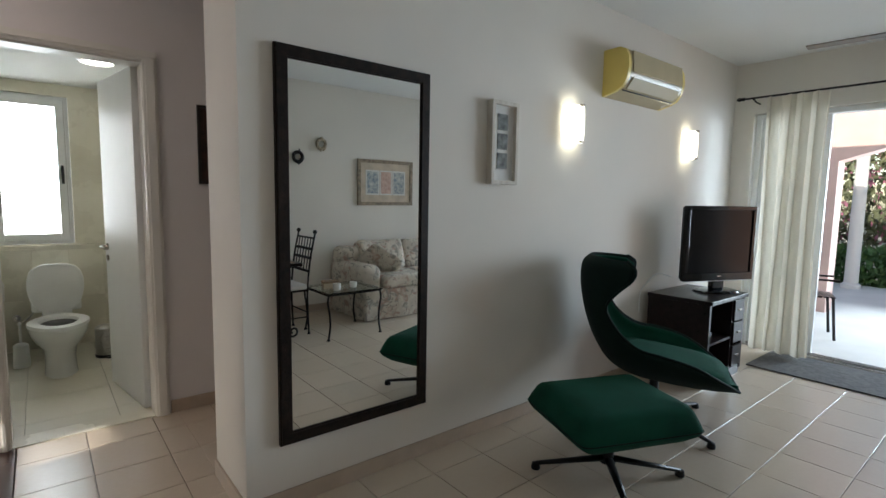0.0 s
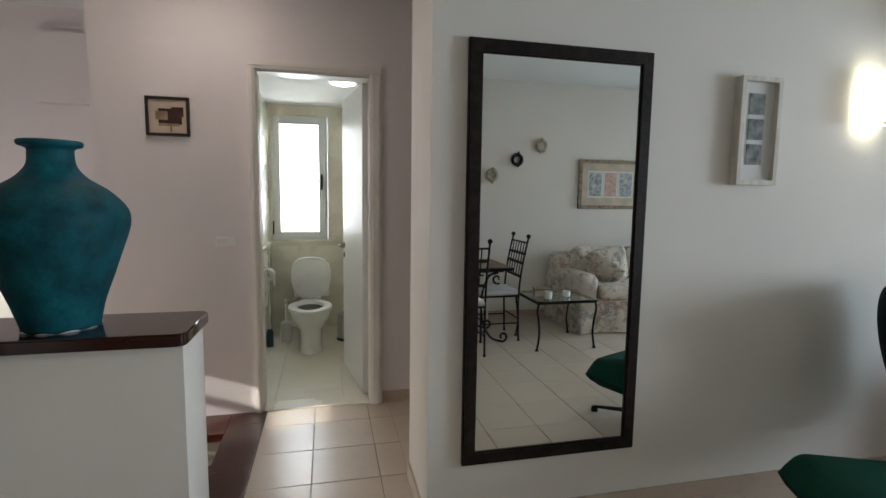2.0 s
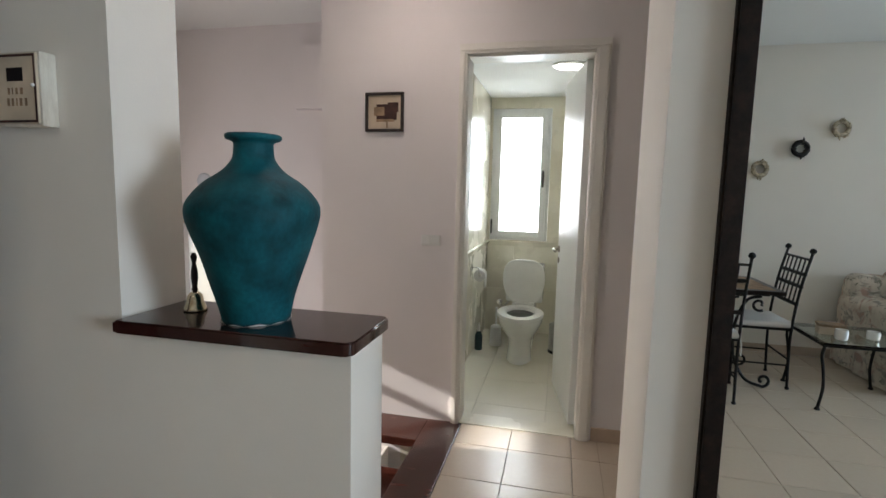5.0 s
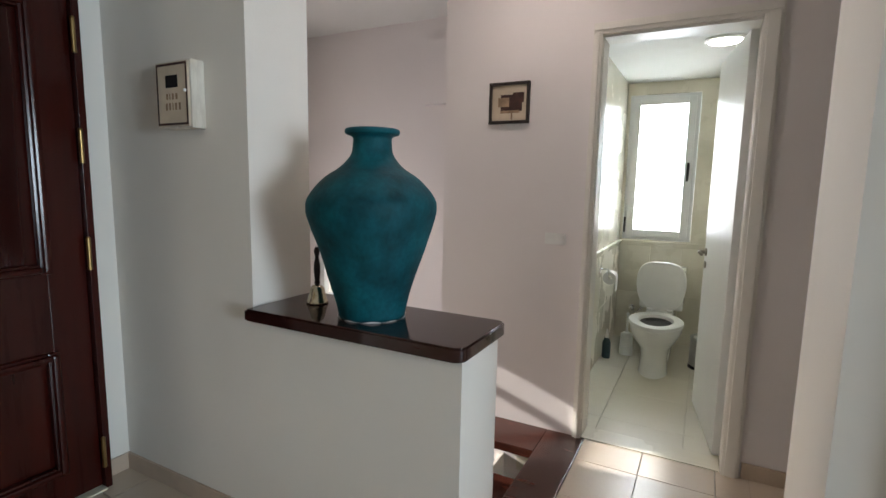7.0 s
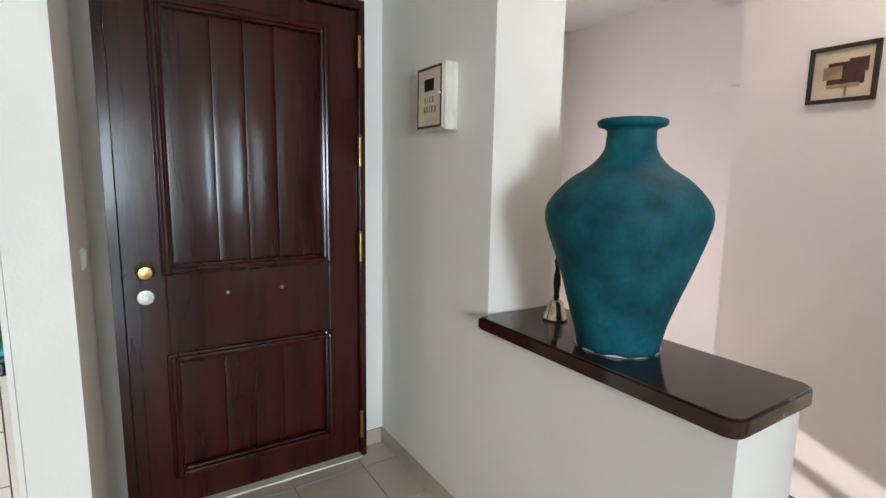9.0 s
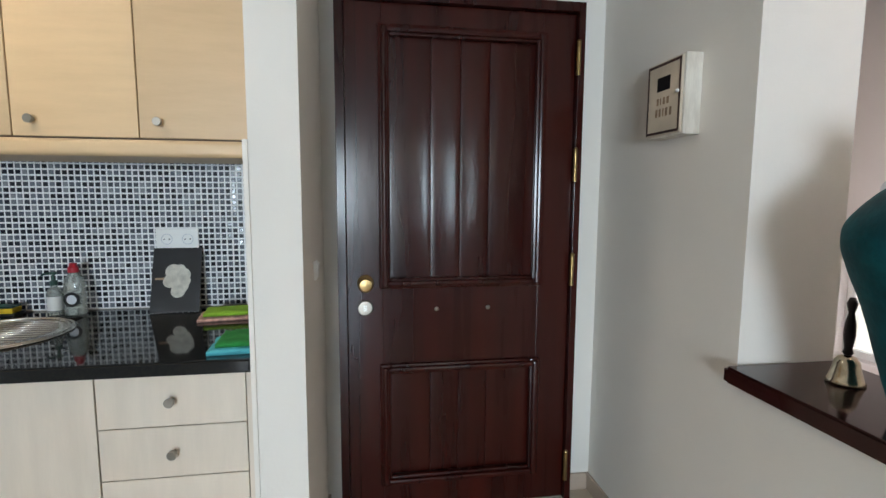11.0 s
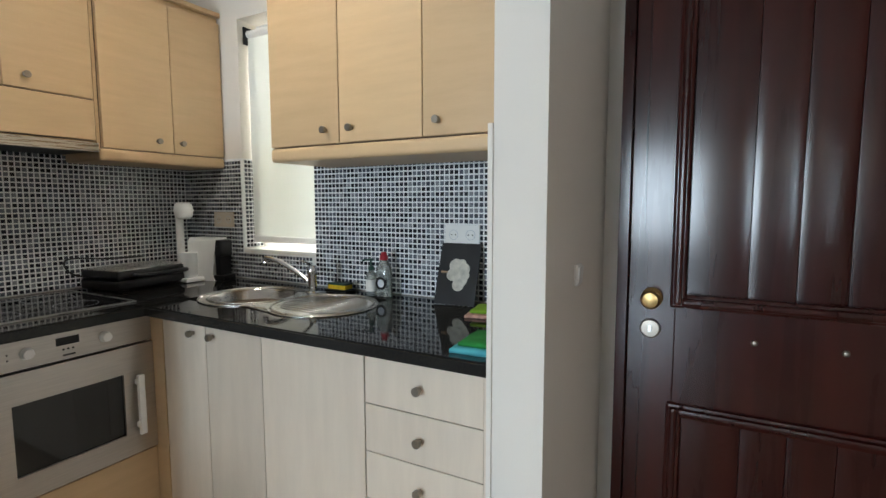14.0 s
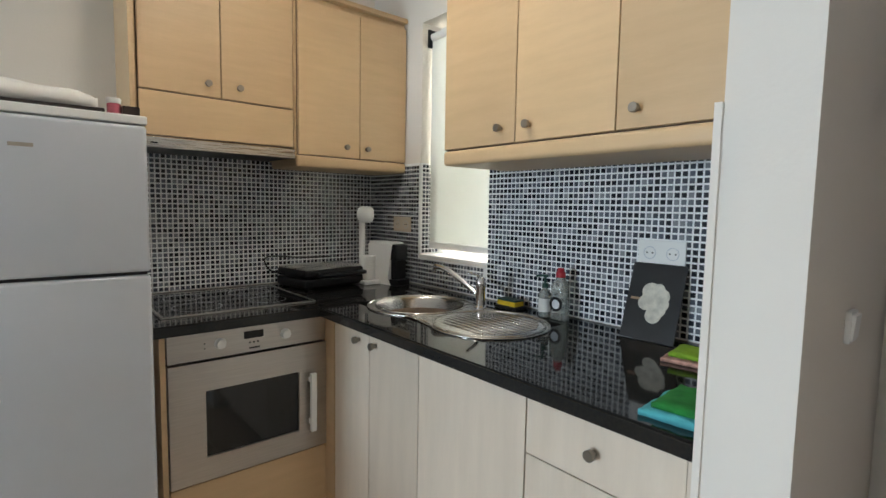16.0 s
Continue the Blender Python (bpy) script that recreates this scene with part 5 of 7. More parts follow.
structure("backdrop_bathroom", box(-1.0, 1.4, 6.45, 6.47, 0.2, 3.4), BATH_SKY, "bright hazy daylight outside the bathroom window")
bathroom_window()


def dado():
    structure("dado_rail", boxes([(-0.099, -0.085, YB + 0.146, 5.70, 0.876, 0.896), (-0.0995, -0.075, YB + 0.146, 5.70, 0.896, 0.921), (-0.085, 0.949, 5.695, 5.7195, 0.896, 0.921), (-0.085, 0.949, 5.705, 5.7195, 0.876, 0.896)], bevel=0.003), MARBLE, "cream marble moulding around the bathroom")


dado()


def wall_tiles():
    """Large marble tiles on the walls that the door shows."""
    back = bpy.data.objects["wall_bathroom_back"]
    side = bpy.data.objects["wall_bathroom_west"]
    for i in range(4):
        for j in range(2):
            x0, z0 = -0.082 + i * 0.26, 0.003 + j * 0.44
            part("tile", box(x0, x0 + 0.257, 5.712, 5.7195, z0, z0 + 0.437, bevel=0.001, seg=1), MARBLE, back)
    for i in range(7):
        for j in range(2):
            y0, z0 = 3.74 + i * 0.28, 0.003 + j * 0.44
            part("tile", box(-0.0995, -0.092, y0, y0 + 0.277, z0, z0 + 0.437, bevel=0.001, seg=1), MARBLE, side)


wall_tiles()


def toilet():
    t = thing("toilet", pose(0.325, 5.42, 0), "white ceramic toilet with its lid raised", "toilet")

    def egg(z, w, l, y0, n=36):
        """An egg-shaped ring reaching forward (-y) from y0."""
        out = []
        for i in range(n):
            a = 2 * math.pi * i / n
            c, s = math.cos(a), math.sin(a)
            yy = y0 - l / 2 + (l / 2) * s
            ww = w * (1.0 - 0.10 * max(0, -s))
            out.append((ww * c, yy, z))
        return out
    part("bowl", loft([egg(0, 0.105, 0.36, -0.35), egg(0.03, 0.10, 0.34, -0.355), egg(0.12, 0.095, 0.31, -0.36), egg(0.2, 0.105, 0.34, -0.36), egg(0.27, 0.15, 0.44, -0.34), egg(0.33, 0.178, 0.50, -0.32), egg(0.375, 0.185, 0.52, -0.31), egg(0.385, 0.18, 0.51, -0.315)]), CERAMIC, t, "", True, True)
    bm = bmesh.new()
    rings = [egg(0.386, 0.192, 0.53, -0.305), egg(0.412, 0.192, 0.53, -0.305), egg(0.416, 0.182, 0.51, -0.315), egg(0.414, 0.125, 0.36, -0.395), egg(0.392, 0.115, 0.34, -0.405)]
    made = [[bm.verts.new(p) for p in r] for r in rings]
    for a, b in zip(made, made[1:]):
        for i in range(36):
            bm.faces.new((a[i], a[(i + 1) % 36], b[(i + 1) % 36], b[i]))
    part("seat", bm, WHITE_PLASTIC, t, "", True, True)
    # near-black disc at the rim paints the bowl's shaded inside; no water level
    part("water", loft([egg(0.380, 0.122, 0.35, -0.40), egg(0.389, 0.118, 0.345, -0.4025)]), OVEN_GLASS, t, "dark disc painting the shaded inside of the bowl")
    outline = [(x * (1 - 0.16 * max(0, -y)), y * 0.205 + 0.205) for x, y, _ in oval(0, 0, 0, 0.183, 1.0, 44, 3.0)]
    lid = loft([[(x * k, d, 0.205 + (z - 0.205) * k) for x, z in outline] for d, k in ((0, 0.97), (0.005, 1), (0.018, 1), (0.024, 0.96))])
    bmesh.ops.recalc_face_normals(lid, faces=lid.faces)
    part("lid", turned(lid, pose(0, -0.275, 0.418, 10, 0, 0)), WHITE_PLASTIC, t, "raised oval lid", True, True)
    part("cistern", box(-0.165, 0.165, -0.18, 0.27, 0.41, 0.72, bevel=0.02, seg=3), CERAMIC, t, "", True, True)
    part("cistern_foot", box(-0.10, 0.10, -0.32, 0.27, 0.02, 0.415, bevel=0.02, seg=2), CERAMIC, t, "", True, True)
    for dx in (-0.075, 0.075):
        part("hinge", lathe([(0.012, -0.02), (0.012, 0.02)], 12, pose(dx, -0.28, 0.425, 0, 90)), WHITE_PLASTIC, t, "", True, True)


toilet()


def bathroom_things():
    b = thing("pedal_bin", pose(0.655, 5.16, 0), "small cylindrical steel pedal bin with a black base", "bin")
    part("body", lathe([(0.092, 0.025), (0.092, 0.235), (0.09, 0.24)], 36), STEEL, b, "", True, True)
    part("base", lathe([(0.096, 0), (0.096, 0.025)], 36), BLACK, b, "", True, True)
    part("lid", lathe([(0.094, 0.24), (0.094, 0.248), (0.07, 0.262), (0.01, 0.268)], 36), STEEL, b, "", True, True)
    part("pedal", box(-0.02, 0.02, -0.13, -0.09, 0.004, 0.016, bevel=0.003), BLACK, b)
    t = thing("toilet_brush", pose(0.085, 5.20, 0), "white plastic toilet brush in its holder", "brush")
    part("holder", lathe([(0.052, 0), (0.056, 0.01), (0.048, 0.17), (0.05, 0.175), (0.044, 0.178)], 28), WHITE_PLASTIC, t, "", True, True)
    part("stick", lathe([(0.012, 0.17), (0.009, 0.2), (0.009, 0.33), (0.013, 0.35), (0.006, 0.36)], 14), WHITE_PLASTIC, t, "", True)
    part("collar", lathe([(0.045, 0.178), (0.03, 0.19), (0.012, 0.195)], 24), WHITE_PLASTIC, t, "", True)
    c = thing("cleaner_bottle", pose(-0.045, 5.02, 0), "dark blue toilet cleaner bottle with a white cap", "bottle")
    part("bottle", loft([oval(0, 0, z, rx, ry, 20, 2.3) for z, rx, ry in ((0, 0.030, 0.022), (0.01, 0.034, 0.025), (0.13, 0.033, 0.024), (0.17, 0.018, 0.016))]), mat("dark_blue_plastic", (0.02, 0.06, 0.07), 0.35, vary=0.1), c, "", True, True)
    part("cap", lathe([(0.014, 0.17), (0.013, 0.20), (0.006, 0.24), (0.005, 0.245)], 16), WHITE_PLASTIC, c, "white nozzle", True, True)
    r = thing("toilet_roll_holder", pose(-0.095, 4.80, 0.70), "chrome toilet roll holder with a paper roll", "holder")
    part("plate", box(0.0, 0.012, -0.03, 0.03, 0.04, 0.10, bevel=0.003), CHROME, r)
    part("arm", tube(spline([(0.012, 0, 0.07), (0.06, 0, 0.07), (0.07, 0.0, 0.03), (0.07, 0.01, 0.0), (0.07, 0.13, 0.0)], 4), 0.005), CHROME, r, "", True)
    part("roll", turned(lathe([(0.02, 0), (0.05, 0), (0.05, 0.1), (0.02, 0.1)], 28, closed=False), pose(0.07, 0.12, 0.0, 90)), WHITE_CARD, r, "white paper roll", True, True)
    part("flap", box(0.112, 0.118, 0.02, 0.12, -0.10, 0.01), WHITE_CARD, r)
    v = thing("stop_valve", pose(0.055, 5.69, 0.30), "small chrome water valve with a hose by the toilet", "valve")
    part("rosette", lathe([(0.03, 0), (0.028, 0.012), (0.012, 0.014)], 20, pose(0, 0.0, 0, 90)), CHROME, v, "", True, True)
    part("hose", tube(spline([(0, -0.02, 0), (0.03, -0.06, -0.03), (0.07, -0.08, 0.0), (0.13, -0.08, 0.07)], 5), 0.009), CHROME, v, "", True)
    part("tap_wheel", lathe([(0.02, 0.03), (0.02, 0.05), (0.01, 0.055)], 16, pose(0, 0, 0, 90)), CHROME, v, "", True, True)


bathroom_things()


# ---- living room ----
def mirror_mat():
    m = bpy.data.materials.new("mirror_silver")
    m.use_nodes = True
    b = m.node_tree.nodes["Principled BSDF"]
    b.inputs["Base Color"].default_value = (0.93, 0.95, 0.94, 1)
    b.inputs["Metallic"].default_value, b.inputs["Roughness"].default_value = 1.0, 0.0
    return m


MIRROR = mirror_mat()
RUSTIC = mat("distressed_dark_frame", (0.022, 0.013, 0.009), 0.5, vary=0.3, scale=25, second=(0.009, 0.006, 0.005), bump=0.5, bump_scale=90, mottle=0.5, spec=0.2)


def wall_mirror():
    t = thing("wall_mirror", pose(1.413, YN, 0.295), "tall rectangular mirror in a distressed dark brown frame", "mirror")
    x0, x1, z0, z1, w = 1.016, 1.811, 0.296, 2.010, 0.055
    y0, y1 = YN - 0.028, YN - 0.001

    def side(pts):
        return loft([[(p[0], y, p[1]) for p in pts] for y in (y1, y0)])
    for pts in ([(x0, z0), (x1, z0), (x1 - w, z0 + w), (x0 + w, z0 + w)], [(x1, z0), (x1, z1), (x1 - w, z1 - w), (x1 - w, z0 + w)],
                [(x1, z1), (x0, z1), (x0 + w, z1 - w), (x1 - w, z1 - w)], [(x0, z1), (x0, z0), (x0 + w, z0 + w), (x0 + w, z1 - w)]):
        bm = side(pts)
        bmesh.ops.recalc_face_normals(bm, faces=bm.faces)
        bmesh.ops.bevel(bm, geom=[e for e in bm.edges if all(abs(v.co.y - y0) < 1e-5 for v in e.verts) and e.calc_length() > 0.3], offset=0.006, segments=2, affect="EDGES")
        wpart("frame", bm, RUSTIC, t)
    wpart("glass", box(x0 + w - 0.004, x1 - w + 0.004, YN - 0.016, YN - 0.012, z0 + w - 0.004, z1 - w + 0.004), MIRROR, t, "clear mirror glass")


wall_mirror()
picture("picture", pose(2.345, YN, 1.712), 0.215, 0.47, 0.045, 0.022, WHITEWASH, WHITE_CARD, "narrow white-washed box frame with three small grey pictures",
        [(-0.045, 0.035, 0.075, 0.165, GREY_PRINT, 0.002), (-0.045, 0.035, -0.035, 0.055, GREY_PRINT, 0.002), (-0.045, 0.035, -0.145, -0.055, GREY_PRINT, 0.002)])
SCONCE_GLASS = mat("lit_opal_glass", (1, 0.98, 0.9), 0.4, emit=2.0, emit_colour=(1.0, 0.97, 0.80))


def sconce(x, z, label):
    t = thing("wall_lamp", pose(x, YN, z), label, "lamp", "pair of wall lamps")
    bm = bmesh.new()
    n, w, h, d = 16, 0.095, 0.115, 0.085
    rows = []
    for k in range(9):
        zz = -h + 2 * h * k / 8
        sw = 1 - 0.06 * (abs(zz) / h) ** 2
        rows.append([bm.verts.new((w * sw * math.cos(math.pi * i / n), -0.012 - d * sw * math.sin(math.pi * i / n), zz)) for i in range(n + 1)])
    for a, b in zip(rows, rows[1:]):
        for i in range(n):
            bm.faces.new((a[i], a[i + 1], b[i + 1], b[i]))
    part("shade", bm, SCONCE_GLASS, t, "glowing curved opal glass shade", True)
    part("back_plate", box(-0.085, 0.085, -0.010, -0.0005, -0.10, 0.10, bevel=0.003), WHITE_PLASTIC, t)
    for s in (-1, 1):
        part("clip", box(-0.012, 0.012, -0.108, -0.088, s * h - 0.008, s * h + 0.008, bevel=0.002), NICKEL, t, "small metal clip")


sconce(2.985, 1.885, "curved opal glass wall lamp, switched on, beside the frame")
sconce(4.62, 1.88, "curved opal glass wall lamp, switched on, under the air conditioner")


def air_conditioner():
    t = thing("air_conditioner", pose(3.72, YN, 2.12), "yellowed wall-mounted split air conditioner", "air conditioner")
    x0, x1 = 3.34, 4.13
    prof = [(0, 2.425), (-0.12, 2.43), (-0.165, 2.41), (-0.19, 2.36), (-0.198, 2.29), (-0.185, 2.215), (-0.15, 2.165), (-0.10, 2.14), (0, 2.115)]

    def skin(a, b, grow=0.0):
        return loft([[(x, YN - 0.001 + y * (1 + grow), z) for y, z in prof] for x in (a, b)])
    wpart("side_cap", skin(x0, x0 + 0.03), AC_YELLOW, t, "yellowed end cap", True, True)
    wpart("side_cap", skin(x1 - 0.03, x1), AC_YELLOW, t, "yellowed end cap", True, True)
    wpart("body", skin(x0 + 0.03, x1 - 0.03, -0.012), AC_SHADED_CREAM, t, "", True, True)
    wpart("front_panel", turned(box(x0 + 0.05, x1 - 0.05, -0.006, 0, -0.07, 0.07, bevel=0.002), pose(0, YN - 0.194, 2.33, -4)), AC_SHADED_CREAM, t)
    # the louver's colour carries the same painted shade as the front
    wpart("louver", turned(box(x0 + 0.06, x1 - 0.08, -0.007, 0, -0.042, 0.042, bevel=0.002), pose(0, YN - 0.172, 2.195, 38)), mat("shaded_louver_plastic", (0.46, 0.39, 0.25), 0.36, vary=0.03), t, "pale air louver")
    wpart("slot", turned(box(x0 + 0.05, x1 - 0.06, -0.005, 0.004, -0.004, 0.004), pose(0, YN - 0.125, 2.153, 55)), BLACK, t, "dark outlet slot")
    wpart("indicator_window", turned(box(x1 - 0.12, x1 - 0.07, -0.008, 0, -0.008, 0.008), pose(0, YN - 0.186, 2.225, 20)), BLACK_GLOSS, t)


air_conditioner()


def star_base(parent, r, z, angles, leg_mat, ox=0.0):
    part("column", lathe([(0.04, z * 0.22), (0.03, z * 0.3), (0.028, z)], 20, pose(ox, 0, 0)), leg_mat, parent, "", True, True)
    for a in angles:
        c, s = math.cos(radians(a)), math.sin(radians(a))
        leg = part("leg", tube([(ox + 0.02 * c, 0.02 * s, z * 0.30), (ox + r * 0.5 * c, r * 0.5 * s, 0.055), (ox + r * c, r * s, 0.03)], [0.024, 0.019, 0.014], 10, 0.7), leg_mat, parent, "", True)
        part("glide", lathe([(0.022, 0), (0.024, 0.008), (0.02, 0.03), (0.006, 0.036)], 14, pose(ox + r * c, r * s, 0)), BLACK, leg, "black foot glide", True, True)


def ottoman():
    t = thing("ottoman", pose(2.455, 1.472, 0, 0, 0, -23), "dark green velvet ottoman on a black four-star base", "ottoman")

    def ring(z, w, d, p=15.0):
        return oval(0, 0, z, w * 1.01, d * 1.11, 64, p)
    bm = loft([ring(0.205, 0.13, 0.10), ring(0.215, 0.20, 0.15), ring(0.25, 0.275, 0.215), ring(0.285, 0.318, 0.25), ring(0.305, 0.33, 0.261), ring(0.318, 0.331, 0.262),
               ring(0.345, 0.322, 0.253), ring(0.395, 0.301, 0.231), ring(0.414, 0.288, 0.217), ring(0.424, 0.262, 0.192), ring(0.430, 0.20, 0.14), ring(0.432, 0.09, 0.06)])
    for v in bm.verts:
        v.co += Vector((noise.noise(v.co * 8), noise.noise(v.co * 8 + Vector((5, 0, 0))), noise.noise(v.co * 8 + Vector((0, 7, 0))))) * 0.003
    part("cushion", bm, GREEN_FABRIC, t, "", True)
    seam = ring(0.313, 0.3325, 0.2635)
    part("seam", tube(seam + seam[:1], 0.0028, 6), GREEN_DARK, t, "", True)
    star_base(t, 0.365, 0.26, (160, 70, -20, -110), BLACK)


ottoman()


def armchair():
    t = thing("armchair", pose(3.229, 1.688, 0, 0, 0, -60), "dark green wingback lounge chair on a black swivel base", "armchair")
    # along the shell from the head to the front of the seat: spine (x, z) and rim (x, half width, z)
    spine = spline([(-0.365, 0, 1.073), (-0.408, 0, 1.03), (-0.42, 0, 0.95), (-0.41, 0, 0.84), (-0.38, 0, 0.71), (-0.325, 0, 0.57), (-0.24, 0, 0.445), (-0.11, 0, 0.372), (0.10, 0, 0.345), (0.30, 0, 0.342), (0.445, 0, 0.352)], 4)
    rim = spline([(-0.15, 0.185, 1.052), (-0.105, 0.228, 1.01), (-0.118, 0.24, 0.95), (-0.195, 0.24, 0.875), (-0.25, 0.235, 0.785), (-0.19, 0.275, 0.675), (-0.075, 0.33, 0.592), (0.06, 0.355, 0.568), (0.21, 0.35, 0.53), (0.345, 0.305, 0.455), (0.45, 0.19, 0.378)], 4)
    k = 1.06
    spine, rim = ([Vector((p.x * k, p.y * k, 1.39 - k * (1.39 - p.z))) for p in line] for line in (spine, rim))
    across = 24
    inside = Vector((0.1, 0, 0.8))

    def surface(off, reach):
        rows = []
        for c, e in zip(spine, rim):
            row = []
            for k in range(across + 1):
                a = (2 * k / across - 1) * reach * math.pi / 2
                w = 1 - math.cos(a)
                row.append(Vector((c.x + (e.x - c.x) * w, e.y * math.sin(a), c.z + (e.z - c.z) * w)))
            rows.append(row)
        if not off:
            return rows
        out = []
        for i, row in enumerate(rows):
            line = []
            for k, p in enumerate(row):
                du = rows[min(i + 1, len(rows) - 1)][k] - rows[max(i - 1, 0)][k]
                dv = row[min(k + 1, across)] - row[max(k - 1, 0)]
                n = du.cross(dv).normalized()
                if n.dot(inside - p) < 0:
                    n = -n
                line.append(p + n * off)
            out.append(line)
        return out

    def shell(off0, off1, reach):
        bm = bmesh.new()
        a, b = ([[bm.verts.new(p) for p in row] for row in surface(o, reach)] for o in (off0, off1))
        last = len(a) - 1
        for i in range(last):
            for k in range(across):
                bm.faces.new((a[i][k], a[i][k + 1], a[i + 1][k + 1], a[i + 1][k]))
                bm.faces.new((b[i][k], b[i + 1][k], b[i + 1][k + 1], b[i][k + 1]))
            for k in (0, across):
                bm.faces.new((a[i][k], a[i + 1][k], b[i + 1][k], b[i][k]))
        for i in (0, last):
            for k in range(across):
                bm.faces.new((a[i][k], a[i][k + 1], b[i][k + 1], b[i][k]))
        bmesh.ops.recalc_face_normals(bm, faces=bm.faces)
        return bm
    part("shell", shell(0.0, 0.022, 1.0), GREEN_DARK, t, "dark felted outer shell", True)
    part("upholstery", shell(0.0225, 0.042, 0.985), GREEN_FABRIC, t, "green velvet lining", True)
    side = [Vector(e) for e in rim]
    loop = side + [Vector((e.x, -e.y, e.z)) for e in reversed(side)]
    part("piping", tube(loop, 0.009, 8), GREEN_DARK, t, "", True)
    bm = loft([oval(0.135, 0, 1.39 - k * (1.39 - z), rx * k, ry * k, 40, 3.4) for z, rx, ry in ((0.395, 0.22, 0.20), (0.42, 0.285, 0.25), (0.455, 0.30, 0.265), (0.485, 0.285, 0.25), (0.497, 0.22, 0.19), (0.50, 0.10, 0.09))])
    for v in bm.verts:
        v.co.z -= 0.13 * (v.co.x - 0.13)
    part("seat_cushion", bm, GREEN_FABRIC, t, "", True)
    star_base(t, 0.415, 0.285, (47, 137, -43, -133), BLACK, 0.04)


armchair()


def tv_stand():
    t = thing("tv_stand", pose(4.36, 1.9, 0), "black-brown wooden television stand with open shelves", "cabinet")
    x0, x1, y0, y1, h = 4.03, 4.68, 1.66, 2.14, 0.67
    wpart("top", box(x0 - 0.015, x1 + 0.02, y0 - 0.02, y1, h - 0.03, h, bevel=0.004), ESPRESSO, t)
    wpart("side_panel", box(x0, x0 + 0.028, y0, y1, 0.05, h - 0.031), ESPRESSO, t)
    wpart("side_panel", box(x1 - 0.028, x1, y0, y1, 0.05, h - 0.031), ESPRESSO, t)
    wpart("back_panel", box(x0 + 0.029, x1 - 0.029, y1 - 0.012, y1, 0.05, h - 0.031), ESPRESSO, t)
    wpart("plinth", box(x0 + 0.005, x1 - 0.005, y0 + 0.01, y1 - 0.01, 0, 0.049), ESPRESSO, t)
    wpart("shelf", box(x0 + 0.029, x1 - 0.029, y0 + 0.005, y1 - 0.013, 0.05, 0.075), ESPRESSO, t)
    wpart("shelf", box(x0 + 0.029, x1 - 0.029, y0 + 0.01, y1 - 0.013, 0.32, 0.34), ESPRESSO, t)
    wpart("divider", box(x1 - 0.22, x1 - 0.20, y0 + 0.01, y1 - 0.013, 0.076, h - 0.031), ESPRESSO, t)
    for z in (0.09, 0.28, 0.46):
        d = wpart("drawer", box(x1 - 0.197, x1 - 0.03, y0 - 0.006, y0 + 0.012, z, z + 0.165, bevel=0.002), ESPRESSO, t)
        wpart("pull", box(x1 - 0.14, x1 - 0.09, y0 - 0.018, y0 - 0.006, z + 0.08, z + 0.092, bevel=0.002), NICKEL, d)
    s = thing("set_top_box", pose(4.25, 1.82, 0.341), "small grey receiver box on the shelf of the stand", "receiver")
    part("case", box(-0.09, 0.09, -0.06, 0.06, 0, 0.028, bevel=0.004), FRIDGE_GREY, s, "", True, True)
    tv = thing("television", pose(4.53, 1.83, 0.671, 0, 0, -22), "black flat-screen television, switched off, on a pedestal", "television")
    part("stand_foot", loft([oval(0, 0, z, rx, ry, 32, 3) for z, rx, ry in ((0, 0.19, 0.115), (0.012, 0.185, 0.11), (0.02, 0.15, 0.085))]), BLACK_GLOSS, tv, "", True, True)
    part("stand_neck", box(-0.06, 0.06, -0.02, 0.03, 0.018, 0.155, bevel=0.01), BLACK_GLOSS, tv)
    part("casing", loft([[(-0.347, 0.02, 0.10), (0.347, 0.02, 0.10), (0.347, 0.02, 0.69), (-0.347, 0.02, 0.69)], [(-0.338, 0.05, 0.11), (0.338, 0.05, 0.11), (0.338, 0.05, 0.68), (-0.338, 0.05, 0.68)], [(-0.25, 0.10, 0.15), (0.25, 0.10, 0.15), (0.25, 0.10, 0.48), (-0.25, 0.10, 0.48)]]), BLACK, tv)
    part("bezel", boxes([(-0.352, 0.352, -0.022, 0.0195, 0.665, 0.697), (-0.352, 0.352, -0.022, 0.0195, 0.092, 0.155), (-0.352, -0.32, -0.022, 0.0195, 0.155, 0.665), (0.32, 0.352, -0.022, 0.0195, 0.155, 0.665)], bevel=0.004), BLACK_GLOSS, tv, "glossy black bezel")
    part("screen", box(-0.32, 0.32, -0.012, 0.019, 0.155, 0.665), mat("dark_screen", (0.004, 0.0045, 0.006), 0.15, vary=0.05, spec=0.18), tv, "dark blank screen")
    part("speaker_strip", box(-0.338, 0.338, -0.020, 0.0, 0.088, 0.0945), FRIDGE_GREY, tv)
    part("logo_bar", box(-0.02, 0.02, -0.0235, -0.0215, 0.125, 0.131), NICKEL, tv)
    r = thing("remote_control", pose(4.56, 1.75, 0.671, 0, 0, 20), "slim dark remote control on the stand", "remote")
    part("body", box(-0.085, 0.085, -0.02, 0.02, 0, 0.016, bevel=0.005), BLACK, r, "", True, True)
    c = thing("power_cable", pose(4.0, 2.17, 0.75), "thin dark cable hanging behind the television", "cable")
    wpart("cable", tube(spline([(4.15, 2.02, 0.80), (4.08, 2.10, 0.82), (4.03, 2.16, 0.74), (3.985, 2.185, 0.66), (3.98, 2.185, 0.50)], 6), 0.005), WHITE_PLASTIC, c, "", True)


tv_stand()


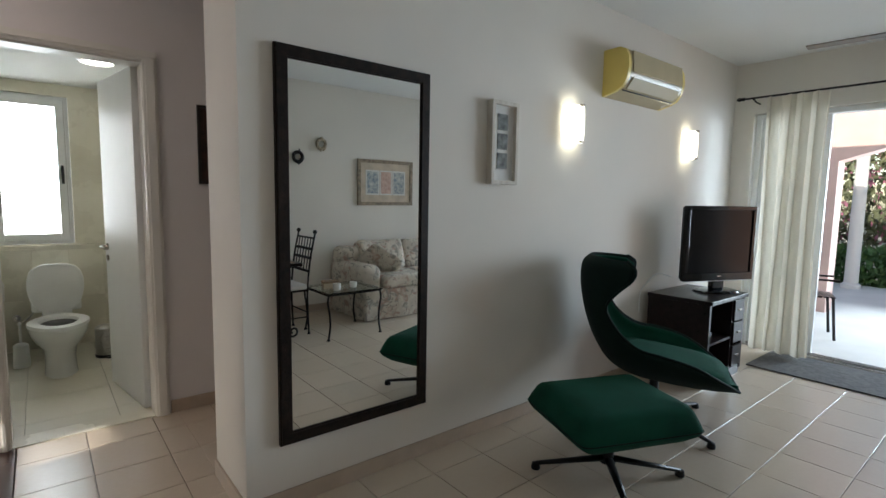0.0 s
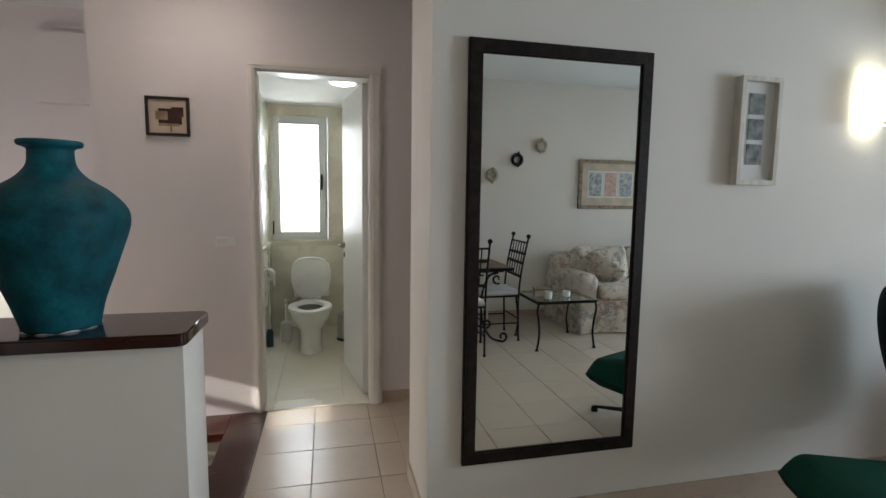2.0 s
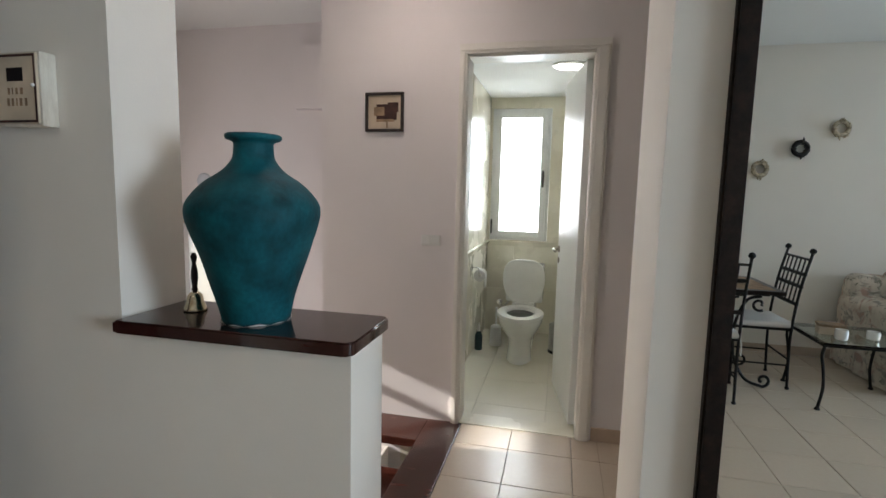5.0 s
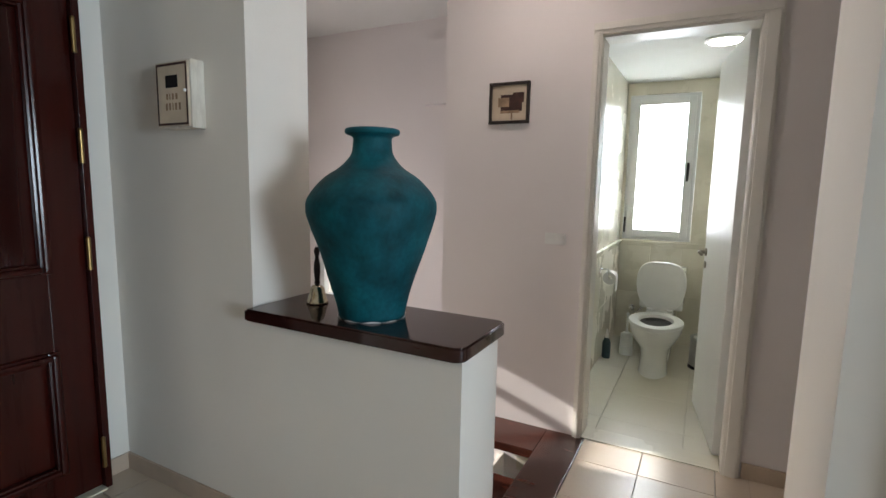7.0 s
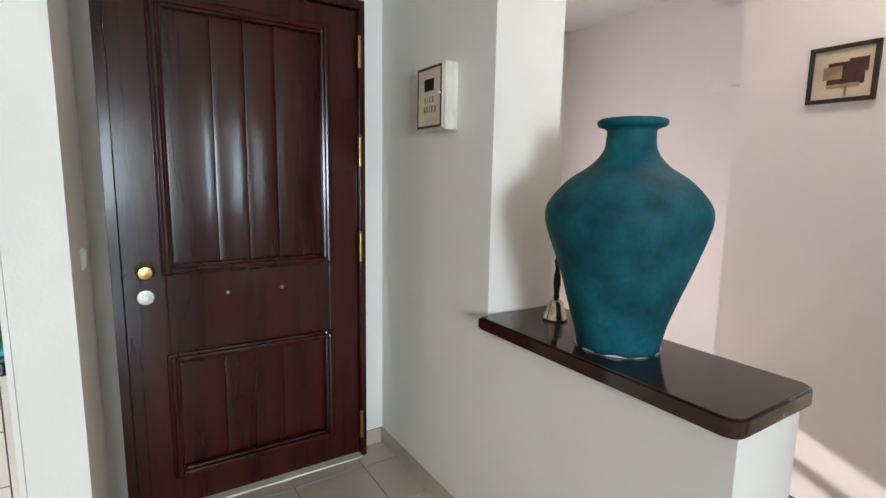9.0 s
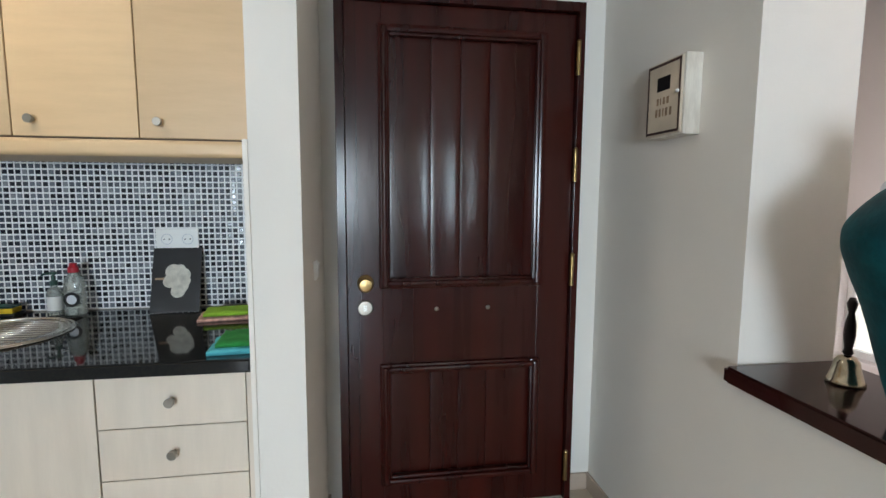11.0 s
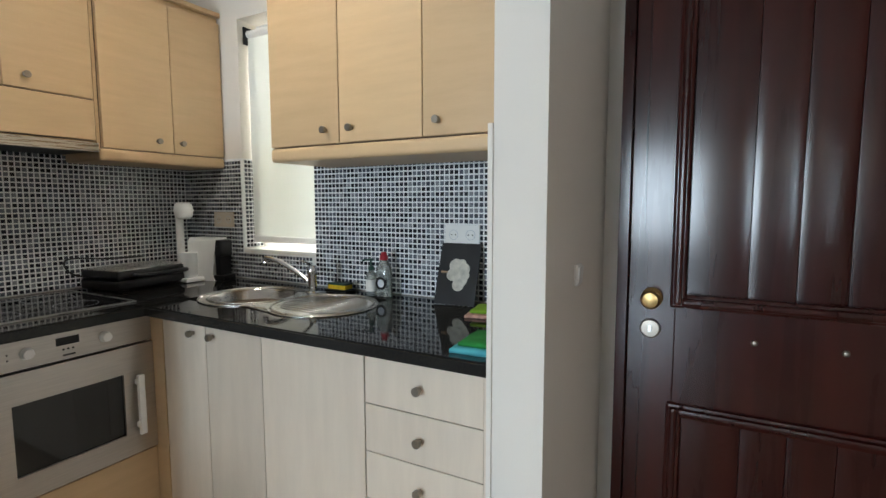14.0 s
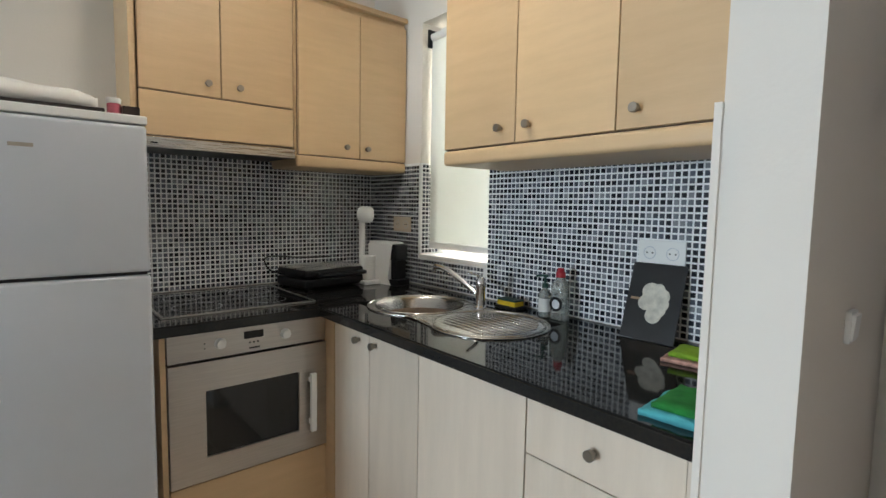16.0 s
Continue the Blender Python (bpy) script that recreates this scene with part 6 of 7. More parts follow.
def curtain(y0, y1, x, label, waves, seed):
    t = thing("curtain", pose(x, (y0 + y1) / 2, 2.33), label, "curtain")
    bm = bmesh.new()
    n, m = 150, 24
    grid = []
    for j in range(m + 1):
        f = j / m
        z = 2.345 - f * 2.31
        row = []
        for i in range(n + 1):
            s = i / n
            ph = 2 * math.pi * waves * s + 2.2 * noise.noise(Vector((s * 4 + seed, f * 0.9, 1)))
            amp = 0.026 + 0.018 * f + 0.022 * noise.noise(Vector((s * 4, f * 1.3, seed)))
            spread = (s - 0.5) * (1.0 - 0.10 * math.sin(math.pi * f))
            y = (y0 + y1) / 2 + (y1 - y0) * spread + 0.012 * math.sin(ph * 2 + 1.3)
            row.append(bm.verts.new((x + amp * math.sin(ph), y, z + (0.012 * abs(math.sin(ph * 1.0)) if j == 0 else 0))))
        grid.append(row)
    for a, b in zip(grid, grid[1:]):
        for i in range(n):
            bm.faces.new((a[i], a[i + 1], b[i + 1], b[i]))
    wpart("drape", bm, CURTAIN, t, "", True)
    return t


curtain(1.395, 1.87, 5.43, "cream cloth curtain drawn to one side of the patio door", 4.2, 3)
nb = CURTAIN.node_tree
tr = nb.nodes.new("ShaderNodeBsdfTranslucent")
tr.inputs[0].default_value = (0.80, 0.74, 0.62, 1)
mx = nb.nodes.new("ShaderNodeMixShader")
mx.inputs[0].default_value = 0.28
nb.links.new(nb.nodes["Principled BSDF"].outputs[0], mx.inputs[1])
nb.links.new(tr.outputs[0], mx.inputs[2])
nb.links.new(mx.outputs[0], nb.nodes["Material Output"].inputs[0])


def curtain_rod():
    t = thing("curtain_rod", pose(5.43, 0.6, 2.36), "thin black iron curtain rod with scrolled ends", "curtain rod")
    wpart("rod", tube([(5.43, -1.1, 2.362), (5.43, 2.05, 2.362)], 0.009, 10), IRON, t, "", True)
    wpart("finial", lathe([(0.009, 0), (0.018, 0.01), (0.012, 0.03), (0.02, 0.05), (0.006, 0.075)], 14, pose(5.43, 2.05, 2.362, -90)), IRON, t, "", True)
    for y in (1.98, -0.9):
        wpart("bracket", tube([(5.43, y, 2.352), (5.50, y, 2.335), (5.598, y, 2.33)], 0.007), IRON, t, "", True)


curtain_rod()


def patio_door():
    t = tagged(new("door_4"), "white sliding patio door, open, with a floor track", kind="structure")
    t.matrix_basis = pose(XE + 0.1, 0.5, 0)
    wpart("frame", boxes([(XE + 0.06, XE + 0.16, 1.97, 2.018, 0.01, 2.236), (XE + 0.06, XE + 0.16, -0.998, -0.95, 0.01, 2.236), (XE + 0.06, XE + 0.16, -0.95, 1.97, 2.19, 2.236)], bevel=0.003), ALU_WHITE, t)
    wpart("track", boxes([(XE + 0.02, XE + 0.20, -0.998, 2.018, -0.012, 0.012), (XE + 0.07, XE + 0.08, -0.998, 1.97, 0.012, 0.024), (XE + 0.13, XE + 0.14, -0.998, 1.97, 0.012, 0.024)]), STEEL, t, "metal floor track")
    s = wpart("sash", boxes([(XE + 0.085, XE + 0.125, 1.43, 1.50, 0.03, 2.185), (XE + 0.085, XE + 0.125, 1.90, 1.968, 0.03, 2.185), (XE + 0.085, XE + 0.125, 1.50, 1.90, 0.03, 0.11), (XE + 0.085, XE + 0.125, 1.50, 1.90, 2.11, 2.185)], bevel=0.003), ALU_WHITE, t, "white sliding sash")
    p = wpart("pane", box(XE + 0.10, XE + 0.106, 1.50, 1.90, 0.11, 2.11), GLASS, s)
    p.visible_shadow = False


patio_door()
t = thing("rug", pose(5.2, 0.6, 0), "dark grey flat woven mat in front of the patio door", "rug")
wpart("mat", box(4.93, 5.58, -0.5, 1.70, 0.0005, 0.012, bevel=0.004), mat("grey_woven_mat", (0.13, 0.125, 0.12), 0.95, vary=0.2, scale=30, bump=0.6, bump_scale=300), t)


def ceiling_fan():
    t = thing("ceiling_fan", pose(4.35, 0.62, H), "white ceiling fan with slim blades and a short stem", "fan")
    part("canopy", lathe([(0.07, 0), (0.065, -0.04), (0.02, -0.06)], 28), WHITE_PLASTIC, t, "", True, True)
    part("stem", lathe([(0.012, -0.05), (0.012, -0.22)], 14), WHITE_PLASTIC, t, "", True, True)
    part("motor", lathe([(0.03, -0.2), (0.10, -0.22), (0.115, -0.26), (0.10, -0.31), (0.05, -0.33)], 32), WHITE_PLASTIC, t, "", True, True)
    for a in (95, 215, 335):
        b = part("blade", turned(box(0.12, 0.66, -0.04, 0.04, -0.004, 0.004, bevel=0.003), pose(0, 0, -0.285, 0, 0, a) @ pose(0, 0, 0, 4)), FAN_BLADE, t, "grey-brown blade")
        part("bracket", turned(box(0.08, 0.17, -0.025, 0.025, -0.006, 0.006), pose(0, 0, -0.28, 0, 0, a)), NICKEL, b)


FAN_BLADE = wood("fan_blade_wood", (0.16, 0.13, 0.11), (0.24, 0.20, 0.17), 0.4, (1, 6, 6), 5)
ceiling_fan()


# sofa side of the room, seen in the mirror
def floral_mat():
    m = mat("floral_slipcover", (0.70, 0.64, 0.55), 0.9, vary=0.05, scale=9, second=(0.58, 0.52, 0.44), bump=0.3, bump_scale=260)
    nt = m.node_tree
    b = nt.nodes["Principled BSDF"]
    base = b.inputs["Base Color"].links[0].from_socket
    co = nt.nodes.new("ShaderNodeTexCoord")
    for scale, lo, hi, colour, off in ((8, 0.54, 0.66, (0.46, 0.32, 0.26), 0.0), (10, 0.56, 0.66, (0.33, 0.31, 0.27), 5.0), (20, 0.6, 0.68, (0.26, 0.26, 0.21), 9.0)):
        mp = nt.nodes.new("ShaderNodeMapping")
        mp.inputs["Location"].default_value = (off, off * 0.7, off * 1.3)
        nz = nt.nodes.new("ShaderNodeTexNoise")
        nz.inputs["Scale"].default_value, nz.inputs["Detail"].default_value, nz.inputs["Distortion"].default_value = scale, 3, 1.2
        rp = nt.nodes.new("ShaderNodeValToRGB")
        rp.color_ramp.elements[0].position, rp.color_ramp.elements[1].position = lo, hi
        mix = nt.nodes.new("ShaderNodeMix")
        mix.data_type = "RGBA"
        mix.inputs[7].default_value = (*colour, 1)
        nt.links.new(co.outputs["Object"], mp.inputs[0])
        nt.links.new(mp.outputs[0], nz.inputs[0])
        nt.links.new(nz.outputs[0], rp.inputs[0])
        nt.links.new(rp.outputs[0], mix.inputs[0])
        nt.links.new(base, mix.inputs[6])
        base = mix.outputs[2]
    nt.links.new(base, b.inputs["Base Color"])
    return m


FLORAL = floral_mat()


def soft(bm, amount=0.012, scale=5.0, seed=0.0):
    bmesh.ops.subdivide_edges(bm, edges=[e for e in bm.edges if e.calc_length() > 0.12], cuts=3, use_grid_fill=True)
    for v in bm.verts:
        p = v.co * scale + Vector((seed, seed * 2, 0))
        v.co += Vector((noise.noise(p), noise.noise(p + Vector((9, 0, 0))), noise.noise(p + Vector((0, 9, 0))))) * amount
    return bm


def sofa():
    t = thing("sofa", pose(3.9, -0.95, 0), "two-seat sofa in a cream floral slipcover", "sofa")
    x0, x1, yb, yf = 2.98, 4.80, YS + 0.03, -0.52
    wpart("base", soft(box(x0 + 0.03, x1 - 0.03, yb, yf + 0.02, 0.06, 0.36, bevel=0.03, seg=3), 0.01), FLORAL, t, "", True)
    bm = bmesh.new()
    pts = [(x0 + 0.02, yb), (x0 + 0.02, yf + 0.03), (x1 - 0.02, yf + 0.03), (x1 - 0.02, yb)]
    ring = []
    for (ax, ay), (bx, by) in zip(pts, pts[1:]):
        ring += [(ax + (bx - ax) * k / 40, ay + (by - ay) * k / 40) for k in range(40)]
    rows = [[bm.verts.new((x + 0.012 * f * math.sin(i * 0.55), y + 0.016 * f * math.sin(i * 0.5 + 1), 0.25 - 0.24 * f)) for i, (x, y) in enumerate(ring)] for f in (0, 0.5, 1)]
    for a, b in zip(rows, rows[1:]):
        for i in range(len(a) - 1):
            bm.faces.new((a[i], a[i + 1], b[i + 1], b[i]))
    wpart("skirt", bm, FLORAL, t, "gathered skirt with a pale hem", True)
    wpart("back", soft(box(x0 + 0.03, x1 - 0.03, yb, yb + 0.24, 0.3, 0.79, bevel=0.09, seg=4), 0.02, 5, 1), FLORAL, t, "", True)
    for a, s in ((x0, 2), (x1 - 0.27, 3)):
        wpart("arm", soft(box(a, a + 0.27, yb + 0.02, yf, 0.2, 0.63, bevel=0.12, seg=5), 0.012, 5, s), FLORAL, t, "rolled arm", True)
    for k in range(2):
        c = x0 + 0.27 + k * 0.64
        wpart("seat_cushion", soft(box(c + 0.004, c + 0.636, yb + 0.2, yf + 0.04, 0.35, 0.50, bevel=0.05, seg=4), 0.012, 5, 4 + k), FLORAL, t, "", True)
        wpart("back_cushion", soft(turned(box(c + 0.004, c + 0.636, -0.10, 0.10, 0, 0.41, bevel=0.085, seg=5), pose(0, yb + 0.31, 0.46, 20)), 0.028, 5, 6 + k), FLORAL, t, "plump loose back cushion", True)
    p = thing("throw_pillow", pose(3.42, -0.86, 0.60, 48, 34, 20), "floral throw pillow leaning on the sofa arm", "pillow")
    part("pillow", soft(loft([oval(0, 0, z, r, r, 36, 7) for z, r in ((-0.07, 0.07), (-0.055, 0.14), (-0.025, 0.20), (0, 0.235), (0.025, 0.20), (0.055, 0.14), (0.07, 0.07))]), 0.012, 6, 9), FLORAL, p, "", True)


sofa()


def coffee_table():
    t = thing("coffee_table", pose(2.64, -0.33, 0), "wrought iron coffee table with a glass top", "table")
    x0, x1, y0, y1, h = 2.34, 2.95, -0.62, -0.05, 0.455
    g = wpart("glass_top", box(x0, x1, y0, y1, h, h + 0.01, bevel=0.002), GLASS_GREEN, t, "clear glass top")
    wpart("frame", boxes([(x0 + 0.01, x1 - 0.01, y1 - 0.03, y1 - 0.012, h - 0.02, h - 0.001), (x0 + 0.01, x1 - 0.01, y0 + 0.012, y0 + 0.03, h - 0.02, h - 0.001), (x0 + 0.01, x0 + 0.028, y0 + 0.03, y1 - 0.03, h - 0.02, h - 0.001), (x1 - 0.028, x1 - 0.01, y0 + 0.03, y1 - 0.03, h - 0.02, h - 0.001)]), IRON, t)
    for x, sx in ((x0 + 0.02, 1), (x1 - 0.02, -1)):
        for y in (y0 + 0.02, y1 - 0.02):
            leg = wpart("leg", tube(spline([(x, y, h - 0.01), (x - sx * 0.012, y, h - 0.08), (x + sx * 0.004, y, 0.28), (x + sx * 0.014, y, 0.15), (x - sx * 0.004, y, 0.02), (x - sx * 0.006, y, 0.004)], 5), 0.010, 8), IRON, t, "", True)
            wpart("foot", lathe([(0.016, 0), (0.018, 0.006), (0.009, 0.02)], 12, pose(x - sx * 0.006, y, 0)), IRON, leg, "", True)
    top = h + 0.0105
    b = thing("wooden_box", pose(2.50, -0.33, top, 0, 0, 12), "small worn wooden box on the glass table", "box")
    part("body", box(-0.075, 0.075, -0.05, 0.05, 0, 0.055, bevel=0.003), CREAM_CARD, b)
    part("lid", box(-0.079, 0.079, -0.054, 0.054, 0.056, 0.075, bevel=0.003), TAN_INK, b)
    for x, y, h2 in ((2.49, -0.16, 0.075), (2.71, -0.23, 0.06)):
        c = thing("candle_holder", pose(x, y, top), "small white glass candle holder on the table", "candle holder", "candle holders on the coffee table")
        part("cup", lathe([(0.025, 0), (0.036, 0.008), (0.04, h2 * 0.6), (0.036, h2), (0.032, h2 - 0.004), (0.033, 0.02)], 24), CERAMIC, c, "", True, True)
        part("candle", lathe([(0.031, 0.012), (0.031, h2 * 0.55)], 20), WHITE_CARD, c, "white wax candle", True, True)


coffee_table()


def dining_chair(m, label):
    """Iron chair looking along local +x, its back at -x."""
    t = thing("dining_chair", m, label, "chair", "iron chairs at the dining table")
    w = 0.20
    for s in (-1, 1):
        post = part("back_post", tube(spline([(-0.20, s * w, 0.0), (-0.19, s * w, 0.25), (-0.19, s * w, 0.46), (-0.22, s * w, 0.75), (-0.275, s * w, 1.02)], 5), 0.010, 8), IRON, t, "", True)
        part("finial", lathe([(0.008, -0.01), (0.021, 0.004), (0.023, 0.014), (0.016, 0.028), (0.005, 0.034)], 14, pose(-0.275, s * w, 1.02)), IRON, post, "", True)
        part("foot", lathe([(0.014, 0), (0.016, 0.008), (0.009, 0.02)], 10, pose(-0.20, s * w, 0)), IRON, post, "", True)
        leg = part("front_leg", tube([(0.19, s * w, 0.0), (0.19, s * w, 0.45)], 0.010, 8), IRON, t, "", True)
        part("foot", lathe([(0.014, 0), (0.016, 0.008), (0.009, 0.02)], 10, pose(0.19, s * w, 0)), IRON, leg, "", True)
        part("stretcher", tube([(-0.195, s * w, 0.18), (0.19, s * w, 0.18)], 0.007, 8), IRON, t)
    for x, z, fl in ((-0.262, 0.97, 1), (-0.242, 0.86, 1.6), (-0.225, 0.77, 1.6), (-0.205, 0.64, 1.6)):
        part("back_rail", tube([(x, -w, z), (x, w, z)], 0.009 * fl, 8, 1.0), IRON, t)
    for k in range(5):
        y = -w + 2 * w * (k + 1) / 6
        part("spindle", tube([(-0.262, y, 0.97), (-0.225, y, 0.77), (-0.205, y, 0.64)], 0.006, 6), IRON, t)
    part("front_stretcher", tube([(0.19, -w, 0.22), (0.19, w, 0.22)], 0.007, 8), IRON, t)
    part("back_stretcher", tube([(-0.195, -w, 0.22), (-0.195, w, 0.22)], 0.007, 8), IRON, t)
    part("seat_frame", boxes([(-0.20, 0.20, -w - 0.005, w + 0.005, 0.44, 0.455)]), IRON, t)
    part("cushion", soft(box(-0.20, 0.21, -0.205, 0.205, 0.456, 0.50, bevel=0.018, seg=3), 0.006, 8, 3), WHITE_CARD, t, "white seat cushion", True)
    part("tie", tube([(-0.19, 0.20, 0.47), (-0.20, 0.215, 0.42), (-0.19, 0.22, 0.34)], 0.005, 6), WHITE_CARD, t, "white cushion tie")
    return t


first = dining_chair(pose(2.11, -0.62, 0, 0, 0, 180), "black wrought iron dining chair with a white cushion")
copy_thing(first, pose(1.62, -0.20, 0, 0, 0, -92))


def dining_table():
    t = thing("dining_table", pose(1.65, -0.65, 0), "dining table with a wooden top on scrolled iron legs", "table")
    x0, x1, y0, y1, h = 1.10, 2.20, -1.00, -0.30, 0.745
    wpart("tabletop", box(x0, x1, y0, y1, h - 0.03, h, bevel=0.005), ESPRESSO, t, "dark wooden top with a pale worn surface")
    wpart("inlay", box(x0 + 0.05, x1 - 0.05, y0 + 0.05, y1 - 0.05, h - 0.001, h + 0.0015), TAN_INK, t)
    for y in (y0 + 0.12, y1 - 0.08):
        for s, c in ((-1, x0 + 0.33), (1, x1 - 0.33)):
            def at(u, z, c=c, s=s, y=y):
                return (c + s * u, y, z)
            # a tall C-scroll with a curl at top and foot
            curl_top = [at(0.19 + 0.05 * math.cos(a) * (1 - k / 16), 0.63 + 0.05 * math.sin(a) * (1 - k / 16)) for k, a in enumerate([radians(300 - 30 * q) for q in range(12)])]
            curl_low = [at(0.26 + 0.05 * math.cos(a) * (1 - k / 16), 0.062 + 0.05 * math.sin(a) * (1 - k / 16)) for k, a in enumerate([radians(-90 + 30 * q) for q in range(12)])]
            main = spline([at(0.20, 0.69), at(0.11, 0.66), at(0.05, 0.52), at(0.035, 0.36), at(0.06, 0.20), at(0.14, 0.06), at(0.26, 0.012)], 6)
            wpart("scroll_leg", tube(main + curl_low[1:], 0.011, 8), IRON, t, "", True)
            wpart("scroll_curl", tube(curl_top, 0.010, 8), IRON, t, "", True)
        wpart("cross_bar", tube([(x0 + 0.08, y, h - 0.04), (x1 - 0.08, y, h - 0.04)], 0.011, 8), IRON, t)
    wpart("stretcher", tube([(x1 - 0.295, y0 + 0.12, 0.36), (x1 - 0.295, y1 - 0.08, 0.36)], 0.010, 8), IRON, t)


dining_table()


def wreath(x, z, colour, label, seed):
    t = thing("wall_wreath", pose(x, YS, z), label, "ornament", "three small wreaths on the wall")
    bm = bmesh.new()
    rnd = random.Random(seed)
    ring = [(0.055 * math.cos(2 * math.pi * i / 24), 0.022, 0.055 * math.sin(2 * math.pi * i / 24)) for i in range(25)]
    add_tube(bm, ring, 0.020, 8)
    part("ring", bm, colour, t, "", True)
    bm = bmesh.new()
    for i in range(26):
        a = rnd.uniform(0, 2 * math.pi)
        r = rnd.uniform(0.045, 0.075)
        l = rnd.uniform(0.02, 0.04)
        add_lathe(bm, [(0.007, 0), (0.010, l * 0.4), (0.002, l)], 6, Matrix.Translation((r * math.cos(a), 0.03, r * math.sin(a))) @ Euler((rnd.uniform(-1.2, 0.2), 0, 0)).to_matrix().to_4x4() @ Matrix.Rotation(a - math.pi / 2, 4, "Y"))
    part("leaves", bm, colour, t, "small dry leaves and shells")


STRAW = mat("dry_straw", (0.52, 0.44, 0.32), 0.9, vary=0.3, scale=60, bump=0.4)
wreath(2.31, 1.66, STRAW, "small straw and shell wreath on the wall", 1)
wreath(2.61, 1.84, mat("black_dry_leaves", (0.012, 0.010, 0.009), 0.7, vary=0.3, scale=60), "small black dried wreath on the wall", 2)
wreath(2.90, 2.01, STRAW, "small straw and shell wreath on the wall", 3)
PEWTER = mat("aged_silver_frame", (0.30, 0.24, 0.17), 0.45, 0.3, vary=0.25, scale=25, bump=0.3)
BLUE_PRINT = mat("blue_leaf_print", (0.60, 0.60, 0.56), 0.8, vary=0.1, scale=28, second=(0.16, 0.22, 0.28))
PINK_PRINT = mat("pink_leaf_print", (0.62, 0.46, 0.38), 0.8, vary=0.1, scale=28, second=(0.48, 0.30, 0.25))
picture("picture", pose(3.817, YS, 1.578, 0, 0, 180), 0.845, 0.585, 0.03, 0.042, PEWTER, CREAM_CARD, "wide framed triptych of blue and pink leaf prints",
        [(-0.305, -0.10, -0.16, 0.16, WHITE_CARD, 0.001), (-0.095, 0.095, -0.16, 0.16, WHITE_CARD, 0.001), (0.10, 0.305, -0.16, 0.16, WHITE_CARD, 0.001),
         (-0.285, -0.12, -0.14, 0.14, BLUE_PRINT, 0.003), (-0.077, 0.077, -0.14, 0.14, PINK_PRINT, 0.003), (0.12, 0.285, -0.14, 0.14, BLUE_PRINT, 0.003)])


# ---- outdoors ----
def porch():
    bm = bmesh.new()
    y0, y1, spring, n = -2.2, 1.92, 1.95, 20
    arch = [(y0 + (y1 - y0) * i / n, spring + 0.42 * math.sin(math.pi * i / n)) for i in range(n + 1)]
    for x, flip in ((8.2, False), (8.5, True)):
        vs = [[bm.verts.new((x, y, z)) for y, z in arch], [bm.verts.new((x, y, 2.55)) for y, z in arch]]
        for i in range(n):
            bm.faces.new((vs[0][i], vs[0][i + 1], vs[1][i + 1], vs[1][i]))
    bm.verts.ensure_lookup_table()
    k = 2 * (n + 1)
    for i in range(n):
        bm.faces.new((bm.verts[i], bm.verts[k + i], bm.verts[k + i + 1], bm.verts[i + 1]))
    add_box(bm, 8.2, 8.5, -6, y0, -0.02, 2.55)
    add_box(bm, 8.2, 8.5, y1, 6, -0.02, 2.55)
    bmesh.ops.recalc_face_normals(bm, faces=bm.faces)
    structure("porch_arch", bm, ROSE, "rose rendered porch wall with a wide arch")


porch()


def foliage(name, label, category, centre, size, count, colour, seed, leaf=0.06, kind="stuff"):
    rnd = random.Random(seed)
    verts, faces = [], []
    for i in range(count):
        while True:
            p = Vector((rnd.uniform(-1, 1), rnd.uniform(-1, 1), rnd.uniform(-1, 1)))
            if p.length < 1 and p.length > 0.5 + 0.5 * noise.noise(p * 2.3 + Vector((seed, 0, 0))):
                break
        c = Vector(centre) + Vector((p.x * size[0], p.y * size[1], p.z * size[2]))
        m = Euler((rnd.uniform(0, 6), rnd.uniform(0, 6), rnd.uniform(0, 6))).to_matrix()
        l = leaf * rnd.uniform(0.6, 1.4)
        k = len(verts)
        verts += [tuple(c + m @ Vector(q)) for q in ((-l, 0, 0), (0, -l * 0.45, l * 0.1), (l, 0, 0), (0, l * 0.45, l * 0.1))]
        faces.append((k, k + 1, k + 2, k + 3))
    me = bpy.data.meshes.new(name)
    me.from_pydata(verts, [], faces)
    me.materials.append(colour)
    return tagged(new(name, me), label, category, kind=kind)


LEAF = mat("hedge_leaf", (0.06, 0.13, 0.03), 0.6, vary=0.4, scale=3, second=(0.03, 0.07, 0.015))
LEAF_OLIVE = mat("olive_leaf", (0.13, 0.14, 0.07), 0.6, vary=0.3, scale=3, second=(0.07, 0.08, 0.04))
BLOSSOM = mat("pink_blossom", (0.42, 0.16, 0.22), 0.7, vary=0.3, scale=3)
foliage("hedge", "low clipped green hedge at the edge of the terrace", "hedge", (11.9, 2.3, 0.22), (0.55, 2.6, 0.42), 5000, LEAF, 4, 0.07)
foliage("bougainvillea", "pink and green climbing shrub beyond the terrace", "shrub", (13.2, 2.9, 1.75), (0.7, 1.9, 1.35), 4500, LEAF_OLIVE, 6, 0.08)
foliage("blossom", "loose pink blossom among the leaves", "blossom", (13.1, 2.9, 1.8), (0.75, 1.9, 1.3), 900, BLOSSOM, 8, 0.06)
# added wall hides the lawn and turns the stairwell window's view white
structure("view_backing_wall", box(-7, -1.15, 6.3, 6.5, -1.9, 1.9), PLASTER, "added white wall that brightens the view through the low stairwell window")
structure("garden_wall", box(15, 15.3, -12, 12, -1.9, 1.2), mat("white_garden_wall", (0.75, 0.72, 0.66), 0.8, vary=0.06, scale=2), "white garden wall behind the plants")
t = thing("garden_column", pose(11.0, 2.22, -0.02), "slim white column at the terrace edge", "column")
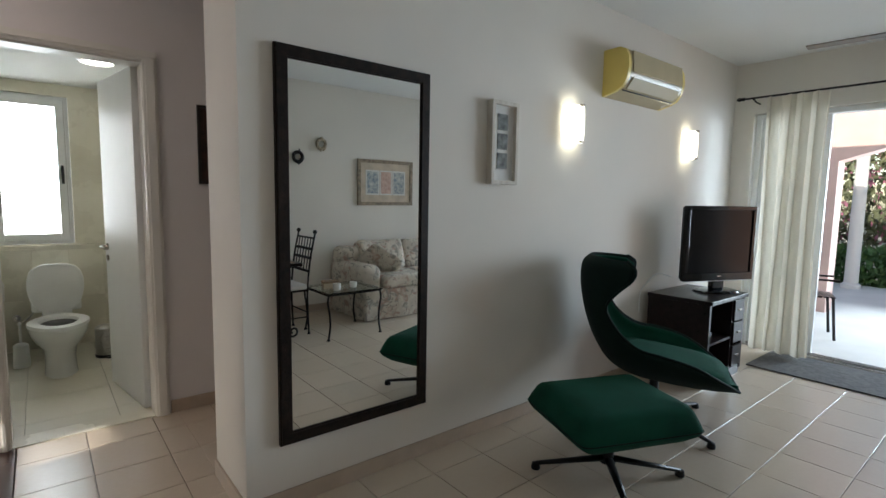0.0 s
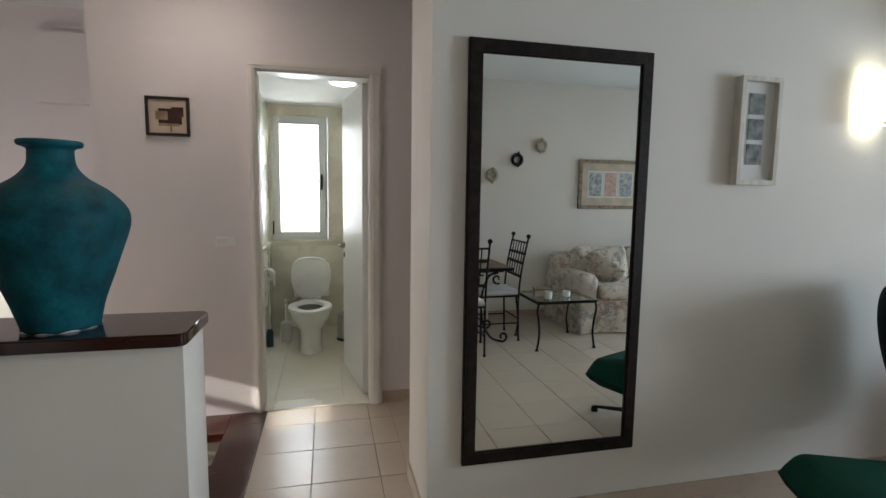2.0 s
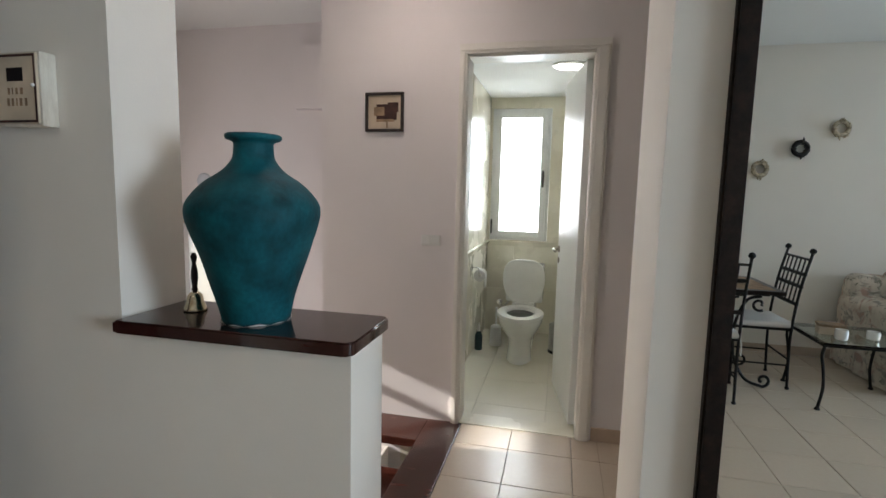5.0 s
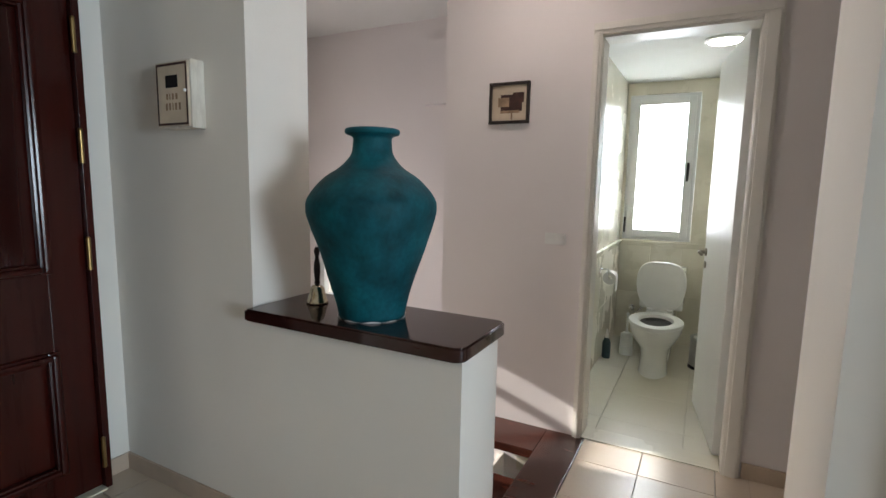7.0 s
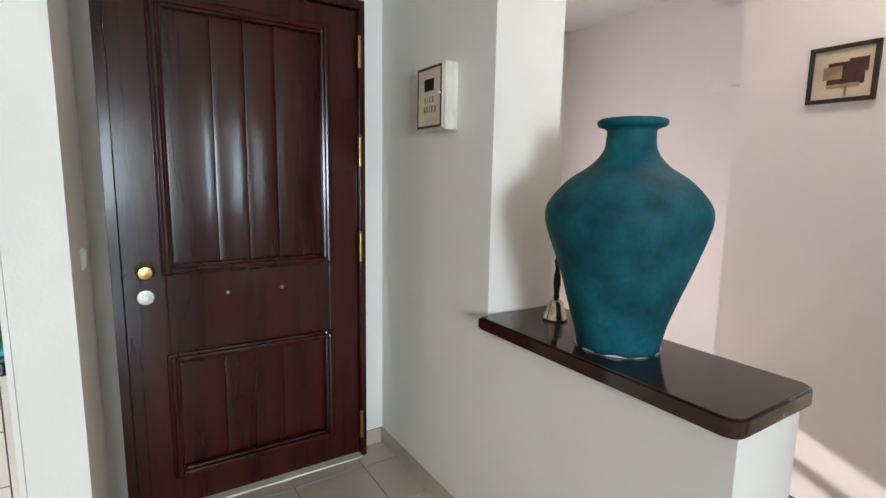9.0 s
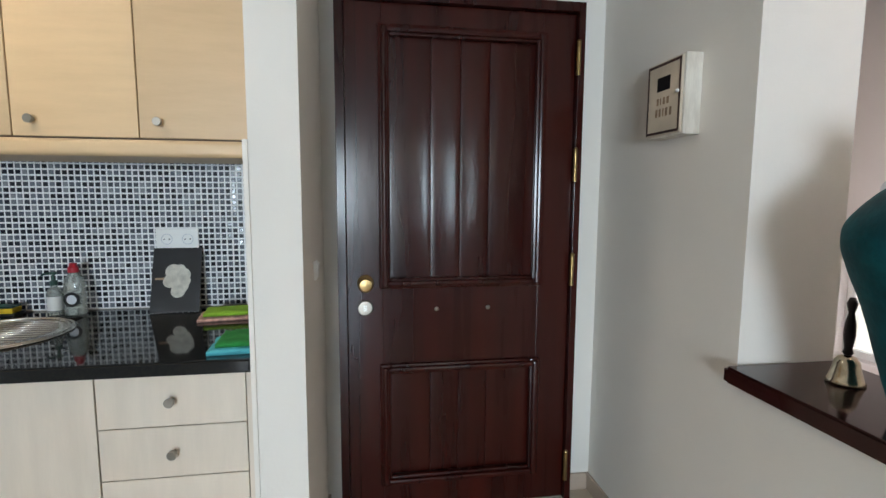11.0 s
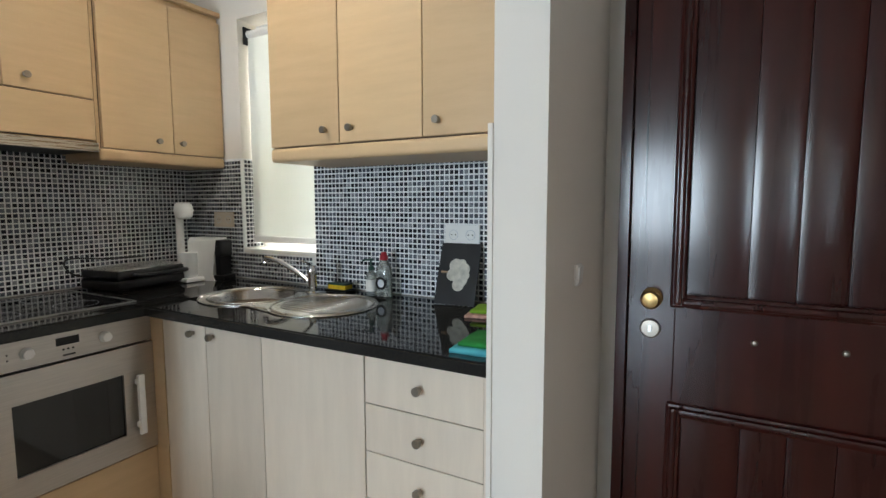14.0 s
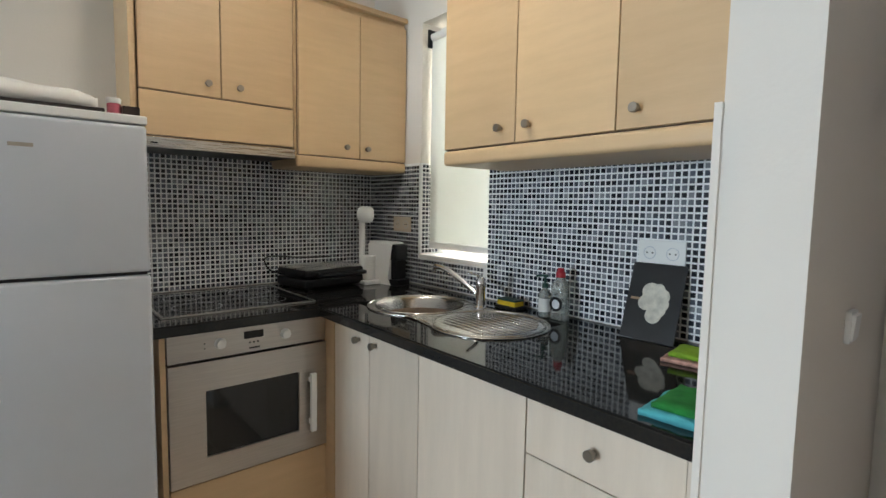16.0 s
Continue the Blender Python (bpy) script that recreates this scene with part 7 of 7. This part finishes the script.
part("shaft", lathe([(0.14, 0), (0.14, 0.06), (0.10, 0.1), (0.09, 2.3), (0.12, 2.36), (0.12, 2.42)], 24), PLASTER, t, "", True, True)


def terrace_chair():
    t = thing("terrace_chair", pose(6.75, 1.72, -0.02, 0, 0, 20), "dark slatted folding chair on the terrace", "chair")
    for s in (-0.2, 0.2):
        part("back_leg", tube([(s, 0.18, 0), (s, 0.12, 0.45), (s, 0.2, 0.85)], 0.014, 8), ESPRESSO, t)
        part("front_leg", tube([(s, -0.2, 0), (s, -0.16, 0.45)], 0.014, 8), ESPRESSO, t)
        part("armrest", box(s - 0.02, s + 0.02, -0.2, 0.17, 0.62, 0.64, bevel=0.004), ESPRESSO, t)
    for k in range(6):
        part("seat_slat", box(-0.2, 0.2, -0.18 + k * 0.055, -0.14 + k * 0.055, 0.44, 0.455), ESPRESSO, t)
    for k in range(4):
        part("back_slat", box(-0.2, 0.2, 0.14 + k * 0.016, 0.152 + k * 0.016, 0.55 + k * 0.08, 0.60 + k * 0.08), ESPRESSO, t)


terrace_chair()


# ---- floor tiles, last ----
def tile_floor(name, label, regions, pitch, ox, oy, joint, material):
    """Square tiles on a grid through (ox, oy), cut at the edges of the regions."""
    floor = tagged(new(name), label, kind="structure")
    shared = {}
    for x0, x1, y0, y1 in regions:
        for i in range(math.floor((x0 - ox) / pitch), math.ceil((x1 - ox) / pitch)):
            for j in range(math.floor((y0 - oy) / pitch), math.ceil((y1 - oy) / pitch)):
                a0, a1 = max(x0, ox + i * pitch + joint / 2), min(x1, ox + (i + 1) * pitch - joint / 2)
                b0, b1 = max(y0, oy + j * pitch + joint / 2), min(y1, oy + (j + 1) * pitch - joint / 2)
                if a1 - a0 < 0.01 or b1 - b0 < 0.01:
                    continue
                key = (round(a1 - a0, 3), round(b1 - b0, 3))
                if key not in shared:
                    bm = box(-key[0] / 2, key[0] / 2, -key[1] / 2, key[1] / 2, -0.0115, 0, bevel=0.0015, seg=1)
                    me = bpy.data.meshes.new("tile")
                    bm.to_mesh(me)
                    bm.free()
                    me.materials.append(material)
                    shared[key] = me
                ob = new("tile", shared[key])
                ob.parent = floor
                ob.location = ((a0 + a1) / 2, (b0 + b1) / 2, 0)
    return floor


tile_floor("floor", "beige ceramic floor tiles with grey joints", [(XW, XE, YS, YN), (-0.02, XF, YN, 2.475), (0.092, XF, 2.475, YB), (XF, 3.2, 2.66, YB)], 0.336, 0.395, 3.345, 0.0036, FLOOR_TILE)
tile_floor("bathroom_floor", "cream marble bathroom floor tiles", [(-0.10, 0.95, YB + 0.141, 5.712)], 0.46, 0.12, 3.9, 0.0016, BATH_TILE)
